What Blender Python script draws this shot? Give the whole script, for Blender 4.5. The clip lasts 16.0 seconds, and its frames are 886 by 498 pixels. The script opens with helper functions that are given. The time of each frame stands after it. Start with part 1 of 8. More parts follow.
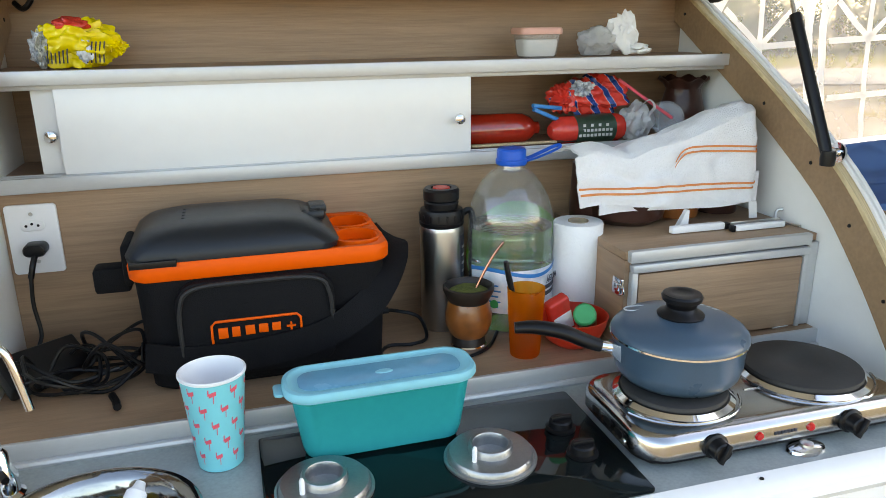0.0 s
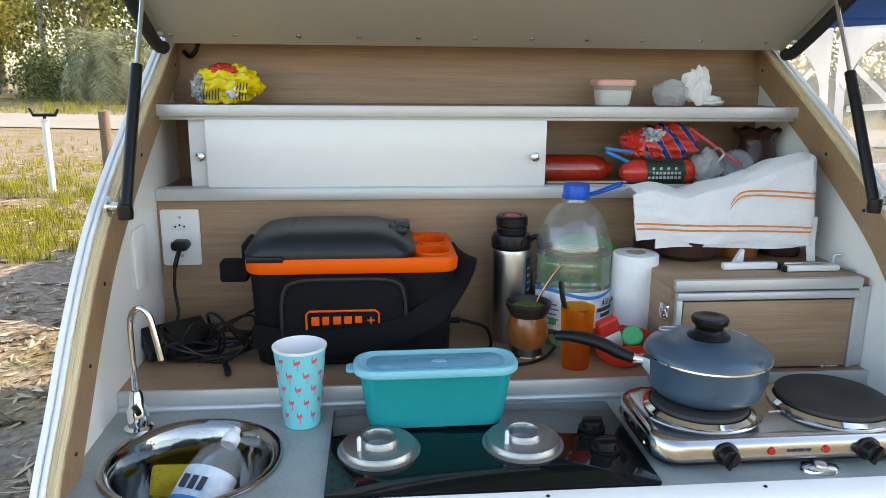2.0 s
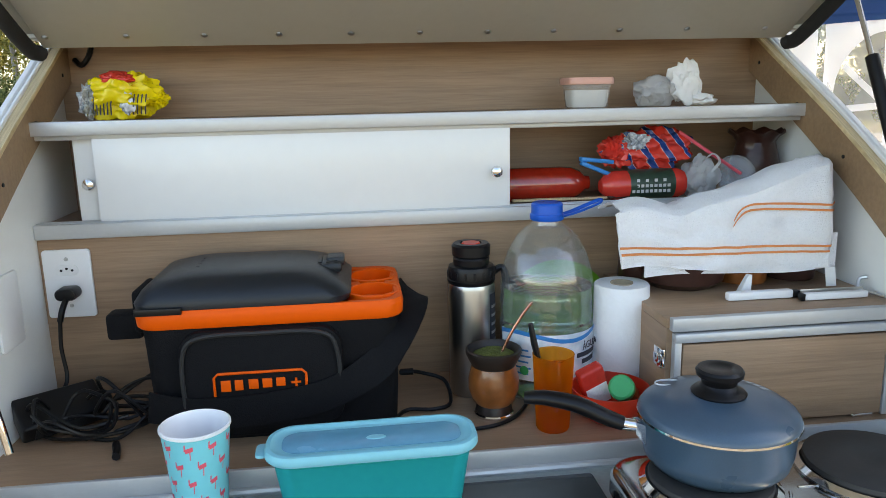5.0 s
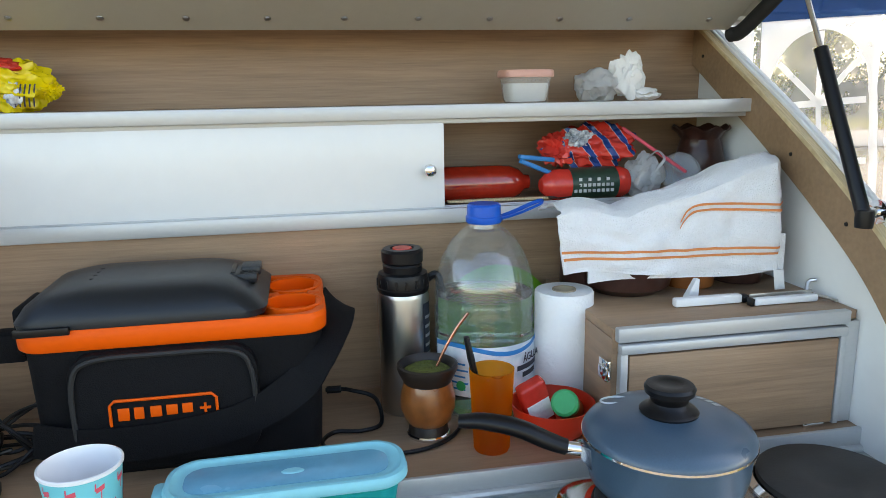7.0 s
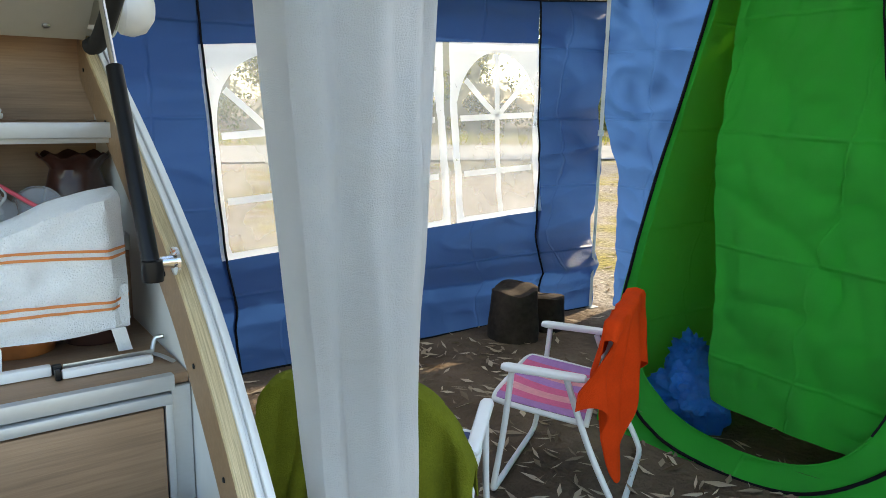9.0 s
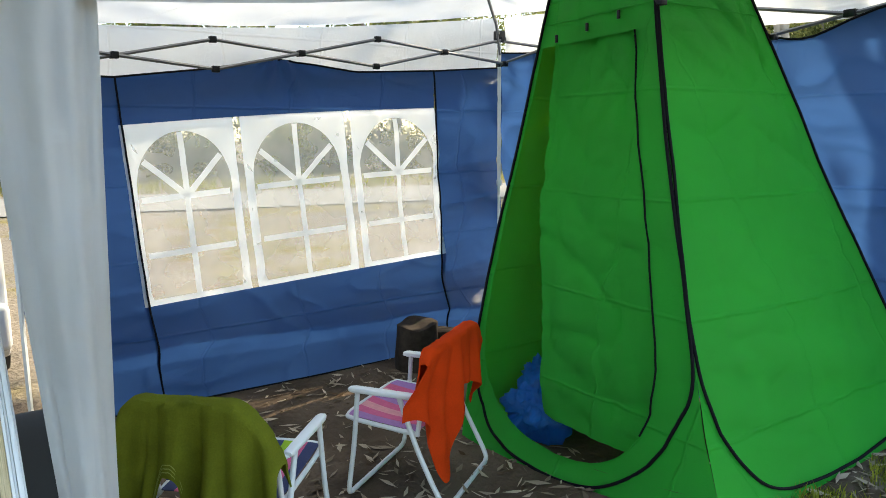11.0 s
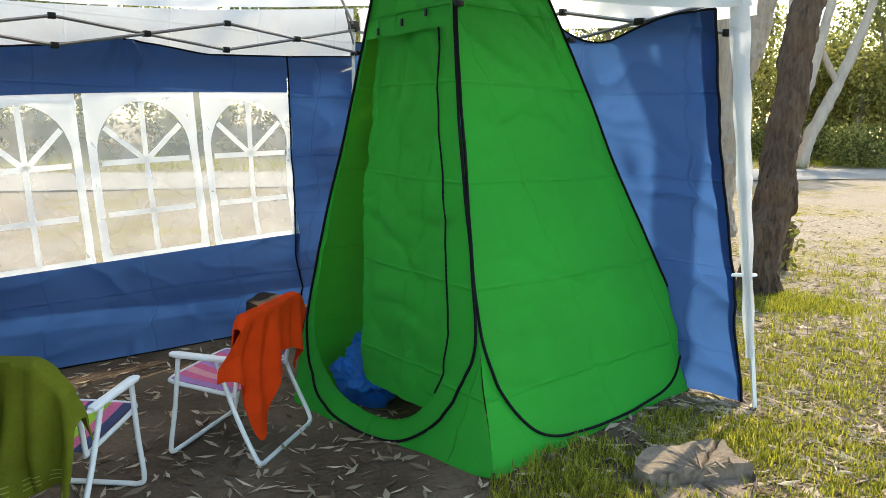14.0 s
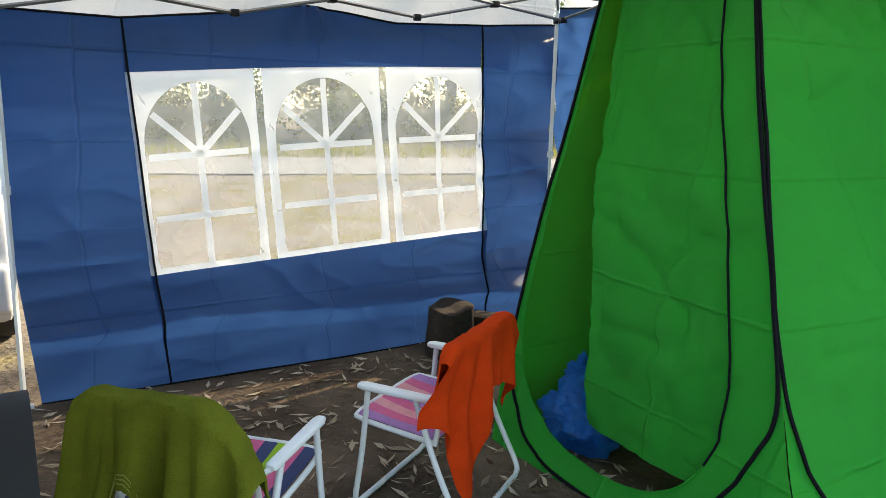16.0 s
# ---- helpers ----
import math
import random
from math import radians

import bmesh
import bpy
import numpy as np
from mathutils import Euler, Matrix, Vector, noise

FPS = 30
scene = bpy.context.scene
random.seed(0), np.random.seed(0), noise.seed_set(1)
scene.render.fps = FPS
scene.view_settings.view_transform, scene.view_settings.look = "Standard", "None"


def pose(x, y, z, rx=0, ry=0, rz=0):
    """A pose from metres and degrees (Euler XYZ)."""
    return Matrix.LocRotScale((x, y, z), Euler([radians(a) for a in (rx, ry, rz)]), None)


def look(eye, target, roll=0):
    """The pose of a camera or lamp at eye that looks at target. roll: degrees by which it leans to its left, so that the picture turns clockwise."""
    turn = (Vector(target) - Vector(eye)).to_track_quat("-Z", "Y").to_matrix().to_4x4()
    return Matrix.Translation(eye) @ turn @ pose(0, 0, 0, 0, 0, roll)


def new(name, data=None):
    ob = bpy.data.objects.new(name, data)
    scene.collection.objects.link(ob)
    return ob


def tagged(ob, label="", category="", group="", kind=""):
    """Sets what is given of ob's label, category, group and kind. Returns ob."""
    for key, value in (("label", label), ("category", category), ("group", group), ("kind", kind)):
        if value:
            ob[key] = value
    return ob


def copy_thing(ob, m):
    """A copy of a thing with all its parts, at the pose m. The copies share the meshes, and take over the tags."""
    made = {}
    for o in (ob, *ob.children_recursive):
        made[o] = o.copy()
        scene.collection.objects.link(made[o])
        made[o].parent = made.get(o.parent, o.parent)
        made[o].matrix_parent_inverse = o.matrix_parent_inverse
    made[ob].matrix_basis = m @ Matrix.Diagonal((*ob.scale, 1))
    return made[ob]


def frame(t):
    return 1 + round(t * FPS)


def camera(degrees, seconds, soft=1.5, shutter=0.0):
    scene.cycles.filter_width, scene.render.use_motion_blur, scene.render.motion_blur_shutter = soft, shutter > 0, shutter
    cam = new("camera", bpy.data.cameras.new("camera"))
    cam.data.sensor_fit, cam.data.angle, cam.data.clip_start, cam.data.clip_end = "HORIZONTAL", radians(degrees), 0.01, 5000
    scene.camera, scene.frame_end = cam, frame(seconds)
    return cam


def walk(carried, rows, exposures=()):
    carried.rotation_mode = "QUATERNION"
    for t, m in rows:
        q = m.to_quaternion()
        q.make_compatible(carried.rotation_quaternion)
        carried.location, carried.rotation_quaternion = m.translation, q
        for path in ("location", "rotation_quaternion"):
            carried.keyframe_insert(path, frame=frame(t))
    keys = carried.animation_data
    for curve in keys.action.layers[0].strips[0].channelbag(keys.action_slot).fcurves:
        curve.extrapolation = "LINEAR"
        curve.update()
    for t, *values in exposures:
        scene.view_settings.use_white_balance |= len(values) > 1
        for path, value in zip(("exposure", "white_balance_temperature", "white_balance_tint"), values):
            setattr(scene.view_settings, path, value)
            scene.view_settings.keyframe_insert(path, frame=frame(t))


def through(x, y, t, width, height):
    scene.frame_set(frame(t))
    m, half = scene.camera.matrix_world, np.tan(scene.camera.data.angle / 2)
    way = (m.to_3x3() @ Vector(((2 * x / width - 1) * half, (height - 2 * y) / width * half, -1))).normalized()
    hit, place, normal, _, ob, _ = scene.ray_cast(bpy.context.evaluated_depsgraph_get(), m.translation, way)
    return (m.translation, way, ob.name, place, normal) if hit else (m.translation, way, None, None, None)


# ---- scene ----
cam = camera(62.4, 16.0, soft=0.75)
PATH = [
    (0, (-0.31, 0.249, 1.276), (0.215, 2.085, 0.683), -0.6),
    (0.5, (-0.326, 0.121, 1.298), (0.116, 2.013, 0.827), -0.3),
    (1, (-0.288, 0.042, 1.277), (0.02, 1.961, 0.804), 0.5),
    (1.5, (-0.254, 0.024, 1.273), (-0.07, 1.957, 0.792), 0.4),
    (2, (-0.237, 0.034, 1.272), (-0.056, 1.971, 0.807), 0.5),
    (2.5, (-0.233, 0.035, 1.275), (-0.063, 1.974, 0.817), -0.0),
    (3, (-0.219, 0.031, 1.268), (-0.077, 1.973, 0.81), -0.7),
    (3.5, (-0.182, 0.037, 1.254), (-0.122, 1.981, 0.788), -0.8),
    (4, (-0.145, 0.094, 1.244), (-0.064, 2.037, 0.778), -1.5),
    (4.2, (-0.142, 0.144, 1.246), (-0.031, 2.087, 0.787), -1.6),
    (6.3, (-0.152, 0.358, 1.241), (0.131, 2.298, 0.848), -0.9),
    (6.5, (-0.146, 0.363, 1.243), (0.119, 2.305, 0.844), -1.1),
    (7, (-0.109, 0.381, 1.236), (0.261, 2.299, 0.804), -0.9),
    (7.5, (-0.018, 0.389, 1.245), (0.534, 2.257, 0.793), -0.3),
    (8, (0.085, 0.385, 1.245), (0.855, 2.174, 0.789), 0.5),
    (8.5, (0.239, 0.37, 1.256), (1.122, 2.112, 0.828), 0.4),
    (9, (0.429, 0.378, 1.251), (1.578, 1.966, 0.852), 1.2),
    (9.5, (0.528, 0.318, 1.312), (1.815, 1.795, 0.911), 1.0),
    (9.7, (0.552, 0.233, 1.384), (1.845, 1.697, 0.955), -0.4),
    (11.8, (0.594, -0.754, 1.4), (1.626, 0.944, 1.171), 1.0),
    (12, (0.569, -0.807, 1.383), (1.57, 0.908, 1.143), 1.1),
    (12.5, (0.571, -0.864, 1.401), (1.654, 0.791, 1.098), 1.2),
    (13, (0.635, -0.888, 1.404), (1.941, 0.595, 1.093), 2.3),
    (13.5, (0.68, -0.908, 1.395), (2.104, 0.459, 1.078), 2.2),
    (14, (0.725, -0.907, 1.384), (2.079, 0.527, 1.054), 1.4),
    (14.5, (0.756, -0.792, 1.355), (2.0, 0.734, 1.0), 1.3),
    (15, (0.787, -0.521, 1.361), (1.962, 1.058, 1.0), 0.9),
    (15.5, (0.769, -0.3, 1.348), (1.851, 1.342, 0.984), 1.1),
    (16, (0.93, -0.075, 1.335), (1.968, 1.593, 0.961), 1.4),
]
walk(cam, [(t, look(eye, target, roll)) for t, eye, target, roll in PATH], exposures=[(0.0, 2.15, 8100, 12), (0.6, 1.97, 7700, 12), (4.0, 1.97, 7500, 12), (7.5, 2.1, 7400, 10), (8.0, 2.05, 7300, 8), (8.5, 1.95, 7200, 8), (9.5, 2.0, 7200, 4), (12.0, 1.67, 7200, 4), (12.5, 1.90, 7200, 5), (15.0, 1.93, 7200, 5), (15.5, 1.86, 7200, 6), (16.0, 1.83, 7200, 6)])

# ---- light ----
SUN_AZ, SUN_EL = 13.0, 34.0          # degrees from +x towards +y, and above the horizon
world = bpy.data.worlds.new("world")
scene.world = world
world.use_nodes = True
wn, wl = world.node_tree.nodes, world.node_tree.links
sky = wn.new("ShaderNodeTexSky")
sky.sky_type = "NISHITA"
sky.sun_disc = False
sky.sun_elevation, sky.sun_rotation = radians(SUN_EL), radians(90 - SUN_AZ)
sky.dust_density = 1.0
wn["Background"].inputs[1].default_value = 0.15
wl.new(sky.outputs[0], wn["Background"].inputs[0])
sun = new("sun", bpy.data.lights.new("sun", "SUN"))
sun.data.energy, sun.data.angle, sun.data.color = 2.6, radians(0.6), (1.0, 0.89, 0.72)
d = Vector((math.cos(radians(SUN_EL)) * math.cos(radians(SUN_AZ)), math.cos(radians(SUN_EL)) * math.sin(radians(SUN_AZ)), math.sin(radians(SUN_EL))))
sun.matrix_world = look((30 * d.x, 30 * d.y, 30 * d.z), (0, 0, 0))

# ---- materials ----
def nodes_of(name):
    m = bpy.data.materials.new(name)
    m.use_nodes = True
    nt = m.node_tree
    return m, nt, nt.nodes["Principled BSDF"]


def tint(c, k):
    return tuple(min(1.0, max(0.0, v * k)) for v in c[:3]) + (1.0,)


def mat(name, col, rough=0.5, metal=0.0, var=0.1, scale=8.0, fine=90.0, bump=0.0, bscale=150.0, stretch=(1, 1, 1), spec=0.5, coat=0.0, rvar=0.08, sheen=0.0, alt=None, per_object=0.0, deep=0.004):
    """A solid surface: coarse and fine colour variation, uneven gloss and a fine relief."""
    m, nt, b = nodes_of(name)
    N, L = nt.nodes, nt.links
    tc, mp = N.new("ShaderNodeTexCoord"), N.new("ShaderNodeMapping")
    mp.inputs["Scale"].default_value = stretch
    L.new(tc.outputs["Object"], mp.inputs[0])
    n1, n2 = N.new("ShaderNodeTexNoise"), N.new("ShaderNodeTexNoise")
    n1.inputs["Scale"].default_value, n2.inputs["Scale"].default_value = scale, fine
    n1.inputs["Detail"].default_value, n2.inputs["Detail"].default_value = 4, 3
    for n in (n1, n2):
        L.new(mp.outputs[0], n.inputs[0])
    mx = N.new("ShaderNodeMix")
    mx.inputs[0].default_value = 0.4
    L.new(n1.outputs[0], mx.inputs[2]), L.new(n2.outputs[0], mx.inputs[3])
    val = mx.outputs[0]
    if per_object:
        oi, ad, mu = N.new("ShaderNodeObjectInfo"), N.new("ShaderNodeMath"), N.new("ShaderNodeMath")
        mu.operation = "MULTIPLY_ADD"
        mu.inputs[1].default_value, mu.inputs[2].default_value = per_object, -per_object / 2
        L.new(oi.outputs["Random"], mu.inputs[0]), L.new(mu.outputs[0], ad.inputs[0]), L.new(val, ad.inputs[1])
        val = ad.outputs[0]
    rp = N.new("ShaderNodeValToRGB")
    rp.color_ramp.elements[0].position, rp.color_ramp.elements[1].position = 0.3, 0.7
    rp.color_ramp.elements[0].color = tint(col, 1 - var)
    rp.color_ramp.elements[1].color = tint(alt or col, 1 + var)
    L.new(val, rp.inputs[0]), L.new(rp.outputs[0], b.inputs["Base Color"])
    rr = N.new("ShaderNodeMapRange")
    rr.inputs["To Min"].default_value, rr.inputs["To Max"].default_value = max(0.02, rough - rvar), min(1, rough + rvar)
    L.new(n1.outputs[0], rr.inputs[0]), L.new(rr.outputs[0], b.inputs["Roughness"])
    b.inputs["Metallic"].default_value = metal
    b.inputs["Specular IOR Level"].default_value = spec
    b.inputs["Coat Weight"].default_value = coat
    b.inputs["Sheen Weight"].default_value = sheen
    if bump:
        n3, bp = N.new("ShaderNodeTexNoise"), N.new("ShaderNodeBump")
        n3.inputs["Scale"].default_value = bscale
        n3.inputs["Detail"].default_value = 4
        bp.inputs["Strength"].default_value, bp.inputs["Distance"].default_value = bump, deep
        L.new(mp.outputs[0], n3.inputs[0]), L.new(n3.outputs[0], bp.inputs["Height"]), L.new(bp.outputs[0], b.inputs["Normal"])
    return m


def cloth(name, col, through=0.3, rough=0.6, gloss=0.05, var=0.1, scale=3.0, weave=700.0, wrinkle=0.15, wscale=6.0, backcol=None, creases=0.0):
    """Thin cloth or foil that lets some light through."""
    m, nt, b = nodes_of(name)
    N, L = nt.nodes, nt.links
    nt.nodes.remove(b)
    out = N["Material Output"]
    tc = N.new("ShaderNodeTexCoord")
    n1 = N.new("ShaderNodeTexNoise")
    n1.inputs["Scale"].default_value, n1.inputs["Detail"].default_value = scale, 5
    L.new(tc.outputs["Object"], n1.inputs[0])
    rp = N.new("ShaderNodeValToRGB")
    rp.color_ramp.elements[0].position, rp.color_ramp.elements[1].position = 0.3, 0.7
    rp.color_ramp.elements[0].color, rp.color_ramp.elements[1].color = tint(col, 1 - var), tint(col, 1 + var)
    L.new(n1.outputs[0], rp.inputs[0])
    n2, n3, mx, bp = N.new("ShaderNodeTexNoise"), N.new("ShaderNodeTexNoise"), N.new("ShaderNodeMix"), N.new("ShaderNodeBump")
    n2.inputs["Scale"].default_value, n3.inputs["Scale"].default_value = weave, wscale
    n3.inputs["Detail"].default_value, n3.inputs["Distortion"].default_value = 6, 0.8
    mx.inputs[0].default_value = 0.85
    L.new(tc.outputs["Object"], n2.inputs[0]), L.new(tc.outputs["Object"], n3.inputs[0])
    L.new(n2.outputs[0], mx.inputs[2]), L.new(n3.outputs[0], mx.inputs[3])
    bp.inputs["Strength"].default_value, bp.inputs["Distance"].default_value = wrinkle, 0.06
    height = mx.outputs[0]
    if creases:
        # the grid of folds that the cloth was packed in
        sp_, cb_x, br, ma, dn, va = N.new("ShaderNodeSeparateXYZ"), N.new("ShaderNodeCombineXYZ"), N.new("ShaderNodeTexBrick"), N.new("ShaderNodeMath"), N.new("ShaderNodeTexNoise"), N.new("ShaderNodeVectorMath")
        ad_ = N.new("ShaderNodeMath")
        L.new(tc.outputs["Object"], sp_.inputs[0]), L.new(sp_.outputs[0], ad_.inputs[0]), L.new(sp_.outputs[1], ad_.inputs[1])
        L.new(ad_.outputs[0], cb_x.inputs[0]), L.new(sp_.outputs[2], cb_x.inputs[1])
        dn.inputs["Scale"].default_value = 3.0
        L.new(tc.outputs["Object"], dn.inputs[0])
        va.operation = "MULTIPLY_ADD"
        va.inputs[1].default_value = (0.022, 0.022, 0.0)
        L.new(dn.outputs["Color"], va.inputs[0]), L.new(cb_x.outputs[0], va.inputs[2])
        br.inputs["Scale"].default_value, br.inputs["Mortar Size"].default_value, br.inputs["Mortar Smooth"].default_value = 1.0, 0.012, 1.0
        br.inputs["Brick Width"].default_value, br.inputs["Row Height"].default_value = 0.62, 0.43
        br.offset = 0.0
        L.new(va.outputs[0], br.inputs[0])
        ma.operation = "MULTIPLY_ADD"
        ma.inputs[1].default_value = creases
        L.new(br.outputs["Fac"], ma.inputs[0]), L.new(height, ma.inputs[2])
        height = ma.outputs[0]
    L.new(height, bp.inputs["Height"])
    df, tr, gl = N.new("ShaderNodeBsdfDiffuse"), N.new("ShaderNodeBsdfTranslucent"), N.new("ShaderNodeBsdfGlossy")
    gl.inputs["Roughness"].default_value = rough
    s1, s2 = N.new("ShaderNodeMixShader"), N.new("ShaderNodeMixShader")
    s1.inputs[0].default_value, s2.inputs[0].default_value = through, gloss
    L.new(rp.outputs[0], df.inputs[0])
    if backcol:
        tr.inputs[0].default_value = tint(backcol, 1)
    else:
        L.new(rp.outputs[0], tr.inputs[0])
    for s in (df, gl):
        L.new(bp.outputs[0], s.inputs["Normal"])
    L.new(df.outputs[0], s1.inputs[1]), L.new(tr.outputs[0], s1.inputs[2])
    L.new(s1.outputs[0], s2.inputs[1]), L.new(gl.outputs[0], s2.inputs[2])
    L.new(s2.outputs[0], out.inputs[0])
    return m


def clear(name, col=(1, 1, 1), rough=0.05, haze=0.1, gloss=0.08, hazecol=(0.8, 0.8, 0.8), milky=False):
    """Thin clear plastic film: passes light straight, with a little haze and gloss."""
    m, nt, b = nodes_of(name)
    N, L = nt.nodes, nt.links
    nt.nodes.remove(b)
    tp, df, gl = N.new("ShaderNodeBsdfTransparent"), N.new("ShaderNodeBsdfTranslucent" if milky else "ShaderNodeBsdfDiffuse"), N.new("ShaderNodeBsdfGlossy")
    tp.inputs[0].default_value = tint(col, 1)
    df.inputs[0].default_value = tint(hazecol, 1)
    gl.inputs["Roughness"].default_value = rough
    tc, n1, rr = N.new("ShaderNodeTexCoord"), N.new("ShaderNodeTexNoise"), N.new("ShaderNodeMapRange")
    n1.inputs["Scale"].default_value = 5.0
    rr.inputs["To Min"].default_value, rr.inputs["To Max"].default_value = haze * 0.5, haze * 1.5
    L.new(tc.outputs["Object"], n1.inputs[0]), L.new(n1.outputs[0], rr.inputs[0])
    s1, s2 = N.new("ShaderNodeMixShader"), N.new("ShaderNodeMixShader")
    L.new(rr.outputs[0], s1.inputs[0])
    s2.inputs[0].default_value = gloss
    L.new(tp.outputs[0], s1.inputs[1]), L.new(df.outputs[0], s1.inputs[2])
    L.new(s1.outputs[0], s2.inputs[1]), L.new(gl.outputs[0], s2.inputs[2])
    L.new(s2.outputs[0], N["Material Output"].inputs[0])
    return m


def glassy(name, col, rough=0.02, ior=1.45):
    m, nt, b = nodes_of(name)
    b.inputs["Base Color"].default_value = tint(col, 1)
    b.inputs["Roughness"].default_value = rough
    b.inputs["Transmission Weight"].default_value = 1.0
    b.inputs["IOR"].default_value = ior
    return m


def leafy(name, a, b_, through=0.45):
    """Leaves: colour differs from leaf to leaf, light shines through."""
    m, nt, b = nodes_of(name)
    N, L = nt.nodes, nt.links
    nt.nodes.remove(b)
    ge, rp = N.new("ShaderNodeNewGeometry"), N.new("ShaderNodeValToRGB")
    rp.color_ramp.elements[0].color, rp.color_ramp.elements[1].color = tint(a, 1), tint(b_, 1)
    L.new(ge.outputs["Random Per Island"], rp.inputs[0])
    df, tr, s1 = N.new("ShaderNodeBsdfDiffuse"), N.new("ShaderNodeBsdfTranslucent"), N.new("ShaderNodeMixShader")
    s1.inputs[0].default_value = through
    L.new(rp.outputs[0], df.inputs[0]), L.new(rp.outputs[0], tr.inputs[0])
    L.new(df.outputs[0], s1.inputs[1]), L.new(tr.outputs[0], s1.inputs[2])
    L.new(s1.outputs[0], N["Material Output"].inputs[0])
    return m


M_OAK = mat("oak_laminate", (0.33, 0.207, 0.125), 0.42, var=0.24, scale=3.0, fine=14.0, stretch=(1.2, 9, 30), bump=0.12, bscale=30)
M_OAKV = mat("oak_laminate_side", (0.33, 0.207, 0.125), 0.42, var=0.24, scale=3.0, fine=14.0, stretch=(9, 1.2, 30), bump=0.12, bscale=30)
M_WHITE = mat("white_laminate", (0.80, 0.81, 0.80), 0.22, var=0.025, scale=2.0, fine=30, spec=0.5)
M_INNER = mat("white_inner_wall", (0.82, 0.83, 0.81), 0.12, var=0.03, scale=2.0, fine=40)
M_HATCH = mat("cream_hatch_lining", (0.50, 0.485, 0.43), 0.5, var=0.035, scale=2.5, fine=60, bump=0.05, bscale=90)
M_FIBRE = mat("white_fibreglass", (0.80, 0.80, 0.78), 0.25, var=0.03, scale=2.0, fine=60, coat=0.3)
M_PLY = mat("plywood_edge", (0.50, 0.37, 0.20), 0.7, var=0.3, scale=6, fine=30, stretch=(120, 2, 2), bump=0.3, bscale=20, alt=(0.62, 0.5, 0.3))
M_RIM = mat("varnished_rim", (0.29, 0.185, 0.105), 0.5, var=0.18, scale=5, fine=40, stretch=(10, 3, 3), bump=0.15, bscale=40)
M_ALU = mat("aluminium", (0.56, 0.57, 0.57), 0.45, 0.45, var=0.05, scale=6, fine=300, stretch=(0.3, 1, 1))
M_STEEL = mat("brushed_steel", (0.52, 0.52, 0.51), 0.29, 1.0, var=0.06, scale=5, fine=160, stretch=(1, 1, 0.1), bump=0.02, bscale=300)
M_COOKER = mat("polished_cooker_steel", (0.46, 0.455, 0.45), 0.15, 1.0, var=0.05, scale=5, fine=160, stretch=(0.3, 1, 1), bump=0.02, bscale=120, rvar=0.04)
M_SINK = mat("polished_sink_steel", (0.36, 0.36, 0.35), 0.10, 1.0, var=0.10, scale=7, bump=0.6, bscale=11, rvar=0.05)
M_CHROME = mat("chrome", (0.78, 0.78, 0.78), 0.08, 1.0, var=0.03, rvar=0.04)
M_COUNTER = mat("grey_counter", (0.29, 0.325, 0.315), 0.33, var=0.2, scale=14, fine=220, bump=0.03, bscale=300)
M_BLACKGLASS = mat("black_glass", (0.006, 0.009, 0.009), 0.035, var=0.2, spec=0.3, rvar=0.02)
M_BLACK = mat("black_plastic", (0.005, 0.005, 0.006), 0.36, var=0.15, scale=20, bump=0.04, bscale=500, spec=0.3)
M_RUBBER = mat("black_rubber", (0.014, 0.014, 0.014), 0.7, var=0.2, scale=12, bump=0.1, bscale=200)
M_IRON = mat("cast_iron_plate", (0.028, 0.027, 0.026), 0.62, var=0.2, scale=14, bump=0.1, bscale=300)
M_LID = mat("cooler_lid", (0.013, 0.016, 0.020), 0.36, var=0.08, scale=6, bump=0.1, bscale=900, spec=0.35)
M_ORANGE = mat("orange_plastic", (0.86, 0.105, 0.004), 0.42, var=0.05, scale=5, bump=0.03, bscale=500, spec=0.15)
M_NYLON = mat("black_nylon", (0.006, 0.006, 0.007), 0.75, var=0.25, scale=6, fine=200, bump=0.35, bscale=500, spec=0.15)
M_TEAL = mat("teal_plastic", (0.0, 0.31, 0.32), 0.45, var=0.05, scale=4, spec=0.06)
M_TEALLID = mat("pale_teal_lid", (0.20, 0.54, 0.62), 0.4, var=0.05, scale=8, bump=0.03, bscale=90, spec=0.3)
M_LIDPANEL = mat("blue_lid_panel", (0.12, 0.36, 0.50), 0.25, var=0.10, scale=12, bump=0.03, bscale=60, spec=0.4)
M_CUP = mat("turquoise_cup", (0.16, 0.60, 0.66), 0.4, var=0.04)
M_PINK = mat("pink_print", (0.78, 0.10, 0.14), 0.45, var=0.1)
M_WHITEP = mat("white_plastic", (0.82, 0.82, 0.82), 0.35, var=0.02, scale=8)
M_POT = mat("grey_blue_enamel", (0.045, 0.083, 0.125), 0.3, var=0.12, scale=20, fine=500, coat=0.15)
M_PRINT = mat("pale_print", (0.55, 0.60, 0.62), 0.5, var=0.05)
M_GOURD = mat("gourd", (0.30, 0.095, 0.022), 0.3, var=0.4, scale=14, fine=60, coat=0.5)
M_DARKLEATHER = mat("dark_leather", (0.022, 0.014, 0.010), 0.45, var=0.2)
M_YERBA = mat("yerba", (0.12, 0.14, 0.025), 0.95, var=0.5, scale=90, fine=400, bump=1.0, bscale=300)
M_REDP = mat("red_plastic", (0.62, 0.035, 0.012), 0.3, var=0.06)
M_BLUECAP = mat("blue_cap", (0.0, 0.10, 0.55), 0.35, var=0.05)
M_PAPER = mat("tissue", (0.84, 0.84, 0.83), 0.9, var=0.02, scale=20, bump=0.5, bscale=120, spec=0.2)
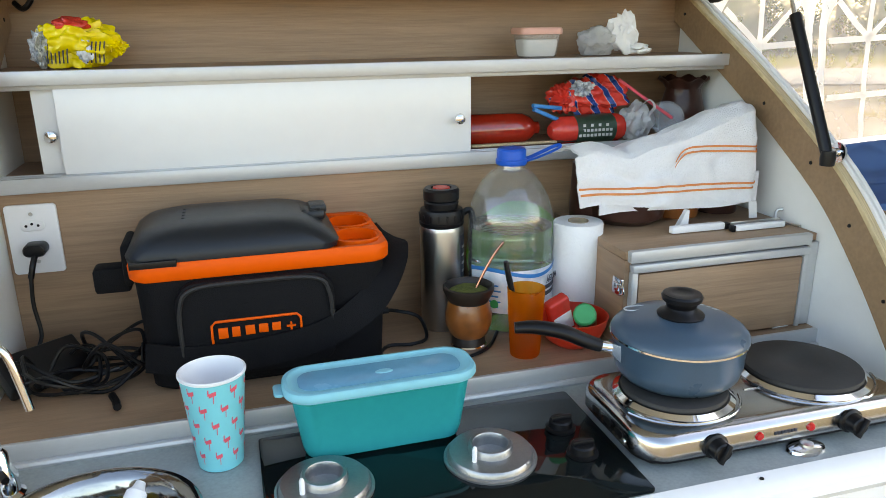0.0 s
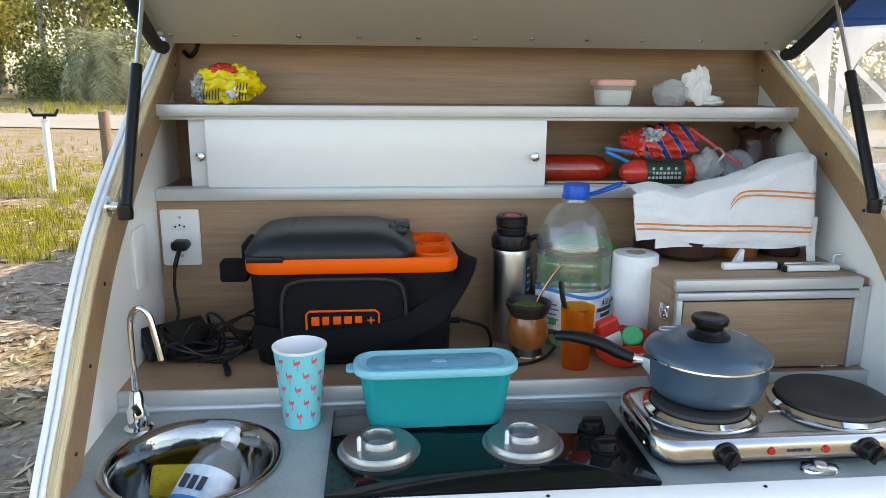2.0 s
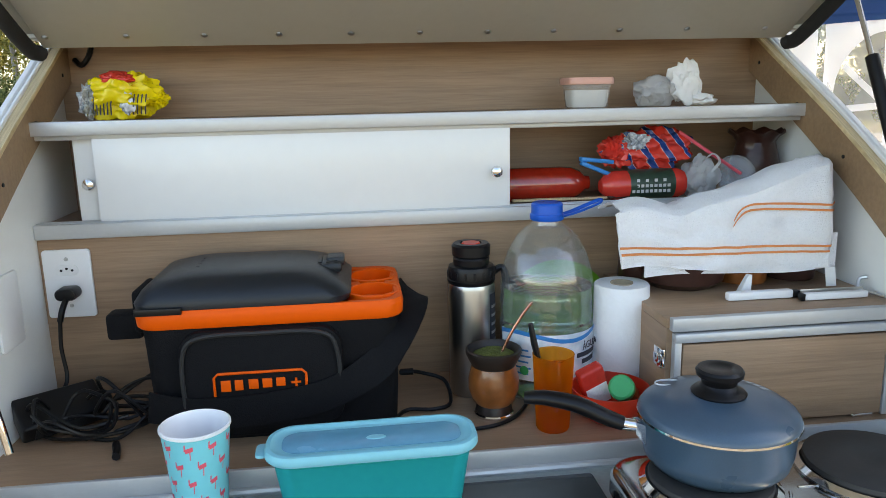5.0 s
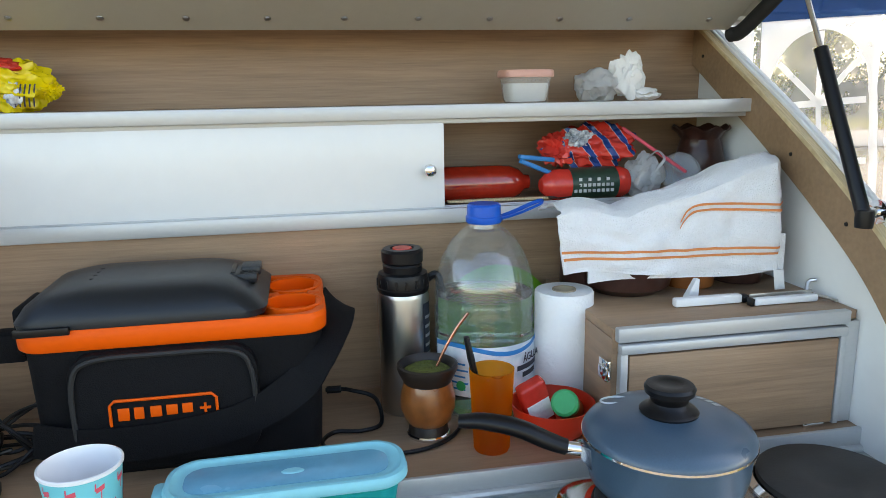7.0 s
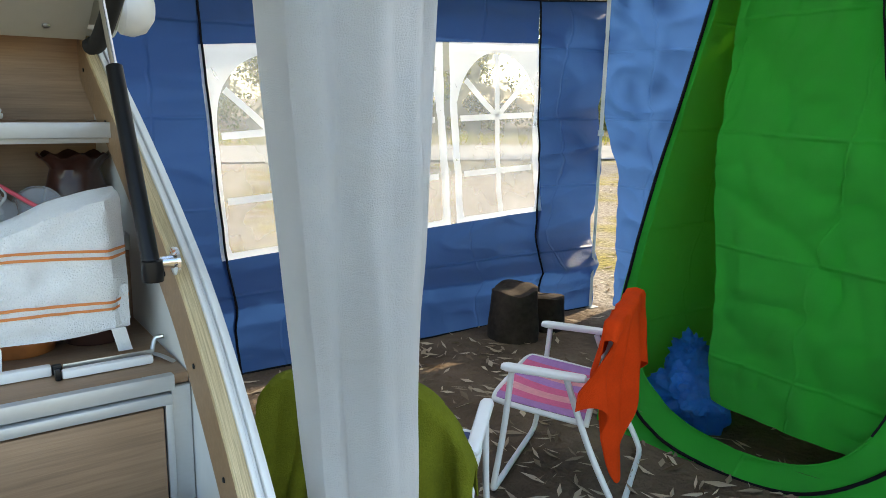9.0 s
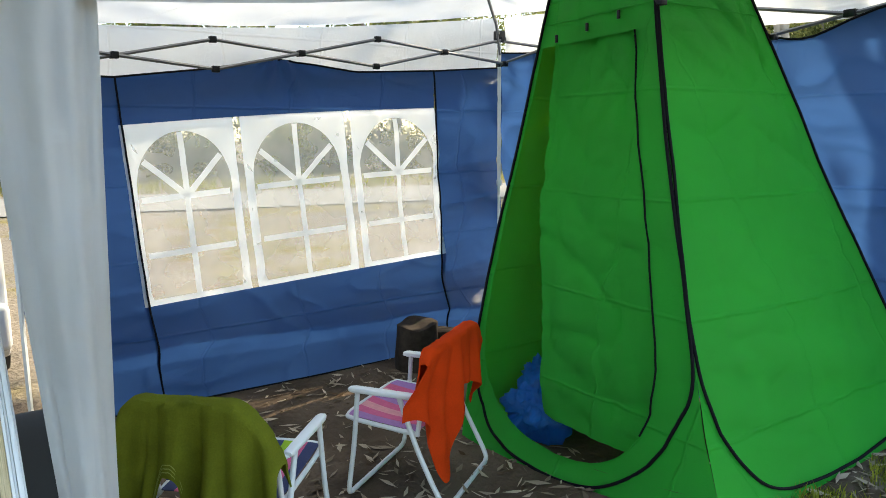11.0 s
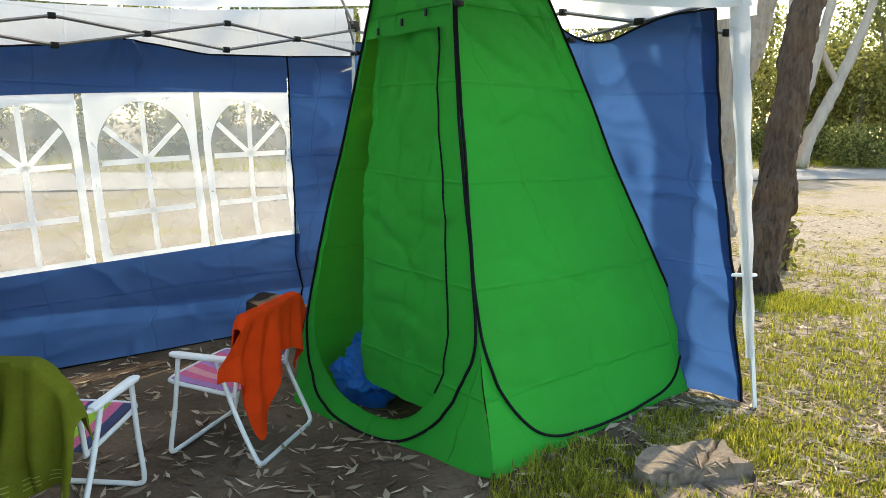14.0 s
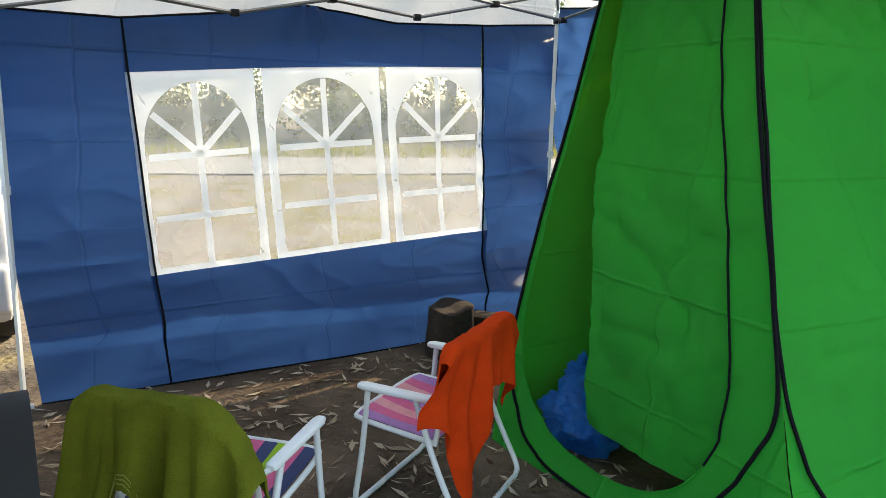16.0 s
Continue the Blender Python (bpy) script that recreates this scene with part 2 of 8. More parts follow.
M_CARD = mat("cardboard", (0.42, 0.33, 0.22), 0.85, var=0.1)
M_TOWELW = mat("white_terry", (0.90, 0.91, 0.93), 0.95, var=0.04, scale=30, fine=200, bump=0.9, bscale=420, spec=0.1, sheen=0.3)
M_STRIPE = mat("orange_stripe", (0.75, 0.27, 0.09), 0.9, var=0.1, bump=0.5, bscale=420)
M_TOWELG = mat("olive_terry", (0.135, 0.150, 0.015), 0.95, var=0.2, scale=12, fine=160, bump=1.0, bscale=330, spec=0.05)
M_TOWELO = mat("orange_terry", (0.66, 0.052, 0.008), 0.95, var=0.12, scale=12, fine=160, bump=1.0, bscale=330, spec=0.05)
M_YELLOW = mat("yellow_foil", (0.80, 0.63, 0.01), 0.25, var=0.12, scale=16, bump=0.6, bscale=22)
M_FOILGREY = mat("blue_grey_foil", (0.20, 0.25, 0.32), 0.28, 0.2, var=0.6, scale=40, fine=160, bump=0.6, bscale=60, alt=(0.55, 0.57, 0.58))
M_REDFOIL = mat("red_foil", (0.66, 0.045, 0.03), 0.22, var=0.15, scale=16, bump=0.7, bscale=25)
def striped_foil():
    """Red foil with slanting blue stripes edged in white."""
    m, nt, b = nodes_of("striped_red_foil")
    N, L = nt.nodes, nt.links
    tc, mp, wv, rp, nz, bp = N.new("ShaderNodeTexCoord"), N.new("ShaderNodeMapping"), N.new("ShaderNodeTexWave"), N.new("ShaderNodeValToRGB"), N.new("ShaderNodeTexNoise"), N.new("ShaderNodeBump")
    mp.inputs["Rotation"].default_value = (0, radians(38), 0)
    L.new(tc.outputs["Object"], mp.inputs[0]), L.new(mp.outputs[0], wv.inputs[0])
    wv.inputs["Scale"].default_value, wv.inputs["Distortion"].default_value, wv.inputs["Detail"].default_value = 9.5, 1.2, 1.0
    rp.color_ramp.interpolation = "CONSTANT"
    rp.color_ramp.elements[0].color = (0.66, 0.045, 0.03, 1)
    rp.color_ramp.elements[1].position, rp.color_ramp.elements[1].color = 0.70, (0.62, 0.60, 0.60, 1)
    e = rp.color_ramp.elements.new(0.76)
    e.color = (0.015, 0.05, 0.22, 1)
    L.new(wv.outputs[0], rp.inputs[0]), L.new(rp.outputs[0], b.inputs["Base Color"])
    b.inputs["Roughness"].default_value = 0.22
    nz.inputs["Scale"].default_value, nz.inputs["Detail"].default_value = 25, 4
    bp.inputs["Strength"].default_value, bp.inputs["Distance"].default_value = 0.8, 0.006
    L.new(tc.outputs["Object"], nz.inputs[0]), L.new(nz.outputs[0], bp.inputs["Height"]), L.new(bp.outputs[0], b.inputs["Normal"])
    return m


M_STRIPEFOIL = striped_foil()
M_DKGREEN = mat("dark_green_print", (0.022, 0.050, 0.032), 0.3, var=0.3, scale=60)
M_NAVY = mat("navy_print", (0.015, 0.04, 0.16), 0.3, var=0.1)
M_GREENP = mat("green_plastic", (0.03, 0.40, 0.13), 0.35, var=0.08)
M_LIME = mat("lime_plate", (0.17, 0.42, 0.02), 0.35, var=0.06)
M_BAGW = cloth("thin_white_bag", (0.80, 0.81, 0.82), 0.45, 0.3, 0.08, wrinkle=0.5, wscale=25)
M_BAGB = cloth("blue_rubbish_bag", (0.004, 0.24, 0.86), 0.25, 0.22, 0.12, wrinkle=0.9, wscale=14)
M_BROWNJAR = mat("brown_ceramic", (0.045, 0.018, 0.013), 0.3, var=0.3, coat=0.1, spec=0.3)
M_PINKTUB = mat("pink_lid", (0.72, 0.40, 0.33), 0.4, var=0.04)
M_SPONGE = mat("yellow_sponge", (0.50, 0.37, 0.02), 0.95, var=0.2, scale=50, bump=0.9, bscale=250)
M_CLEARP = clear("clear_pet", (0.93, 0.97, 0.97), 0.06, 0.10, 0.13)
M_CLEARFILM = clear("clear_tub", (0.92, 0.93, 0.92), 0.08, 0.25, 0.07)
M_WATER = glassy("water", (0.86, 0.96, 0.95), 0.0, 1.33)
M_LABEL = mat("blue_white_label", (0.55, 0.72, 0.82), 0.35, var=0.25, scale=14, fine=60, alt=(0.8, 0.86, 0.9))
M_LABELB = mat("label_blue", (0.02, 0.22, 0.55), 0.35, var=0.1)
M_INK = mat("dark_ink", (0.03, 0.035, 0.05), 0.5, var=0.1)
M_ORCUP = clear("orange_tumbler", (1.0, 0.74, 0.28), 0.1, 0.36, 0.06, (1.0, 0.46, 0.06), True)
M_SAUCE = mat("red_bottle", (0.36, 0.02, 0.008), 0.12, var=0.25, scale=12, coat=0.8)
M_BLUETARP = cloth("blue_wall_cloth", (0.009, 0.046, 0.185), 0.36, 0.30, 0.045, var=0.18, scale=2.2, weave=900, wrinkle=0.75, wscale=6.0, creases=0.7, backcol=(0.044, 0.125, 0.34))
M_CANOPY = cloth("white_canopy", (0.87, 0.875, 0.885), 0.45, 0.4, 0.04, var=0.04, wrinkle=1.0, wscale=7, creases=0.3)
M_CURTAIN = cloth("white_curtain_cloth", (0.84, 0.85, 0.865), 0.45, 0.35, 0.06, var=0.05, scale=5.0, wrinkle=0.8, wscale=11)
M_PVC = clear("window_film", (0.86, 0.86, 0.85), 0.12, 0.27, 0.05, (0.84, 0.84, 0.82), True)
M_PVCW = cloth("white_window_print", (0.95, 0.95, 0.95), 0.68, 0.3, 0.05, var=0.02, wrinkle=0.2)
M_PIPING = mat("black_piping", (0.004, 0.004, 0.006), 0.8, var=0.1, spec=0.15)
M_CAST = mat("cast_aluminium", (0.38, 0.385, 0.385), 0.36, 0.9, var=0.12, scale=30, fine=200, bump=0.1, bscale=200)
M_TENT = cloth("green_tent_cloth", (0.024, 0.49, 0.042), 0.20, 0.40, 0.035, var=0.08, scale=2.0, weave=900, wrinkle=0.8, wscale=5.0, creases=0.25, backcol=(0.085, 0.34, 0.012))
M_TRUSS = mat("grey_frame", (0.20, 0.20, 0.195), 0.45, 0.5, var=0.1)
M_WPAINT = mat("white_tube", (0.74, 0.75, 0.75), 0.35, var=0.06, scale=10, bump=0.05)
M_BARK = mat("bark", (0.098, 0.066, 0.046), 0.95, var=0.7, scale=2.2, fine=12, stretch=(3, 3, 0.9), bump=1.0, bscale=6, spec=0.1, deep=0.06)
M_PALEBARK = mat("pale_bark", (0.30, 0.25, 0.20), 0.9, var=0.3, scale=2.0, fine=12, stretch=(3, 3, 0.5), bump=0.6, bscale=10, spec=0.1)
M_STUMP = mat("weathered_stump", (0.185, 0.145, 0.110), 0.95, var=0.5, scale=9, fine=45, bump=1.0, bscale=45, spec=0.1)
M_POSTW = mat("white_pipe", (0.66, 0.66, 0.62), 0.5, var=0.1)
M_POST = mat("grey_post_wood", (0.17, 0.12, 0.085), 0.9, var=0.3, scale=8, stretch=(6, 6, 1), bump=0.8, bscale=20)
M_ROAD = mat("sandy_road", (0.30, 0.28, 0.25), 0.95, var=0.12, scale=0.25, fine=3, bump=0.2, bscale=20, spec=0.1)
M_LEAFA = leafy("gum_leaves", (0.095, 0.115, 0.040), (0.42, 0.41, 0.14))
M_LEAFB = leafy("dark_leaves", (0.065, 0.09, 0.036), (0.29, 0.31, 0.13))
M_LEAFY = leafy("yellow_leaves", (0.12, 0.125, 0.035), (0.42, 0.38, 0.11))
M_PALM = leafy("palm_fronds", (0.17, 0.19, 0.11), (0.46, 0.47, 0.32))
M_GRASS = leafy("grass_blades", (0.085, 0.105, 0.020), (0.47, 0.44, 0.06), 0.45)
M_LITTER = leafy("dry_leaf_litter", (0.10, 0.062, 0.036), (0.62, 0.50, 0.37), 0.15)
M_TYRE = mat("tyre_rubber", (0.018, 0.017, 0.016), 0.8, var=0.3, scale=15, bump=0.3, bscale=60)
M_CARW = mat("white_car_paint", (0.75, 0.75, 0.74), 0.15, var=0.02, coat=1.0)
M_REDLAMP = mat("red_lamp", (0.5, 0.01, 0.01), 0.15, var=0.1, coat=0.6)


def ground_material():
    """Sand, bare earth and dry turf in patches."""
    m, nt, b = nodes_of("sandy_ground")
    N, L = nt.nodes, nt.links
    tc = N.new("ShaderNodeTexCoord")
    def nz(s, det=6):
        n = N.new("ShaderNodeTexNoise")
        n.inputs["Scale"].default_value, n.inputs["Detail"].default_value = s, det
        L.new(tc.outputs["Object"], n.inputs[0])
        return n
    big, mid, fine_ = nz(0.33), nz(2.2), nz(28)
    def ramp(src, p0, c0, p1, c1):
        r = N.new("ShaderNodeValToRGB")
        r.color_ramp.elements[0].position, r.color_ramp.elements[1].position = p0, p1
        r.color_ramp.elements[0].color, r.color_ramp.elements[1].color = (*c0, 1), (*c1, 1)
        L.new(src, r.inputs[0])
        return r
    sand = ramp(fine_.outputs[0], 0.3, (0.165, 0.135, 0.10), 0.72, (0.34, 0.285, 0.225))
    turf = ramp(fine_.outputs[0], 0.3, (0.10, 0.085, 0.028), 0.75, (0.34, 0.27, 0.08))
    earth = ramp(mid.outputs[0], 0.3, (0.066, 0.045, 0.030), 0.75, (0.200, 0.142, 0.098))
    mask = ramp(big.outputs[0], 0.47, (0, 0, 0), 0.56, (1, 1, 1))
    mask2 = N.new("ShaderNodeMath")
    mask2.operation = "MULTIPLY"
    m3 = ramp(mid.outputs[0], 0.38, (0, 0, 0), 0.62, (1, 1, 1))
    L.new(mask.outputs[0], mask2.inputs[0]), L.new(m3.outputs[0], mask2.inputs[1])
    mx = N.new("ShaderNodeMix")
    mx.data_type = "RGBA"
    L.new(mask2.outputs[0], mx.inputs[0]), L.new(sand.outputs[0], mx.inputs[6]), L.new(turf.outputs[0], mx.inputs[7])
    # trodden dark earth round the awning
    sp, vm = N.new("ShaderNodeSeparateXYZ"), N.new("ShaderNodeVectorMath")
    vm.operation = "DISTANCE"
    vm.inputs[1].default_value = (2.3, 2.3, -0.1)
    L.new(tc.outputs["Object"], vm.inputs[0])
    ad = N.new("ShaderNodeMath")
    ad.operation = "MULTIPLY_ADD"
    ad.inputs[1].default_value = 1.6
    L.new(mid.outputs[0], ad.inputs[0]), L.new(vm.outputs["Value"], ad.inputs[2])
    mr = N.new("ShaderNodeMapRange")
    mr.inputs["From Min"].default_value, mr.inputs["From Max"].default_value = 2.7, 3.5
    mr.inputs["To Min"].default_value, mr.inputs["To Max"].default_value = 1.0, 0.0
    L.new(ad.outputs[0], mr.inputs[0])
    mx2 = N.new("ShaderNodeMix")
    mx2.data_type = "RGBA"
    L.new(mr.outputs[0], mx2.inputs[0]), L.new(mx.outputs[2], mx2.inputs[6]), L.new(earth.outputs[0], mx2.inputs[7])
    L.new(mx2.outputs[2], b.inputs["Base Color"])
    b.inputs["Roughness"].default_value = 0.95
    b.inputs["Specular IOR Level"].default_value = 0.1
    bp = N.new("ShaderNodeBump")
    bp.inputs["Strength"].default_value, bp.inputs["Distance"].default_value = 0.9, 0.03
    ad2 = N.new("ShaderNodeMath")
    L.new(mid.outputs[0], ad2.inputs[0]), L.new(fine_.outputs[0], ad2.inputs[1])
    L.new(ad2.outputs[0], bp.inputs["Height"]), L.new(bp.outputs[0], b.inputs["Normal"])
    return m


M_GROUND = ground_material()


# ---- building helpers ----
def link(name, bm, material, parent=None, smooth=True):
    me = bpy.data.meshes.new(name)
    root = parent
    while root is not None and root.parent is not None:
        root = root.parent
    if root is not None and root.type == "EMPTY" and not root.get("local"):
        bmesh.ops.translate(bm, verts=bm.verts, vec=-root.location)
    bm.normal_update()
    bm.to_mesh(me)
    bm.free()
    me.materials.append(material)
    ob = new(name, me)
    if smooth and len(me.polygons):
        me.polygons.foreach_set("use_smooth", [True] * len(me.polygons))
        me.set_sharp_from_angle(angle=radians(38))
    if parent is not None:
        ob.parent = parent
    return ob


def part(name, bm, material, parent, label=""):
    ob = link(name, bm, material, parent)
    return tagged(ob, label) if label else ob


def thing(name, label, category, at=(0, 0, 0), group="", kind="", local=False):
    """An empty at the base of a thing; its parts are drawn in world places, or round the origin if local."""
    e = new(name)
    e.empty_display_size = 0.05
    e.location = (0, 0, 0) if local else at
    if local:
        e["local"] = 1
    return tagged(e, label, category, group, kind)


def solid(name, bm, material, label, category, kind="", group=""):
    """A thing of one mesh."""
    c = sum((v.co for v in bm.verts), Vector()) / max(1, len(bm.verts))
    z = min(v.co.z for v in bm.verts)
    base = Vector((c.x, c.y, z))
    bmesh.ops.translate(bm, verts=bm.verts, vec=-base)
    ob = link(name, bm, material)
    ob.location = base
    return tagged(ob, label, category, group, kind)


def B():
    return bmesh.new()


def bevel(bm, w, seg=2):
    if w > 0:
        bmesh.ops.bevel(bm, geom=bm.edges[:], offset=w, segments=seg, affect="EDGES", profile=0.5)
    return bm


def box(x0, x1, y0, y1, z0, z1, bev=0.002, seg=2, m=None):
    bm = B()
    bmesh.ops.create_cube(bm, size=1)
    for v in bm.verts:
        v.co = Vector(((x0 + x1) / 2 + v.co.x * (x1 - x0), (y0 + y1) / 2 + v.co.y * (y1 - y0), (z0 + z1) / 2 + v.co.z * (z1 - z0)))
    bevel(bm, bev, seg)
    if m is not None:
        bmesh.ops.transform(bm, matrix=m, verts=bm.verts)
    return bm


def join(*bms):
    out = B()
    for b in bms:
        me = bpy.data.meshes.new("tmp")
        b.to_mesh(me)
        b.free()
        out.from_mesh(me)
        bpy.data.meshes.remove(me)
    return out


def lathe(profile, at=(0, 0, 0), seg=40, m=None, sx=1.0, sy=1.0):
    """A turned shape from (radius, height) pairs."""
    bm = B()
    rings = []
    for r, z in profile:
        if r < 1e-6:
            rings.append([bm.verts.new((0, 0, z))])
        else:
            rings.append([bm.verts.new((r * sx * math.cos(2 * math.pi * k / seg), r * sy * math.sin(2 * math.pi * k / seg), z)) for k in range(seg)])
    for a, b in zip(rings, rings[1:]):
        for k in range(seg):
            j = (k + 1) % seg
            if len(a) == 1 and len(b) == 1:
                continue
            if len(a) == 1:
                bm.faces.new((a[0], b[k], b[j]))
            elif len(b) == 1:
                bm.faces.new((a[k], a[j], b[0]))
            else:
                bm.faces.new((a[k], a[j], b[j], b[k]))
    bmesh.ops.recalc_face_normals(bm, faces=bm.faces)
    if m is not None:
        bmesh.ops.transform(bm, matrix=m, verts=bm.verts)
    bmesh.ops.translate(bm, verts=bm.verts, vec=at)
    return bm


def catmull(pts, n=6, closed=False):
    P = [Vector(p) for p in pts]
    out = []
    last = len(P) if closed else len(P) - 1
    for i in range(last):
        p1, p2 = P[i], P[(i + 1) % len(P)]
        p0 = P[i - 1] if (i > 0 or closed) else p1 * 2 - p2
        p3 = P[(i + 2) % len(P)] if (i + 2 < len(P) or closed) else p2 * 2 - p1
        for k in range(n):
            t = k / n
            out.append(0.5 * ((2 * p1) + (p2 - p0) * t + (2 * p0 - 5 * p1 + 4 * p2 - p3) * t * t + (3 * p1 - p0 - 3 * p2 + p3) * t ** 3))
    if not closed:
        out.append(P[-1])
    return out


def tube(pts, r, seg=8, closed=False, flat=1.0, radii=None):
    """A round (or flattened) bar along points."""
    bm = B()
    P = [Vector(p) for p in pts]
    n = len(P)
    up = Vector((0.03, 0.05, 1)).normalized()
    rings = []
    prev = None
    for i, p in enumerate(P):
        a = P[i - 1] if (i > 0 or closed) else p
        b = P[(i + 1) % n] if (i + 1 < n or closed) else p
        t = (b - a).normalized()
        if prev is None:
            s = t.cross(up)
            if s.length < 0.1:
                s = t.cross(Vector((1, 0, 0)))
        else:
            s = prev - t * prev.dot(t)
        s.normalize()
        prev = s
        w = t.cross(s)
        rr = radii[i] if radii else r
        rings.append([bm.verts.new(p + s * (rr * math.cos(2 * math.pi * k / seg)) + w * (rr * flat * math.sin(2 * math.pi * k / seg))) for k in range(seg)])
    for i in range(n if closed else n - 1):
        a, b = rings[i], rings[(i + 1) % n]
        for k in range(seg):
            j = (k + 1) % seg
            bm.faces.new((a[k], a[j], b[j], b[k]))
    if not closed:
        bm.faces.new(rings[0][::-1])
        bm.faces.new(rings[-1])
    bmesh.ops.recalc_face_normals(bm, faces=bm.faces)
    return bm


def sheet(f, nu, nv, thick=0.0):
    """A surface f(u, v), u and v from 0 to 1, with a thickness if asked."""
    bm = B()
    g = [[bm.verts.new(f(i / nu, j / nv)) for j in range(nv + 1)] for i in range(nu + 1)]
    for i in range(nu):
        for j in range(nv):
            bm.faces.new((g[i][j], g[i + 1][j], g[i + 1][j + 1], g[i][j + 1]))
    if thick:
        bm.normal_update()
        bmesh.ops.solidify(bm, geom=bm.faces[:], thickness=thick)
    return bm


def slab(outline, axis, a, b, bev=0.0):
    """A flat outline (pairs) pulled from a to b along an axis: 'x' takes (y, z), 'z' takes (x, y)."""
    bm = B()
    def at(p, c):
        return (c, p[0], p[1]) if axis == "x" else (p[0], p[1], c) if axis == "z" else (p[0], c, p[1])
    lo, hi = [bm.verts.new(at(p, a)) for p in outline], [bm.verts.new(at(p, b)) for p in outline]
    n = len(outline)
    for i in range(n):
        bm.faces.new((lo[i], lo[(i + 1) % n], hi[(i + 1) % n], hi[i]))
    bm.faces.new(lo[::-1])
    bm.faces.new(hi)
    bmesh.ops.recalc_face_normals(bm, faces=bm.faces)
    return bevel(bm, bev)


def rrect(w, h, r, n=6):
    """The outline of a rounded rectangle round the origin."""
    out = []
    for cx, cy, a0 in ((w / 2 - r, h / 2 - r, 0), (-w / 2 + r, h / 2 - r, 90), (-w / 2 + r, -h / 2 + r, 180), (w / 2 - r, -h / 2 + r, 270)):
        for k in range(n + 1):
            a = radians(a0 + 90 * k / n)
            out.append((cx + r * math.cos(a), cy + r * math.sin(a)))
    return out


def loft(loops, cap=True):
    """Skin through closed loops of equal length."""
    bm = B()
    R = [[bm.verts.new(p) for p in lp] for lp in loops]
    n = len(R[0])
    for a, b in zip(R, R[1:]):
        for k in range(n):
            bm.faces.new((a[k], a[(k + 1) % n], b[(k + 1) % n], b[k]))
    if cap:
        bm.faces.new(R[0][::-1])
        bm.faces.new(R[-1])
    bmesh.ops.recalc_face_normals(bm, faces=bm.faces)
    return bm


def text_bm(words, size, m, depth=0.0006):
    """Letters of the built-in font as a mesh, centred, laid by the matrix m."""
    cu = bpy.data.curves.new("letters", "FONT")
    cu.body, cu.size, cu.align_x, cu.align_y, cu.extrude = words, size, "CENTER", "CENTER", depth
    ob = bpy.data.objects.new("letters", cu)
    scene.collection.objects.link(ob)
    dg = bpy.context.evaluated_depsgraph_get()
    me = bpy.data.meshes.new_from_object(ob.evaluated_get(dg))
    bm = B()
    bm.from_mesh(me)
    bpy.data.objects.remove(ob)
    bpy.data.curves.remove(cu)
    bpy.data.meshes.remove(me)
    bmesh.ops.transform(bm, matrix=m, verts=bm.verts)
    return bm


def lump(center, size, seed=0, rough=0.15, sub=4, freq=2.2, flat=None):
    """A crumpled, soft lump; flat: the height at which it rests."""
    bm = B()
    bmesh.ops.create_icosphere(bm, subdivisions=sub, radius=1)
    c, s = Vector(center), Vector(size)
    for v in bm.verts:
        n = noise.noise(v.co * freq + Vector((seed * 7.3, seed * 3.1, 0))) + 0.5 * noise.noise(v.co * freq * 2.7 + Vector((0, seed * 5.7, 1)))
        ridge = abs(noise.noise(v.co * freq * 1.7 + Vector((seed, 2, seed * 2)))) 
        v.co = v.co * (1 + rough * n * 1.4 - rough * ridge)
        v.co = c + Vector((v.co.x * s.x, v.co.y * s.y, v.co.z * s.z))
        if flat is not None and v.co.z < flat:
            v.co.z = flat + (v.co.z - flat) * 0.02
    return bm


GZ = -0.13


def ground_z(x, y):
    """The height of the ground: level by the trailer, a low bank past the green tent."""
    def st(a, b, t):
        t = min(1, max(0, (t - a) / (b - a)))
        return t * t * (3 - 2 * t)
    bank = st(2.1, 2.9, x) * (1 - st(0.75, 2.3, y)) * 0.16
    bank *= 1 - st(5.5, 9.0, x)
    bank *= st(-9, -3, y)
    far = math.hypot(x, y)
    bumps = 0.012 * noise.noise(Vector((x * 1.3, y * 1.3, 0))) + 0.02 * noise.noise(Vector((x * 0.4, y * 0.4, 3))) * st(3, 8, far)
    return GZ + bank + bumps


# ---- ground and road ----
def rings():
    bm = B()
    xs = [-400, -160, -80, -50, -35, -25, -18, -13, -10] + [-8 + 0.25 * k for k in range(0, 73)] + [11, 13, 16, 20, 25, 32, 40, 50, 65, 90, 160, 400]
    ys = [-400, -160, -60, -25, -12, -8, -6] + [-5 + 0.25 * k for k in range(0, 73)] + [14, 16, 18, 20, 22, 25, 28, 32, 40, 50, 65, 90, 160, 400]
    g = [[bm.verts.new((x, y, ground_z(x, y))) for y in ys] for x in xs]
    for i in range(len(xs) - 1):
        for j in range(len(ys) - 1):
            bm.faces.new((g[i][j], g[i + 1][j], g[i + 1][j + 1], g[i][j + 1]))
    return bm


tagged(link("ground", rings(), M_GROUND), "pale sandy ground with dry turf and leaf litter", "ground", kind="structure")


def road_line(s):
    """The middle of the road, s metres along it."""
    return Vector((-10 + 0.966 * s, 22.2 - 0.259 * s - 0.0006 * s * s, 0))


def road_sheet(off0, off1, dz, n=60):
    def f(u, v):
        s = -90 + 260 * u
        p = road_line(s)
        side = Vector((0.259, 0.966, 0))
        q = p + side * (off0 + (off1 - off0) * v + 0.25 * noise.noise(Vector((s * 0.3, off0, 0))))
        return (q.x, q.y, ground_z(q.x, q.y) + dz)
    return sheet(f, n * 2, 4)


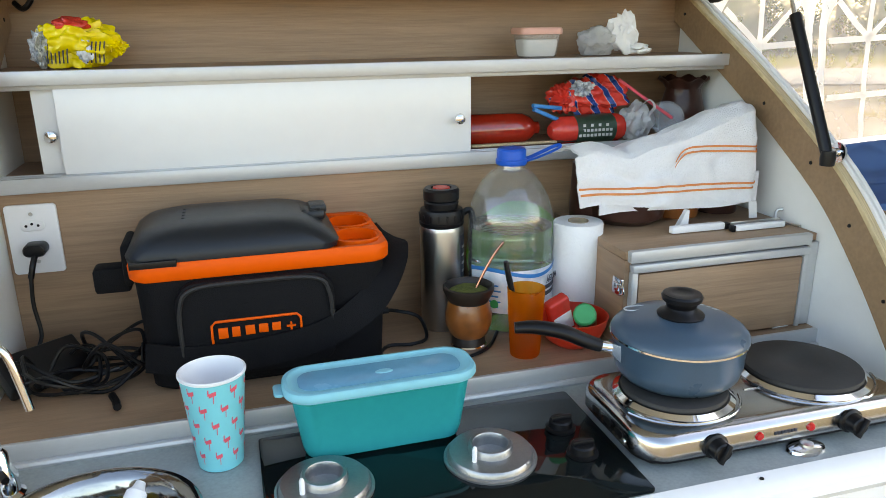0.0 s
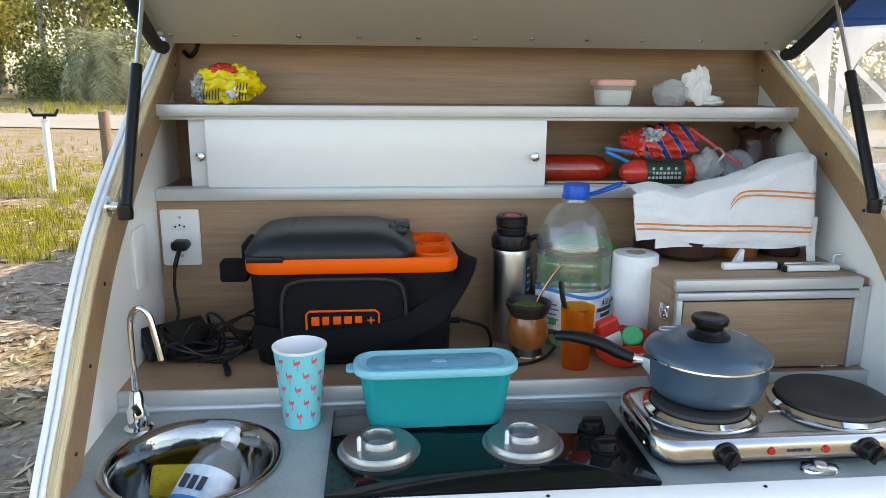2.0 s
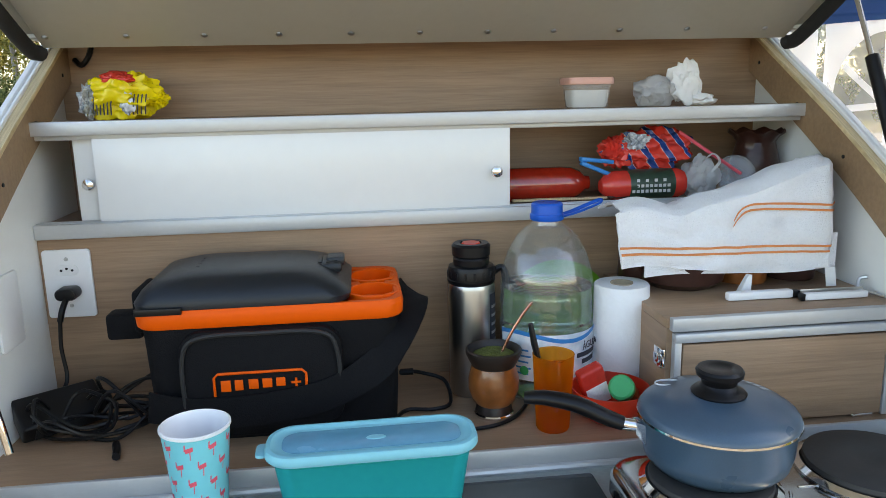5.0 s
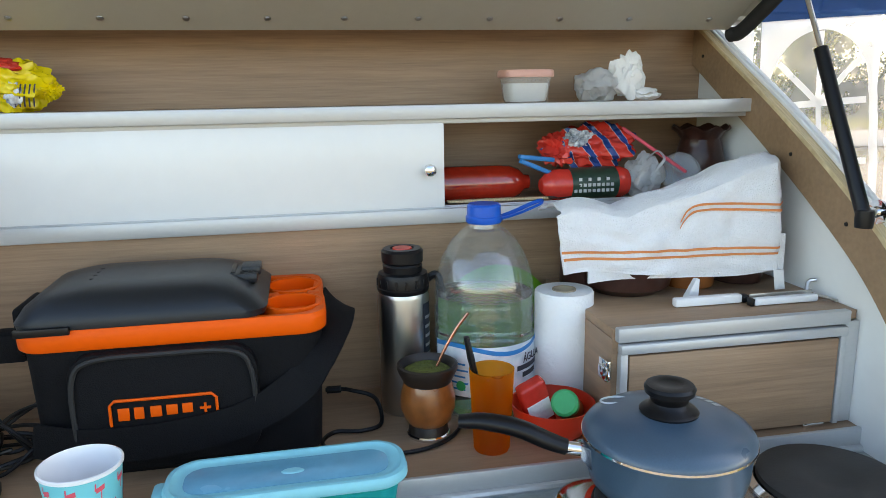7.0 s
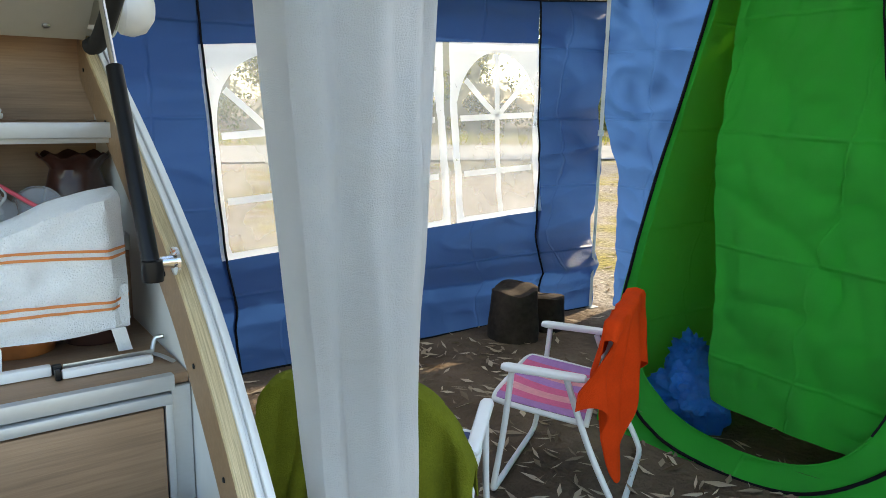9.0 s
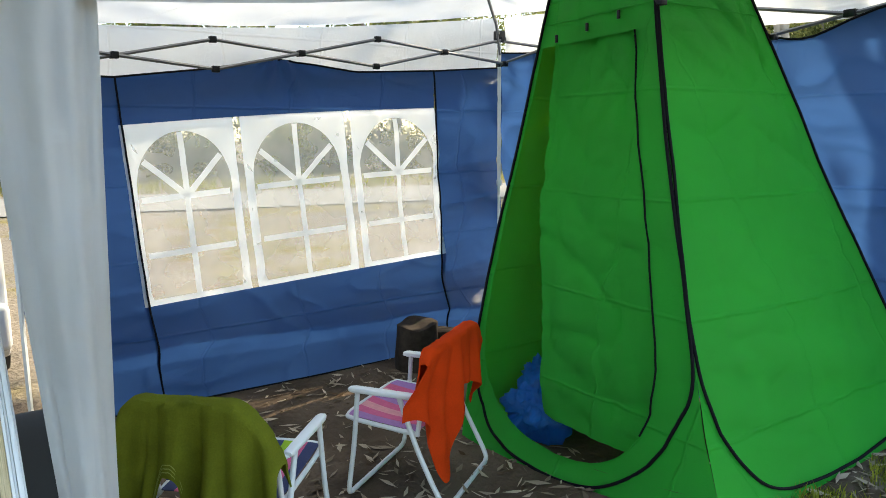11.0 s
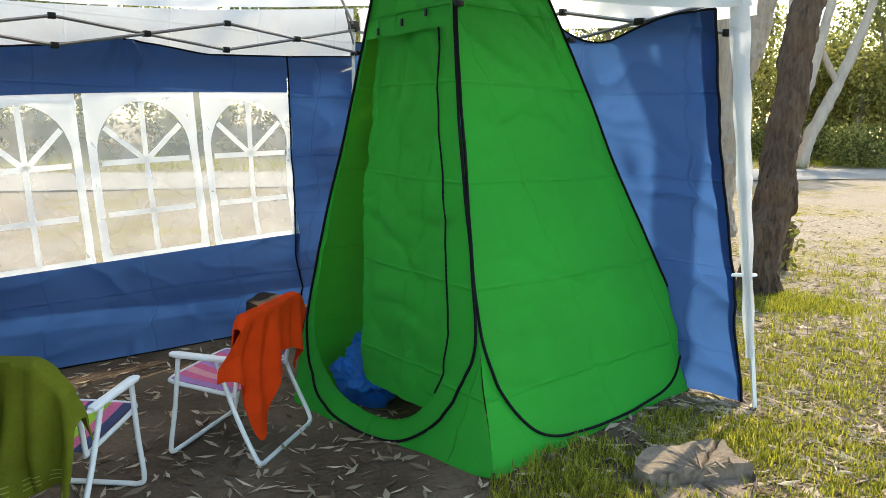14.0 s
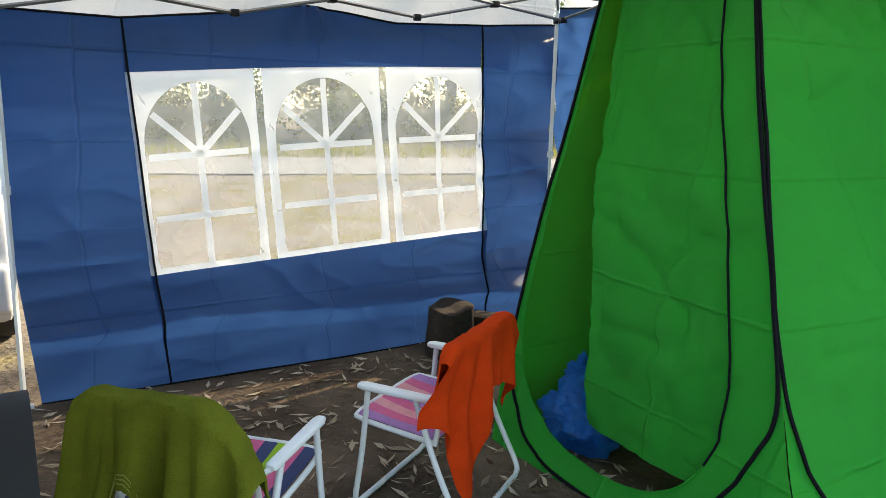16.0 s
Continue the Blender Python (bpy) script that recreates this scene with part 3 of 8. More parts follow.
tagged(link("road", road_sheet(-2.4, 2.9, 0.03), M_ROAD), "pale sandy unpaved road past the campsite", "road", kind="structure")

# ---- the trailer ----
PROFILE = [(0.905, 0.42), (0.915, 0.60), (0.955, 0.70), (1.035, 0.80), (1.115, 0.90), (1.215, 1.005), (1.33, 1.09), (1.48, 1.185), (1.62, 1.265), (1.76, 1.345)]
CURVE = [(p.x, p.y) for p in catmull([(a, b, 0) for a, b in PROFILE], 5)]
ROOF = [(p.x, p.y) for p in catmull([(1.76, 1.345, 0), (2.0, 1.44, 0), (2.4, 1.50, 0), (2.9, 1.42, 0), (3.3, 1.15, 0), (3.5, 0.75, 0), (3.52, 0.30, 0)], 6)][1:]


def inset(curve, dist):
    out = []
    for i, (a, b) in enumerate(curve):
        p, q = curve[max(0, i - 1)], curve[min(len(curve) - 1, i + 1)]
        tx, tz = q[0] - p[0], q[1] - p[1]
        k = math.hypot(tx, tz)
        out.append((a + tz / k * dist, b - tx / k * dist))
    return out


trailer = thing("teardrop_trailer", "white teardrop camping trailer with its rear galley open", "trailer", (0, 2.2, GZ))
for s in (-1, 1):
    wall = [(0.905, 0.20)] + inset(CURVE, 0.004) + ROOF + [(3.52, 0.20)]
    part("side_panel", slab(wall, "x", s * 0.690, s * 0.708), M_FIBRE, trailer, "white glossy side panel")
    inner = inset(CURVE, 0.055)
    lining = [(1.0, 0.55)] + [p for p in inner if p[1] > 0.56] + [(1.80, inner[-1][1]), (1.80, 0.55)]
    part("inner_wall", slab(lining, "x", s * 0.6855, s * 0.6895), M_INNER, trailer, "white glossy inner wall")
    rim = inset(CURVE, -0.002) + inset(CURVE, 0.062)[::-1]
    part("rim_board", slab(rim, "x", s * 0.668, s * 0.6895, 0.0), M_RIM, trailer, "varnished plywood rim board with small screws")
    ply = inset(CURVE, -0.008) + inset(CURVE, 0.0)[::-1]
    part("plywood_edge", slab(ply, "x", s * 0.6675, s * 0.6835, 0.0012), M_PLY, trailer, "bare layered plywood edge")
    for off, x0, x1 in ((-0.012, 0.684, 0.6895), (-0.006, 0.690, 0.6945), (-0.011, 0.695, 0.704)):
        trim = inset(CURVE, off) + inset(CURVE, 0.018)[::-1]
        part("edge_trim", slab(trim, "x", s * x0, s * x1, 0.0015), M_FIBRE, trailer, "white ribbed edge trim")
    for i in range(3, len(inner) - 2, 5):
        p = inset(CURVE, 0.030)[i]
        part("screw", lathe([(0, 0.0), (0.0035, 0.0), (0.003, 0.0015), (0, 0.002)], (s * 0.6675, p[0], p[1]), 8, pose(0, 0, 0, 0, -90 * s, 0)), M_BLACK, trailer)
# body behind the galley, floor and skirt
def shell(u, v):
    L_ = CURVE[-1:] + ROOF
    k = u * (len(L_) - 1)
    i = min(int(k), len(L_) - 2)
    a, b = L_[i], L_[i + 1]
    t = k - i
    return (-0.70 + 1.40 * v, a[0] + (b[0] - a[0]) * t, a[1] + (b[1] - a[1]) * t)
part("roof", sheet(shell, 40, 6, 0.012), M_FIBRE, trailer, "white curved roof")
part("floor", box(-0.69, 0.69, 0.93, 3.5, 0.19, 0.22, 0), M_BLACK, trailer)
part("rear_panel", box(-0.69, 0.69, 0.905, 0.925, 0.20, 0.668, 0.004), M_FIBRE, trailer, "white lower rear panel")
part("rear_sill", loft([[(x, 0.905, 0.668), (x, 0.898, 0.680), (x, 0.902, 0.694), (x, 0.915, 0.703), (x, 0.934, 0.706), (x, 0.938, 0.700), (x, 0.938, 0.668)] for x in (-0.662, -0.3, 0.3, 0.662)]), M_FIBRE, trailer, "white rounded sill along the counter")
for x in (-0.6, -0.30, -0.005, 0.31, 0.58):
    part("rivet", lathe([(0.003, 0), (0.0028, 0.0012), (0, 0.0018)], (x, 0.922, 0.705), 10), M_BLACK, trailer)
# galley carcass
part("lower_back_wall", box(-0.685, 0.685, 1.562, 1.577, 0.70, 1.016, 0), M_OAK, trailer, "oak-grained back wall")
part("upper_back_wall", box(-0.69, 0.69, 1.76, 1.775, 1.0, 1.42, 0), M_OAK, trailer, "oak-grained back wall over the shelf")
part("cabinet_floor", box(-0.685, 0.685, 1.578, 1.758, 1.012, 1.034, 0), M_OAK, trailer)
part("shelf", box(-0.685, 0.685, 1.564, 1.758, 1.188, 1.206, 0), M_OAK, trailer, "oak-grained shelf")
part("shelf_edge", box(-0.685, 0.685, 1.552, 1.5635, 1.186, 1.209, 0.002), M_ALU, trailer, "pale aluminium shelf edge")
part("upper_track", box(-0.685, 0.685, 1.566, 1.600, 1.178, 1.187, 0.001), M_ALU, trailer, "aluminium sliding track")
part("lower_track", box(-0.685, 0.685, 1.553, 1.5615, 1.015, 1.040, 0.002), M_ALU, trailer, "aluminium sliding track")
for y in (1.575, 1.590):
    part("lower_track", box(-0.685, 0.685, y - 0.009, y - 0.006, 1.034, 1.041, 0.0005), M_ALU, trailer)
for x0, x1, y, kx in ((-0.580, 0.124, 1.570, 0.098), (-0.616, 0.08, 1.585, -0.593)):
    dr = part("sliding_door", box(x0, x1, y - 0.004, y + 0.004, 1.041, 1.180, 0.001), M_WHITE, trailer, "white glossy sliding door")
    part("knob", lathe([(0.004, 0), (0.004, 0.008), (0.009, 0.010), (0.0105, 0.014), (0.009, 0.019), (0.0045, 0.0215), (0, 0.022)], (kx, y - 0.004, 1.104), 24, pose(0, 0, 0, 90)), M_CHROME, dr, "chrome knob")
# counter, ledge
def counter_mesh():
    """The counter's top with a round hole for the sink."""
    bm = B()
    cx, cy, r, n = -0.518, 1.066, 0.126, 72
    x0, x1, y0, y1 = -0.686, -0.345, 0.936, 1.243
    ang = sorted([2 * math.pi * k / n for k in range(n)] + [math.atan2(yy - cy, xx - cx) % (2 * math.pi) for xx in (x0, x1) for yy in (y0, y1)])
    inn, out = [], []
    for a in ang:
        c, s_ = math.cos(a), math.sin(a)
        k = min(((x1 if c > 0 else x0) - cx) / c if abs(c) > 1e-9 else 9, ((y1 if s_ > 0 else y0) - cy) / s_ if abs(s_) > 1e-9 else 9)
        inn.append(bm.verts.new((cx + r * c, cy + r * s_, 0.70)))
        out.append(bm.verts.new((cx + k * c, cy + k * s_, 0.70)))
    for i in range(len(ang)):
        j = (i + 1) % len(ang)
        bm.faces.new((inn[i], out[i], out[j], inn[j]))
    vs = [bm.verts.new(p) for p in ((x1, y0, 0.70), (0.686, y0, 0.70), (0.686, y1, 0.70), (x1, y1, 0.70))]
    bm.faces.new(vs)
    bm.normal_update()
    bmesh.ops.solidify(bm, geom=bm.faces[:], thickness=0.02)
    return bm
part("counter", counter_mesh(), M_COUNTER, trailer, "grey laminate counter")
part("ledge", box(-0.685, 0.685, 1.252, 1.5615, 0.70, 0.733, 0), M_OAK, trailer, "oak-grained raised ledge")
part("ledge_edge", box(-0.685, 0.685, 1.2435, 1.2515, 0.7005, 0.735, 0.002), M_ALU, trailer, "aluminium ledge edge")
part("corner_bead", tube([(-0.683, 1.240, 0.704), (0.683, 1.240, 0.704)], 0.006, 8), M_ALU, trailer)
# sink
sink = part("sink", lathe([(0.134, 0.7015), (0.1335, 0.7045), (0.128, 0.7055), (0.120, 0.703), (0.114, 0.695), (0.108, 0.66), (0.10, 0.615), (0.086, 0.596), (0.05, 0.590), (0.0, 0.589)], (-0.518, 1.066, 0), 72), M_SINK, trailer, "round polished steel sink")
part("drain", lathe([(0.026, 0.5905), (0.024, 0.593), (0.012, 0.5925), (0, 0.5905)], (-0.518, 1.066, 0), 24), M_CHROME, sink)
# tap
tap = thing("tap", "slim chrome gooseneck tap beside the sink", "tap", (-0.628, 1.172, 0.70))
part("base", lathe([(0.0, 0.701), (0.023, 0.701), (0.023, 0.707), (0.017, 0.711), (0.017, 0.735), (0.012, 0.745), (0.010, 0.765), (0.0065, 0.77)], (-0.628, 1.172, 0), 24), M_CHROME, tap)
part("spout", tube(catmull([(-0.628, 1.172, 0.76), (-0.628, 1.172, 0.87), (-0.622, 1.17, 0.900), (-0.608, 1.166, 0.911), (-0.594, 1.162, 0.900), (-0.585, 1.158, 0.865), (-0.578, 1.155, 0.828)], 6), 0.0052, 12), M_CHROME, tap)
part("lever", tube([(-0.628, 1.160, 0.745), (-0.62, 1.143, 0.752), (-0.612, 1.13, 0.750)], 0.005, 10), M_BLACK, tap)
# glass cooktop
ck = thing("cooktop", "black glass two-burner cooktop set into the counter", "cooktop", (-0.075, 1.08, 0.70))
part("glass", slab([(x - 0.073, y + 1.078) for x, y in rrect(0.482, 0.272, 0.006)], "z", 0.7005, 0.7055, 0.001), M_BLACKGLASS, ck)
for cx, cy in ((-0.237, 1.066), (-0.011, 1.070)):
    bn = part("burner", lathe([(0.0, 0.706), (0.064, 0.706), (0.064, 0.709), (0.061, 0.7105), (0.059, 0.710), (0.058, 0.716), (0.056, 0.7185), (0.050, 0.7192), (0.031, 0.7195), (0.030, 0.728), (0.0285, 0.730), (0.0245, 0.730), (0.0235, 0.728), (0.023, 0.712), (0, 0.711)], (cx, cy, 0), 48), M_CAST, ck, "bare aluminium burner without its cap")
    part("igniter", lathe([(0.0035, 0.71), (0.0035, 0.738), (0.002, 0.741), (0, 0.742)], (cx - 0.03, cy - 0.022, 0), 10), M_WHITEP, bn)
    for a in (100, 220, 340):
        part("screw", lathe([(0.0035, 0.711), (0.003, 0.7135), (0, 0.714)], (cx + 0.056 * math.cos(radians(a)), cy + 0.056 * math.sin(radians(a)), 0), 8), M_STEEL, bn)
for cx, cy in ((0.113, 1.112), (0.114, 1.043)):
    part("knob", join(lathe([(0.022, 0.706), (0.022, 0.709), (0.018, 0.7105), (0.017, 0.719), (0.015, 0.721), (0, 0.721)], (cx, cy, 0), 28), box(cx - 0.016, cx + 0.016, cy - 0.003, cy + 0.003, 0.720, 0.726, 0.001)), M_BLACK, ck, "black control knob")
# latch in the counter
lt = thing("hatch_latch", "oval chrome latch on the grey counter", "latch", (0.42, 0.965, 0.70))
part("plate", lathe([(0, 0.701), (0.03, 0.701), (0.028, 0.705), (0.02, 0.707), (0, 0.708)], (0.42, 0.968, 0), 32, None, 1.0, 0.62), M_CHROME, lt)
part("button", lathe([(0.010, 0.707), (0.009, 0.711), (0, 0.712)], (0.42, 0.968, 0), 20), M_STEEL, lt)
part("dark_stop", lathe([(0, 0.706), (0.012, 0.706), (0.010, 0.716), (0, 0.718)], (-0.63, 0.918, 0), 16, None, 1.4, 0.8), M_BLACK, trailer, "black rubber stop")
# drawer unit
dw = thing("drawer_unit", "oak-grained drawer unit with aluminium edges on the ledge", "cabinet", (0.48, 1.42, 0.733))
part("left_side", box(0.300, 0.314, 1.278, 1.560, 0.7335, 0.8925, 0), M_OAKV, dw)
part("top", box(0.300, 0.684, 1.278, 1.560, 0.893, 0.907, 0.001), M_OAK, dw)
part("top_edge", box(0.303, 0.664, 1.264, 1.2775, 0.8905, 0.911, 0.002), M_ALU, dw, "aluminium edge profile")
part("handle_profile", box(0.306, 0.660, 1.260, 1.2755, 0.8735, 0.888, 0.003), M_ALU, dw, "aluminium handle profile")
part("face", box(0.3215, 0.649, 1.266, 1.277, 0.738, 0.8695, 0.001), M_OAK, dw, "oak-grained drop front")
part("frame_left", box(0.308, 0.319, 1.265, 1.2775, 0.7345, 0.873, 0.001), M_ALU, dw)
part("frame_right", box(0.6515, 0.660, 1.265, 1.2775, 0.7345, 0.873, 0.001), M_ALU, dw)
part("filler", box(0.6605, 0.684, 1.270, 1.2775, 0.7345, 0.8925, 0.001), M_ALU, dw)
for x in (0.36, 0.60):
    part("hinge", box(x, x + 0.035, 1.2625, 1.2655, 0.7345, 0.7405, 0.001), M_CHROME, dw)
part("catch", join(box(0.290, 0.297, 1.272, 1.30, 0.832, 0.862, 0.002), box(0.284, 0.290, 1.270, 1.288, 0.842, 0.856, 0.002), tube(catmull([(0.287, 1.268, 0.855), (0.287, 1.258, 0.852), (0.287, 1.256, 0.842), (0.287, 1.268, 0.838)], 4), 0.002, 8)), M_CHROME, dw, "chrome catch")
# hatch
HY, HZ, HA = 1.60, 1.338, 31.0
hm = pose(0, HY, HZ, -HA, 0, 0)      # local y runs back along the open hatch
hatch = thing("hatch", "open rear hatch with a cream lining and black seal", "hatch", (0, HY, HZ))
def hbox(x0, x1, a0, a1, h0, h1, bev=0.003):
    return box(x0, x1, -a1, -a0, h0, h1, bev, 2, hm)
lin = [(-0.665, 0.02), (-0.665, -0.85), (-0.60, -0.93), (0.60, -0.93), (0.665, -0.85), (0.665, 0.02)]
bm = slab([(x * 0.985, y) for x, y in lin], "z", 0.0, 0.012, 0.002)
bmesh.ops.transform(bm, matrix=hm, verts=bm.verts)
part("lining", bm, M_HATCH, hatch, "cream painted lining")
bm = slab([(x * 1.06, y * 1.03 + 0.01) for x, y in lin], "z", 0.05, 0.075, 0.004)
bmesh.ops.transform(bm, matrix=hm, verts=bm.verts)
part("outer_skin", bm, M_FIBRE, hatch, "white outer skin")
for s in (-1, 1):
    part("edge_frame", hbox(s * 0.655 if s > 0 else -0.70, 0.70 if s > 0 else s * 0.655, -0.01, 0.95, 0.013, 0.0495, 0.002), M_HATCH, hatch)
    part("seal", tube([hm @ Vector(p) for p in catmull([(s * 0.662, 0.03, -0.004), (s * 0.672, -0.02, -0.012), (s * 0.678, -0.3, -0.012), (s * 0.678, -0.9, -0.012)], 6)], 0.013, 10), M_RUBBER, hatch, "black rubber seal")
for x in (-0.64, -0.513, -0.388, -0.266, -0.146, -0.028, 0.090, 0.208, 0.328, 0.452, 0.60):
    part("screw", lathe([(0, 0), (0.0055, 0), (0.005, 0.002), (0.002, 0.0035), (0, 0.0035)], tuple(hm @ Vector((x, -0.012, -0.0005))), 12, Matrix.Rotation(radians(180 - HA), 4, "X")), M_STEEL, hatch)
part("hinge_strip", box(-0.685, 0.685, 1.605, 1.76, 1.343, 1.352, 0.001), M_HATCH, hatch)
# gas struts
for s in (-1, 1):
    gs = thing("gas_strut", "black gas strut holding the hatch open", "strut", (s * 0.635, 1.23, 1.05), "gas struts")
    a, b, c = Vector((s * 0.637, 1.230, 1.053)), Vector((s * 0.635, 1.345, 1.282)), Vector((s * 0.633, 1.432, 1.452))
    part("cylinder", tube([a, a.lerp(b, 0.03), a.lerp(b, 0.97), b], 0.0098, 16), M_BLACK, gs)
    part("rod", tube([b, c], 0.004, 10), M_CHROME, gs, "bright steel rod")
    part("socket", lathe([(0, -0.013), (0.0115, -0.012), (0.0125, 0), (0.0115, 0.012), (0, 0.013)], a, 16), M_BLACK, gs)
    part("bracket", join(lathe([(0, 0), (0.017, 0), (0.017, 0.004), (0.008, 0.005), (0.007, 0.018), (0, 0.018)], (s * 0.667, 1.238, 1.060), 20, pose(0, 0, 0, 0, -90 * s, 0))), M_CHROME, gs, "chrome ball bracket")
# outlet
ol = thing("power_outlet", "white plastic wall outlet plate with a black plug", "outlet", (-0.64, 1.56, 0.88))
part("plate", slab([(x - 0.64, z + 0.938) for x, z in rrect(0.078, 0.118, 0.006)], "y", 1.5555, 1.5615, 0.0015), M_WHITEP, ol)
part("socket", slab([(x - 0.64, z + 0.962) for x, z in rrect(0.036, 0.018, 0.008)], "y", 1.5535, 1.5553, 0.0005), M_WHITEP, ol)
for dx in (-0.009, 0, 0.009):
    part("pin_hole", lathe([(0, 0), (0.0022, 0), (0.0022, 0.0008), (0, 0.0008)], (-0.64 + dx, 1.5528, 0.962 + (0.003 if dx == 0 else 0)), 10, pose(0, 0, 0, 90)), M_BLACK, ol)
for z in (0.981, 0.9):
    part("screw", lathe([(0.0035, 0), (0.003, 0.0015), (0, 0.002)], (-0.64, 1.555, z), 10, pose(0, 0, 0, 90)), M_STEEL, ol)
part("plug", join(slab([(x - 0.637, z + 0.926) for x, z in rrect(0.034, 0.02, 0.009)], "y", 1.523, 1.555, 0.003), tube(catmull([(-0.637, 1.53, 0.92), (-0.64, 1.515, 0.905), (-0.645, 1.512, 0.885)], 4), 0.005, 8)), M_BLACK, ol, "black plug")
part("lead", tube(catmull([(-0.645, 1.512, 0.886), (-0.648, 1.51, 0.84), (-0.643, 1.505, 0.79), (-0.65, 1.49, 0.765), (-0.645, 1.46, 0.752)], 8), 0.0034, 8), M_BLACK, ol, "black lead")
# blank plate low on the left wall
part("blank_plate", slab([(y + 1.43, z + 0.93) for y, z in rrect(0.075, 0.115, 0.006)], "x", -0.6852, -0.681, 0.001), M_WHITEP, trailer, "white blank plate")
# lamp cable under the roof
part("cable", tube(catmull([(-0.655, 1.752, 1.315), (-0.64, 1.74, 1.305), (-0.625, 1.735, 1.318), (-0.618, 1.745, 1.345)], 6), 0.005, 8), M_BLACK, trailer)
# side lamp, mudguard and wheel
sl = thing("side_lamp", "round white lamp on the trailer side", "lamp", (0.731, 1.74, 1.36))
part("globe", lathe([(0, 0), (0.03, 0.0), (0.044, 0.012), (0.047, 0.03), (0.04, 0.05), (0.022, 0.063), (0, 0.066)], (0.723, 1.74, 1.392), 32, pose(0, 0, 0, 0, 90)), M_WHITEP, sl)
part("base", lathe([(0, 0), (0.05, 0), (0.05, 0.012), (0.044, 0.016), (0, 0.016)], (0.708, 1.74, 1.392), 32, pose(0, 0, 0, 0, 90)), M_WHITEP, sl)
for s in (-1, 1):
    wh = thing("trailer_wheel", "black trailer wheel under a dark mudguard", "wheel", (s * 0.85, 2.2, GZ), "trailer wheels")
    part("tyre", lathe([(0.16, -0.085), (0.24, -0.09), (0.275, -0.075), (0.283, -0.03), (0.283, 0.03), (0.275, 0.075), (0.24, 0.09), (0.16, 0.085)], (s * 0.85, 2.2, GZ + 0.283), 40, pose(0, 0, 0, 0, 90)), M_TYRE, wh)
    part("rim", lathe([(0.162, -0.07), (0.15, -0.03), (0.05, 0.02), (0, 0.02), ], (s * 0.85, 2.2, GZ + 0.283), 32, pose(0, 0, 0, 0, 90 * s)), M_WPAINT, wh)
    arch = [(2.2 + 0.34 * math.cos(radians(a)), GZ + 0.30 + 0.34 * math.sin(radians(a))) for a in range(-25, 206, 10)]
    part("mudguard", slab(arch + [(2.2 + 0.32 * math.cos(radians(a)), GZ + 0.30 + 0.32 * math.sin(radians(a))) for a in range(205, -26, -10)], "x", s * 0.709, s * 0.975), M_RUBBER, wh, "dark moulded mudguard")
# white window and door strips on the right side
part("side_window", slab([(y + 2.55, z + 1.05) for y, z in rrect(0.55, 0.34, 0.08)], "x", 0.7085, 0.721, 0.004), M_BLACK, trailer, "dark side window frame")

# ---- the awning ----
FL, FR, BL, BR = Vector((0.79, 1.04, 0)), Vector((4.20, 0.80, 0)), Vector((0.985, 3.80, 0)), Vector((4.13, 3.74, 0))
awn = thing("gazebo", "white pop-up gazebo with a grey folding frame", "gazebo", (2.5, 2.3, GZ))
TOPZ = {"FL": 1.72, "FR": 2.03, "BL": 1.80, "BR": 2.10}
def leg(p, z0, z1, mid=0.0, lean=(0, 0)):
    q = Vector((p.x + lean[0], p.y + lean[1], z1))
    a = Vector((p.x, p.y, z0))
    m_ = a.lerp(q, 0.52)
    part("leg", join(tube([m_, q], 0.017, 4), tube([a, m_], 0.013, 4), tube([m_ - Vector((0, 0, 0.02)), m_ + Vector((0, 0, 0.02))], 0.021, 8)), M_WPAINT, awn, "white square leg")
    part("foot_plate", box(p.x - 0.04, p.x + 0.04, p.y - 0.04, p.y + 0.04, z0 - 0.002, z0 + 0.006, 0.001), M_TRUSS, awn)
leg(FL, ground_z(FL.x, FL.y), 1.78)
FOOT = Vector((4.235, 0.53, 0))
leg(FOOT, ground_z(FOOT.x, FOOT.y), 2.10, 0, (-0.035, 0.27))
leg(BL, ground_z(BL.x, BL.y), 1.90)
leg(BR, ground_z(BR.x, BR.y), 2.16)
def truss(pts_up, pts_lo):
    for a, b in list(zip(pts_up, pts_up[1:])) + list(zip(pts_lo, pts_lo[1:])):
        part("truss_bar", tube([a, b], 0.0095, 4), M_TRUSS, awn)
    for p in pts_up + pts_lo:
        part("joint", box(p[0] - 0.02, p[0] + 0.02, p[1] - 0.016, p[1] + 0.016, p[2] - 0.018, p[2] + 0.018, 0.004), M_BLACK, awn)
def zig(a, b, up0, lo0, up1, lo1, yoff=0.0, n=6):
    """Scissor bars from corner a to corner b."""
    U, L_ = [], []
    for k in range(n + 1):
        t = k / n
        p = a.lerp(b, t)
        top, low = up0 + (up1 - up0) * t, lo0 + (lo1 - lo0) * t
        mid = (top + low) / 2
        if k % 2 == 1:
            U.append((p.x, p.y + yoff, mid)), L_.append((p.x, p.y + yoff + 0.022, mid))
        elif (k // 2) % 2 == 0:
            U.append((p.x, p.y + yoff, top)), L_.append((p.x, p.y + yoff + 0.022, low))
        else:
            U.append((p.x, p.y + yoff, low)), L_.append((p.x, p.y + yoff + 0.022, top))
    return U, L_
truss(*zig(BL, BR, 1.88, 1.72, 2.085, 1.915, -0.06))
truss(*zig(FR, BR, 2.02, 1.86, 2.085, 1.915, 0.0))
truss(*zig(FL, BL, 1.72, 1.60, 1.88, 1.72, 0.0))
HUBC = Vector((2.52, 2.28, 2.62))
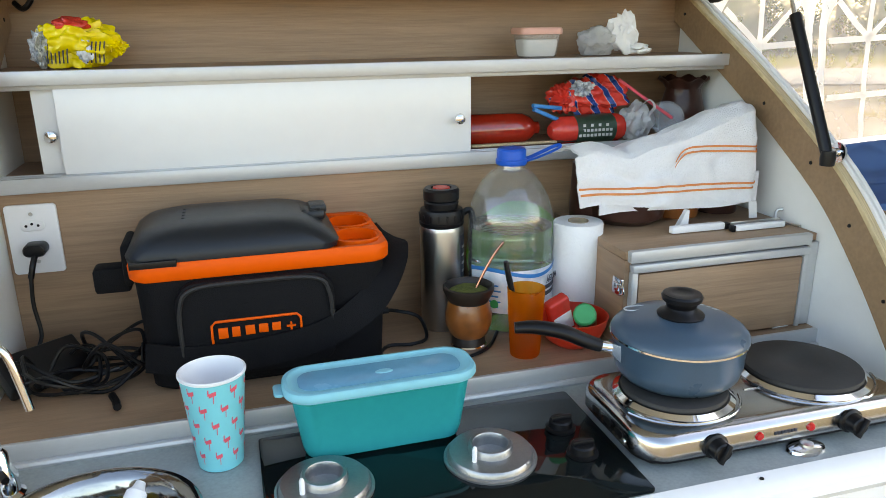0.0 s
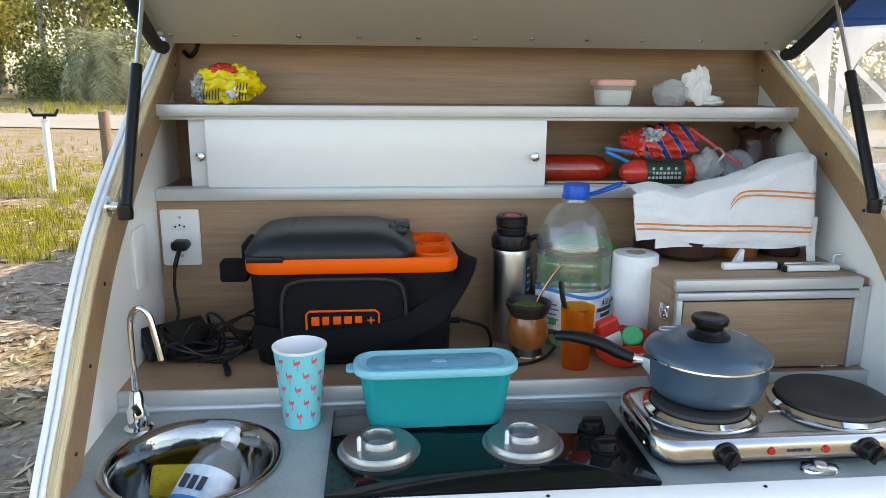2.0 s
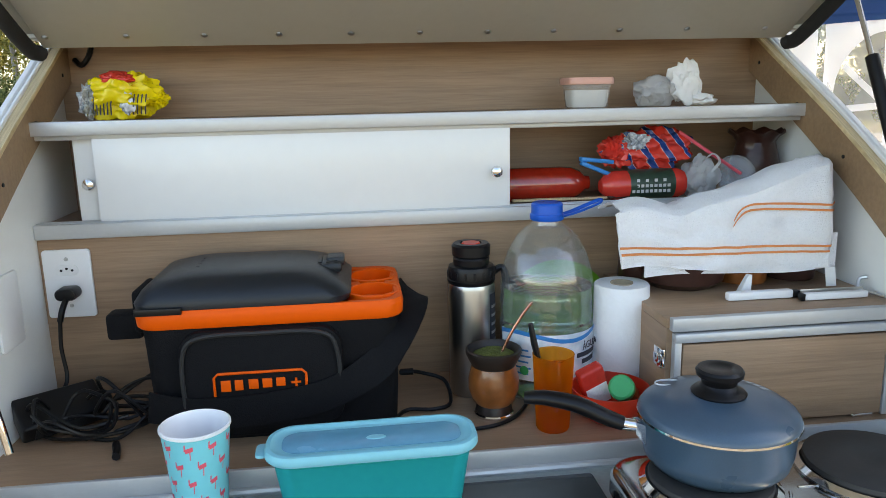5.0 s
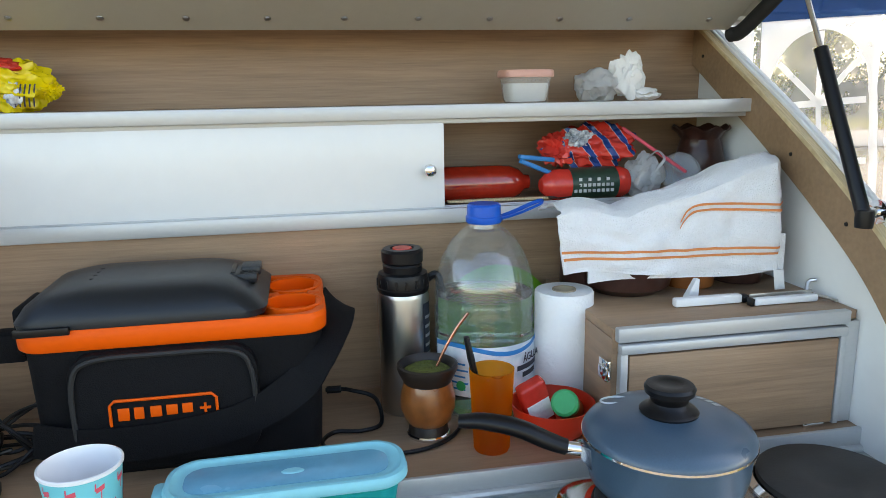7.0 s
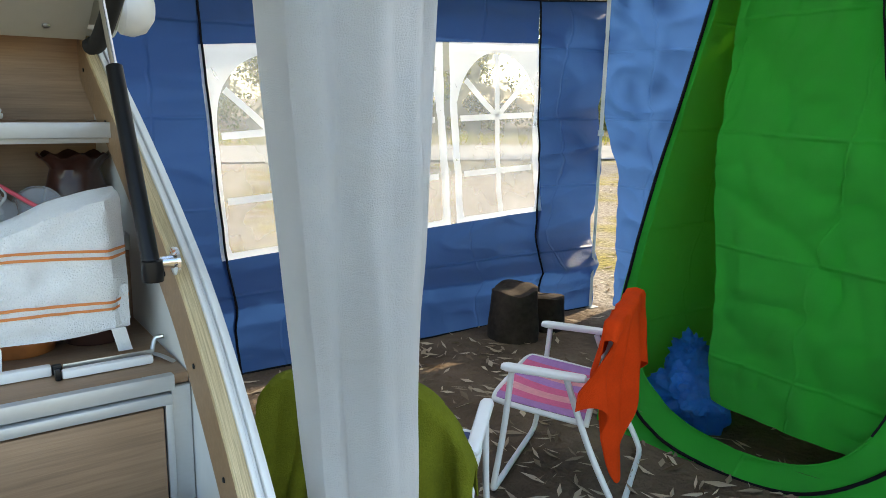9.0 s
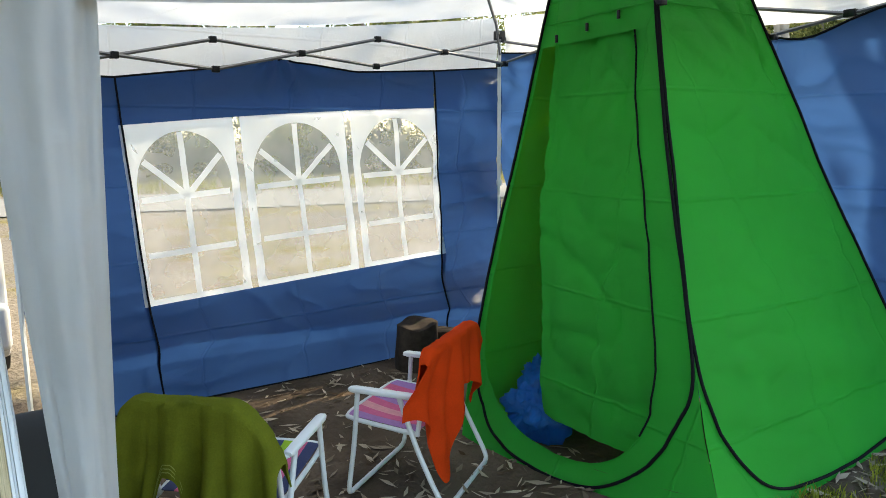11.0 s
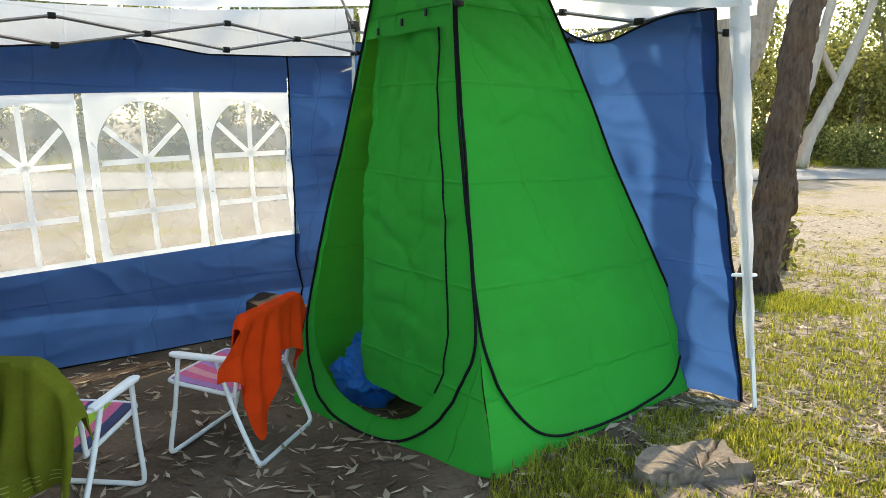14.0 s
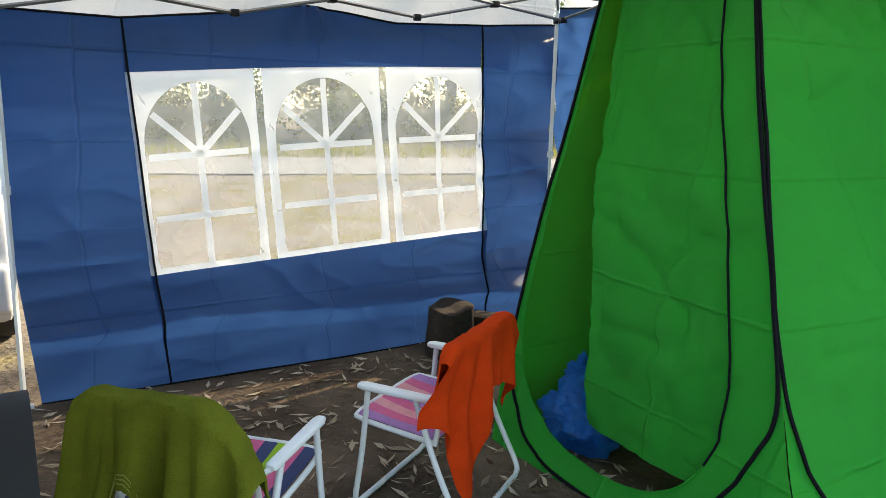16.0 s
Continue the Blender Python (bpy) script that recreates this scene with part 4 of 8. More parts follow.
for p, z in ((FL, 1.76), (FR, 2.08), (BL, 1.90), (BR, 2.12)):
    part("rafter", tube([(p.x, p.y, z), ((p.x + HUBC.x) / 2, (p.y + HUBC.y) / 2, (z + HUBC.z) / 2 + 0.05), HUBC], 0.010, 6), M_TRUSS, awn)
    part("hub", box(p.x - 0.032, p.x + 0.032, p.y - 0.032, p.y + 0.032, z - 0.04, z + 0.03, 0.006), M_BLACK, awn)
part("brace", tube([(4.10, 3.70, 1.98), (3.85, 3.45, 2.16)], 0.008, 6), M_TRUSS, awn)
CORN = [(FL, 1.86), (FR, 2.22), (BR, 2.26), (BL, 1.98)]
def roof_panel(i):
    (p, zp), (q, zq) = CORN[i], CORN[(i + 1) % 4]
    def f(u, v):
        e = p.lerp(q, u)
        z = zp + (zq - zp) * u - 0.05 * math.sin(math.pi * u)
        w = v
        x, y = e.x + (HUBC.x - e.x) * w, e.y + (HUBC.y - e.y) * w
        return (x, y, z + (HUBC.z + 0.06 - z) * w - 0.06 * math.sin(math.pi * w) * math.sin(math.pi * u) + 0.008 * noise.noise(Vector((x * 3, y * 3, 0))))
    return sheet(f, 24, 16, 0.0)
for i in range(4):
    part("roof_panel", roof_panel(i), M_CANOPY, awn, "white roof cloth")
def valance(i, h):
    (p, zp), (q, zq) = CORN[i], CORN[(i + 1) % 4]
    out = (q - p).cross(Vector((0, 0, 1))).normalized()
    ext = 0.07
    def f(u, v):
        e = p.lerp(q, u * (1 + 2 * ext / 3.3) - ext / 3.3) + out * ((0.10 if i in (1, 2) else 0.03) + 0.02 * v)
        z = zp + (zq - zp) * u - 0.05 * math.sin(math.pi * u) * (1 - v) - h * v - 0.014 * math.sin(math.pi * u * 3) * v
        k = 0.012 * noise.noise(Vector((u * 9, v * 1.5, i))) + 0.006 * noise.noise(Vector((u * 30, v * 4, i)))
        return (e.x + out.x * k, e.y + out.y * k, z)
    return sheet(f, 70, 8, 0.0)
for i, h in ((0, 0.235), (1, 0.27), (2, 0.40), (3, 0.24)):
    part("valance", valance(i, h), M_CANOPY, awn, "white hanging valance")
# gathered white curtain round the front leg
def curtain(u, v):
    top, bot = 1.68, GZ + 0.12
    z = top + (bot - top) * v
    wl, wr = 0.692 + 0.078 * min(1, v * 1.6), 0.888 - 0.030 * min(1, v * 1.6)
    x = wl + (wr - wl) * u
    y = 1.020 - 0.045 * math.sin(u * math.pi) + 0.020 * math.sin(u * 8.0 + 1.4 * v) * (0.3 + v) + 0.007 * math.sin(u * 23.0 + 3 * math.sin(v * 4)) + 0.006 * noise.noise(Vector((u * 9, v * 14, 7))) + 0.010 * noise.noise(Vector((u * 4, v * 5, 2)))
    return (x, y, z)
part("leg_curtain", sheet(curtain, 60, 90, 0.003), M_CURTAIN, awn, "white gathered curtain over the front leg")
part("curtain_fold", sheet(lambda u, v: (0.692 + 0.078 * min(1, v * 1.6) + 0.008 * u, curtain(0, v)[1] + 0.13 * u * (1 - 0.95 * v) + 0.010 * u * math.sin(v * 8 + u * 4), 1.68 + (GZ + 0.12 - 1.68) * v), 10, 40), M_CURTAIN, awn)
part("curtain_fold", sheet(lambda u, v: (0.888 - 0.030 * min(1, v * 1.6) - 0.01 * u, curtain(1, v)[1] + 0.19 * u + 0.012 * u * math.sin(v * 9 + u * 5), 1.68 + (GZ + 0.12 - 1.68) * v), 10, 40), M_CURTAIN, awn)


# back wall with three arched windows
WTOP = [(0.95, 1.73), (1.51, 1.725), (2.0, 1.79), (2.44, 1.868), (2.97, 1.815), (3.6, 1.85), (4.2, 1.90)]
def wtop(x):
    for (a, za), (b, zb) in zip(WTOP, WTOP[1:]):
        if x <= b:
            t = max(0, (x - a) / (b - a))
            return za + (zb - za) * t
    return WTOP[-1][1]
def wally(x, z):
    """Where the hanging back wall stands at a place: slack cloth with folds."""
    y = 3.80 - 0.02 * (x - 1) / 3
    y += 0.035 * math.sin((x - 1) * 1.0) * math.sin((z + 0.14) * 1.6)
    y += 0.030 * noise.noise(Vector((x * 0.9, z * 1.6, 5))) + 0.004 * noise.noise(Vector((x * 4, z * 5, 9)))
    y += 0.014 * (1 - min(1, 3.0 * abs(noise.noise(Vector((x * 0.5 + z * 0.5, z * 5.0 - x * 0.5, 12)))))) ** 2 * (1.0 if z < 0.6 or x > 3.6 else 0.45)
    y += 0.006 * (1 - min(1, 5.0 * abs(noise.noise(Vector((x * 2.0 - z * 2, z * 5.0 + x, 15)))))) ** 2
    # one long slack fold above the ground, turned under along its lower edge
    p = (0.46 + 0.03 * math.sin(x * 1.3) - z) / 0.26
    if p > 0:
        y -= 0.075 * (p ** 1.5 if p < 1 else max(0.0, 1 - (p - 1) * 2.4)) * (0.8 + 0.2 * math.sin(x * 1.7))
    if x > 3.6:
        y += 0.030 * math.sin(z * 7.5 + x * 1.2) * min(1, (x - 3.6) * 3)
    d_ = (x - 2.44)
    if z > 1.5:
        y += 0.022 * math.sin(math.atan2(d_, 1.95 - z) * 9) * max(0, 1 - abs(d_) * 1.2) * (z - 1.5) * 3
    return y
WIN = ((1.516, 1.474), (3.573, 1.598), (3.67, 0.565), (1.592, 0.46))     # corners, clockwise from the top left
def win(s, t):
    """Window place: s along, t down, as (x, z)."""
    (ax, az), (bx, bz), (cx, cz), (dx, dz) = WIN
    wob = 0.02 * math.sin(t * 7) * (s > 0.66) * (s - 0.66) * 3
    return (((ax + (bx - ax) * s) * (1 - t) + (dx + (cx - dx) * s) * t) + wob, (az + (bz - az) * s) * (1 - t) + (dz + (cz - dz) * s) * t + 0.015 * math.sin(math.pi * s) * (1 - t))
def wp(x, z, off=0.0):
    return (x, wally(x, z) - off, z)
back = thing("gazebo_wall", "blue gazebo side wall with three arched windows", "tent wall", (2.55, 3.8, GZ), "gazebo walls")
ZB = GZ - 0.005
def blue(f2, nu, nv):
    return sheet(lambda u, v: wp(*f2(u, v)), nu, nv)
lerp = lambda a, b, t: a + (b - a) * t
def xl(z):
    return lerp(1.06, 0.975, min(1, max(0, (z - ZB) / 0.9)))
part("cloth", join(
    blue(lambda u, v: (lerp(xl(lerp(ZB, wtop(1), v)), lerp(1.665, 1.512, v), u), lerp(ZB, wtop(lerp(1.0, 1.512, u)), v)), 30, 110),
    blue(lambda u, v: (lerp(lerp(3.68, 3.573, v), 4.16, u), lerp(ZB, wtop(lerp(3.573, 4.16, u)), v)), 34, 120),
    blue(lambda u, v: (lerp(win(u, 0)[0], lerp(1.512, 3.573, u), v), lerp(win(u, 0)[1], wtop(lerp(1.512, 3.573, u)), v)), 120, 20),
    blue(lambda u, v: (lerp(lerp(1.665, 3.68, u), win(u, 1)[0], v), lerp(ZB, win(u, 1)[1], v)), 130, 48)), M_BLUETARP, back, "blue woven sheeting")
for a, b in (((1.512, 1.73), (1.665, ZB)), ((3.573, 1.845), (3.68, ZB))):
    part("seam", tube([wp(lerp(a[0], b[0], k / 40), lerp(a[1], b[1], k / 40), 0.006) for k in range(41)], 0.006, 6), M_PIPING, back)
part("hem", tube([wp(lerp(0.98, 4.15, k / 60), wtop(lerp(0.98, 4.15, k / 60)), 0.004) for k in range(61)], 0.006, 6), M_PIPING, back)
part("hem", tube([wp(lerp(1.06, 4.15, k / 60), ZB + 0.004, 0.004) for k in range(61)], 0.006, 6), M_PIPING, back)
UNITS = ((0.0, 0.305), (0.325, 0.665), (0.685, 1.0))
def arch_point(a, spring=0.36, mx=0.075, my=0.055, bot=0.968):
    """A point of the arched opening in a unit's own square, by its angle round the middle."""
    cx, cy = 0.5, 0.5
    c, s_ = math.cos(a), math.sin(a)
    best = 9
    if c:
        k = ((1 - mx if c > 0 else mx) - cx) / c
        if spring <= cy + k * s_ <= bot:
            best = min(best, k)
    if s_ > 0:
        best = min(best, (bot - cy) / s_)
    else:
        lo, hi = 0.0, 1.0
        for _ in range(40):
            k = (lo + hi) / 2
            x, y = (cx + k * c - 0.5) / (0.5 - mx), (cy + k * s_ - spring) / (spring - my)
            ins = abs(x) < 1 and (y > 0 or x * x + y * y < 1)
            lo, hi = (k, hi) if ins else (lo, k)
        best = min(best, lo)
    return cx + best * c, cy + best * s_
for i, (s0, s1) in enumerate(UNITS):
    wn_ = part("window", sheet(lambda u, v: wp(*win(lerp(s0, s1, 0.03 + 0.94 * u), 0.03 + 0.94 * v), 0.001), 14, 18), M_PVC, back, "clear plastic window film")
    bm = B()
    n = 96
    angs = sorted([2 * math.pi * k / n for k in range(n)] + [math.atan2(y, x) % (2 * math.pi) for x in (-0.5, 0.5) for y in (-0.5, 0.5)])
    I, O = [], []
    for a in angs:
        x, y = arch_point(a)
        c, s_ = math.cos(a), math.sin(a)
        k = min(0.5 / abs(c) if abs(c) > 1e-9 else 9, 0.5 / abs(s_) if abs(s_) > 1e-9 else 9)
        I.append(bm.verts.new(wp(*win(lerp(s0, s1, x), y), 0.004)))
        O.append(bm.verts.new(wp(*win(lerp(s0, s1, 0.5 + k * c), 0.5 + k * s_), 0.004)))
    for k in range(len(angs)):
        j = (k + 1) % len(angs)
        bm.faces.new((I[k], O[k], O[j], I[j]))
    part("window_frame", bm, M_PVCW, wn_, "white printed arch frame")
    def bar(p, q, w):
        """A white bar between two places of the unit."""
        L_ = []
        dx, dy = (q[0] - p[0]) * (s1 - s0) * 2.07, (q[1] - p[1]) * 1.02
        k = math.hypot(dx, dy)
        ox, oy = -dy / k * w / 2 / ((s1 - s0) * 2.07), dx / k * w / 2 / 1.02
        return sheet(lambda u, v: wp(*win(lerp(s0, s1, lerp(p[0], q[0], u) + ox * (2 * v - 1)), lerp(p[1], q[1], u) + oy * (2 * v - 1)), 0.0055), 20, 1)
    hub_ = (0.5, 0.41)
    for p, q in (((0.5, 0.06), (0.5, 0.97)), ((0.10, 0.41), (0.90, 0.41)), ((0.10, 0.72), (0.90, 0.72)), (hub_, (0.155, 0.20)), (hub_, (0.845, 0.20))):
        part("glazing_bar", bar(p, q, 0.034), M_PVCW, wn_)
for s0, s1 in ((0.305, 0.325), (0.665, 0.685)):
    part("window_gap", sheet(lambda u, v: wp(*win(lerp(s0, s1, u), v), 0.002), 2, 24), M_PVC, back)
# right wall
right = thing("gazebo_wall", "blue gazebo side wall, sagging at its upper edge", "tent wall", (4.2, 2.2, GZ), "gazebo walls")
def rtop(y):
    return 2.02 - 0.19 * math.exp(-((y - 1.55) / 0.35) ** 2) - 0.05 * math.sin(y * 2.4)
def rwall(u, v, off=0.0):
    y = lerp(0.60 + 0.27 * v, 3.63 + 0.14 * min(1, max(0, (v - 0.42) * 5)), u)
    z0 = ground_z(4.2, y) + 0.02
    z = lerp(z0, rtop(y), v)
    x = 4.19 - 0.03 * u + 0.05 * math.sin(y * 2.1 + z) + 0.02 * noise.noise(Vector((y * 1.5, z * 1.6, 1))) + 0.008 * noise.noise(Vector((y * 5, z * 5, 4)))
    x += 0.020 * (1 - min(1, 3.0 * abs(noise.noise(Vector((y * 1.6 + z, z * 3.0 - y, 31)))))) ** 2 + 0.012 * (1 - min(1, 3.0 * abs(noise.noise(Vector((y * 4 - z * 3, z * 5 + y, 33)))))) ** 2
    pin = math.exp(-((y - 0.55) / 0.4) ** 2) * math.exp(-((z - 0.66) / 0.13) ** 2)
    x += 0.05 * pin
    y -= 0.03 * math.sin(v * math.pi) * (1 - u) * -1
    return (x - off, y, z)
part("cloth", sheet(rwall, 150, 110), M_BLUETARP, right, "blue woven sheeting")
part("hem", tube([rwall(0.0, k / 40, 0.004) for k in range(41)], 0.007, 6), M_PIPING, right)
part("hem", tube([rwall(k / 50, 1.0, 0.004) for k in range(51)], 0.006, 6), M_PIPING, right)
# the leg's shadow, drawn as a tapering second layer that darkens the cloth
part("leg_shadow_strip", sheet(lambda u, v: rwall((0.006 + 0.022 * v) * u, v, 0.004), 4, 60), M_BLUETARP, right, "second blue layer standing in for the leg's shadow")
part("tie", tube(catmull([(4.20, 0.69, 0.70), (4.235, 0.60, 0.71), (4.215, 0.59, 0.705), (4.19, 0.69, 0.695)], 5), 0.006, 6), M_PAPER, right, "white tie round the leg")
def leg_sleeve(u, v):
    """Cloth hung along the leaning leg, broad at the top."""
    z = 0.30 + 1.78 * v
    k = (z - GZ) / (2.10 - GZ)
    c = Vector((4.235 - 0.035 * k, 0.53 + 0.27 * k, z)) + Vector((-0.92, -0.39, 0)) * (0.028 + 0.010 * math.sin(u * 3.1))
    w = 0.040 + 0.055 * v
    return c + Vector((-0.39, 0.92, 0)) * (w * (u - 0.62) + 0.004 * math.sin(v * 34 + u * 4))
part("leg_sleeve", sheet(leg_sleeve, 10, 60, 0.002), M_CURTAIN, awn, "white cloth sleeve on the leg")

# ---- the green changing tent ----
C1 = [(2.725, 0.885, 0.025), (2.79, 0.99, 0.23), (2.825, 1.075, 0.435), (2.905, 1.25, 1.0), (2.985, 1.43, 1.70), (3.055, 1.53, 2.12)]
C2 = [(2.775, 2.43, -0.125), (2.81, 2.43, 0.10), (2.86, 2.42, 0.40), (2.945, 2.35, 0.95), (3.05, 2.22, 1.68), (3.08, 2.12, 2.12)]
C3 = [(4.405, 0.90, 0.030), (4.36, 0.96, 0.23), (4.29, 1.01, 0.45), (4.06, 1.22, 1.05), (3.82, 1.44, 1.75), (3.62, 1.52, 2.12)]
C4 = [(4.10, 2.40, -0.10), (4.08, 2.40, 0.12), (4.04, 2.38, 0.42), (3.93, 2.33, 1.0), (3.78, 2.22, 1.70), (3.62, 2.12, 2.12)]
def along(c, t):
    P = [Vector(p) for p in c]
    z = lerp(P[0].z, P[-1].z, t)
    for a, b in zip(P, P[1:]):
        if z <= b.z + 1e-6:
            return a.lerp(b, (z - a.z) / (b.z - a.z))
    return P[-1]
CC = {k: [Vector(p) for p in catmull(v, 8)] for k, v in {"1": C1, "2": C2, "3": C3, "4": C4}.items()}
def face_point(ca, cb, u, t, sag=0.03, seed=0, push=0.0):
    a, b = along(CC[ca], t), along(CC[cb], t)
    p = a.lerp(b, u)
    nrm = (b - a).cross(Vector((0, 0, 1))).normalized()
    w = sag * math.sin(math.pi * u) * math.sin(math.pi * min(1, t * 1.1)) + 0.012 * noise.noise(Vector((u * 3, t * 4, seed))) + 0.005 * noise.noise(Vector((u * 9, t * 11, seed + 3)))
    # sharp creases running on the slant, and slack folds near the ground
    edge = min(1, 8 * u * (1 - u)) * min(1, t * 12)
    w -= 0.006 * edge
    for k, (fu, ft, am) in enumerate(((2.0, 7.0, 0.016), (5.0, 4.0, 0.011), (3.0, 13.0, 0.010))):
        w += am * edge * (1 - min(1, 3.2 * abs(noise.noise(Vector((u * fu + t * (2.0 - k), t * ft - u * (1.5 * k - 1), seed * 3 + k)))))) ** 2
    w += 0.016 * math.sin(30 * t + 5 * u + 2 * noise.noise(Vector((u * 3, t * 3, seed)))) * math.exp(-((t - 0.15) / 0.08) ** 2) * math.sin(math.pi * u) * edge
    w += 0.010 * math.sin(14 * t + 3 * u) * math.exp(-((t - 0.1) / 0.1) ** 2)
    if seed == 1:
        p = p - Vector((0, 0, 0.06 * math.sin(math.pi * u) * max(0, 1 - t / 0.3)))
    return p - nrm * (w * 1.0 - push)
tent = thing("changing_tent", "tall bright green pop-up changing tent with an open door", "tent", (3.5, 1.65, GZ))
# front face (door side), with its opening: u 0 at corner 2, 1 at corner 1
def front(u, t, push=0.0):
    return face_point("2", "1", u, t, -0.02, 1, push)
DOOR_L = [(0.055, 0.86), (0.045, 0.70), (0.045, 0.50), (0.05, 0.32), (0.075, 0.20), (0.13, 0.125), (0.24, 0.075), (0.40, 0.055), (0.56, 0.055), (0.71, 0.085), (0.815, 0.15), (0.865, 0.24), (0.875, 0.34), (0.852, 0.60), (0.825, 0.86)]
DP = [(p.x, p.y) for p in catmull([(a, b, 0) for a, b in DOOR_L], 6)]
def door_edge(t, side):
    """The opening's left or right edge at a height, or None below it."""
    best = None
    for (a, ta), (b, tb) in zip(DP, DP[1:]):
        if (ta - t) * (tb - t) <= 0 and ta != tb:
            x = a + (b - a) * (t - ta) / (tb - ta)
            best = x if best is None else (min(best, x) if side < 0 else max(best, x))
    return best
def strip(fa, fb, t0, t1, nt, nu):
    return sheet(lambda v, u: front(lerp(fa(lerp(t0, t1, v)), fb(lerp(t0, t1, v)), u), lerp(t0, t1, v)), nt, nu)
TMIN = min(t for _, t in DP) + 0.0005
pieces = [strip(lambda t: 0, lambda t: door_edge(t, -1), TMIN, 0.8595, 90, 4),
          strip(lambda t: door_edge(t, 1), lambda t: 1, TMIN, 0.8595, 90, 6),
          strip(lambda t: 0, lambda t: 1, 0.0, TMIN, 6, 26), strip(lambda t: 0, lambda t: 1, 0.8595, 1.0, 12, 26)]
part("front_panel", join(*pieces), M_TENT, tent, "bright green front with a door opening")
part("side_panel", sheet(lambda u, t: face_point("1", "3", u, t, -0.045, 2), 80, 130), M_TENT, tent, "bright green side")
part("side_panel", sheet(lambda u, t: face_point("3", "4", u, t, -0.03, 3), 30, 40), M_TENT, tent)
part("side_panel", sheet(lambda u, t: face_point("4", "2", u, t, -0.03, 4), 30, 40), M_TENT, tent)
part("tent_top", loft([[along(CC[k], 1.0) + Vector((0, 0, 0)) for k in "1234"], [along(CC[k], 1.0).lerp(Vector((3.34, 1.82, 2.24)), 0.55) + Vector((0, 0, 0.05)) for k in "1234"]]), M_TENT, tent)
def hoop(f, pts, r=0.007, name="hoop"):
    P = catmull([(a, b, 0) for a, b in pts], 8)
    part(name, tube([f(p.x, p.y, 0.006) for p in P], r, 6), M_PIPING, tent, "black piping over the spring hoop")
HOOPF = [(0.012, 1.0), (0.012, 0.6), (0.012, 0.30), (0.03, 0.17), (0.10, 0.075), (0.22, 0.025), (0.42, 0.012), (0.62, 0.025), (0.80, 0.08), (0.92, 0.155), (0.990, 0.235), (0.998, 0.4), (0.998, 0.7), (0.998, 1.0)]
hoop(front, HOOPF, 0.007)
side = lambda u, t, push=0.0: face_point("1", "3", u, t, -0.045, 2, push)
HOOPS = [(0.002, 1.0), (0.002, 0.6), (0.003, 0.30), (0.03, 0.18), (0.10, 0.09), (0.22, 0.03), (0.42, 0.012), (0.62, 0.012), (0.80, 0.03), (0.92, 0.085), (0.975, 0.17), (0.988, 0.3), (0.988, 0.55), (0.988, 1.0)]
hoop(side, HOOPS, 0.0065)
part("zip", tube([front(a, b, 0.004) for a, b in DP if a > 0.78], 0.0042, 6), M_PIPING, tent, "black zip down the door edge")
part("door_binding", tube([front(a, b, 0.003) for a, b in DP if a <= 0.79], 0.0035, 6), M_TENT, tent, "green bound door edge")
# the door flap, hanging inside the opening
def flap(u, t):
    tt = lerp(0.075, 0.865, t)
    ur = (door_edge(max(tt, 0.30), 1) or 0.8) - (0.03 * max(0, 0.30 - tt) / 0.2)
    ul = 0.29 + 0.015 * math.sin(tt * 9) - 0.20 * max(0, (tt - 0.30) / 0.56)
    p = front(lerp(ul, ur, u), tt)
    inw = 0.05 * (1 - u) ** 1.2 * min(1, (0.89 - tt) * 3.0) + 0.012 + 0.05 * max(0, 0.28 - tt) / 0.2
    lift = 0.05 * (1 - u) * (1 - t)
    return p + Vector((inw, -0.02 * (1 - u), lift)) + Vector((1, 0, 0)) * (0.016 * noise.noise(Vector((u * 3, t * 5, 8))) + 0.012 * (1 - min(1, 3 * abs(noise.noise(Vector((u * 3 + t * 3, t * 8 - u * 2, 21)))))) ** 2)
part("door_flap", sheet(flap, 50, 100), M_TENT, tent, "green door flap folded inwards")
for u, t in ((0.17, 0.875), (0.45, 0.885), (0.72, 0.895)):
    p = front(u, t, 0.008)
    part("toggle", box(p.x - 0.004, p.x + 0.004, p.y - 0.007, p.y + 0.007, p.z - 0.02, p.z + 0.015, 0.002), M_BLACK, tent)
for c, u_ in (("1", 0.9), ("3", 0.86)):
    p = along(CC[c], u_)
    part("pole_tab", box(p.x - 0.012, p.x + 0.025, p.y - 0.03, p.y + 0.005, p.z - 0.01, p.z + 0.014, 0.002), M_BLACK, tent)
part("seam", tube([face_point("2", "1", u / 20, 0.905, -0.02, 1, 0.004) for u in range(21)], 0.003, 5), M_TENT, tent)
part("seam", tube([face_point("1", "3", u / 20, 0.905, -0.045, 2, 0.004) for u in range(21)], 0.003, 5), M_TENT, tent)
for k in range(3):
    part("printed_mark", tube([front(0.44 + 0.28 * j / 8, 0.974 - 0.016 * k, 0.005) for j in range(9 - 2 * k)], 0.006, 4, False, 0.2), M_INK, tent, "dark printed maker's mark")
part("peg_tab", tube([along(CC["1"], 0.01), Vector((2.715, 0.872, -0.02))], 0.006, 6), M_BLACK, tent)


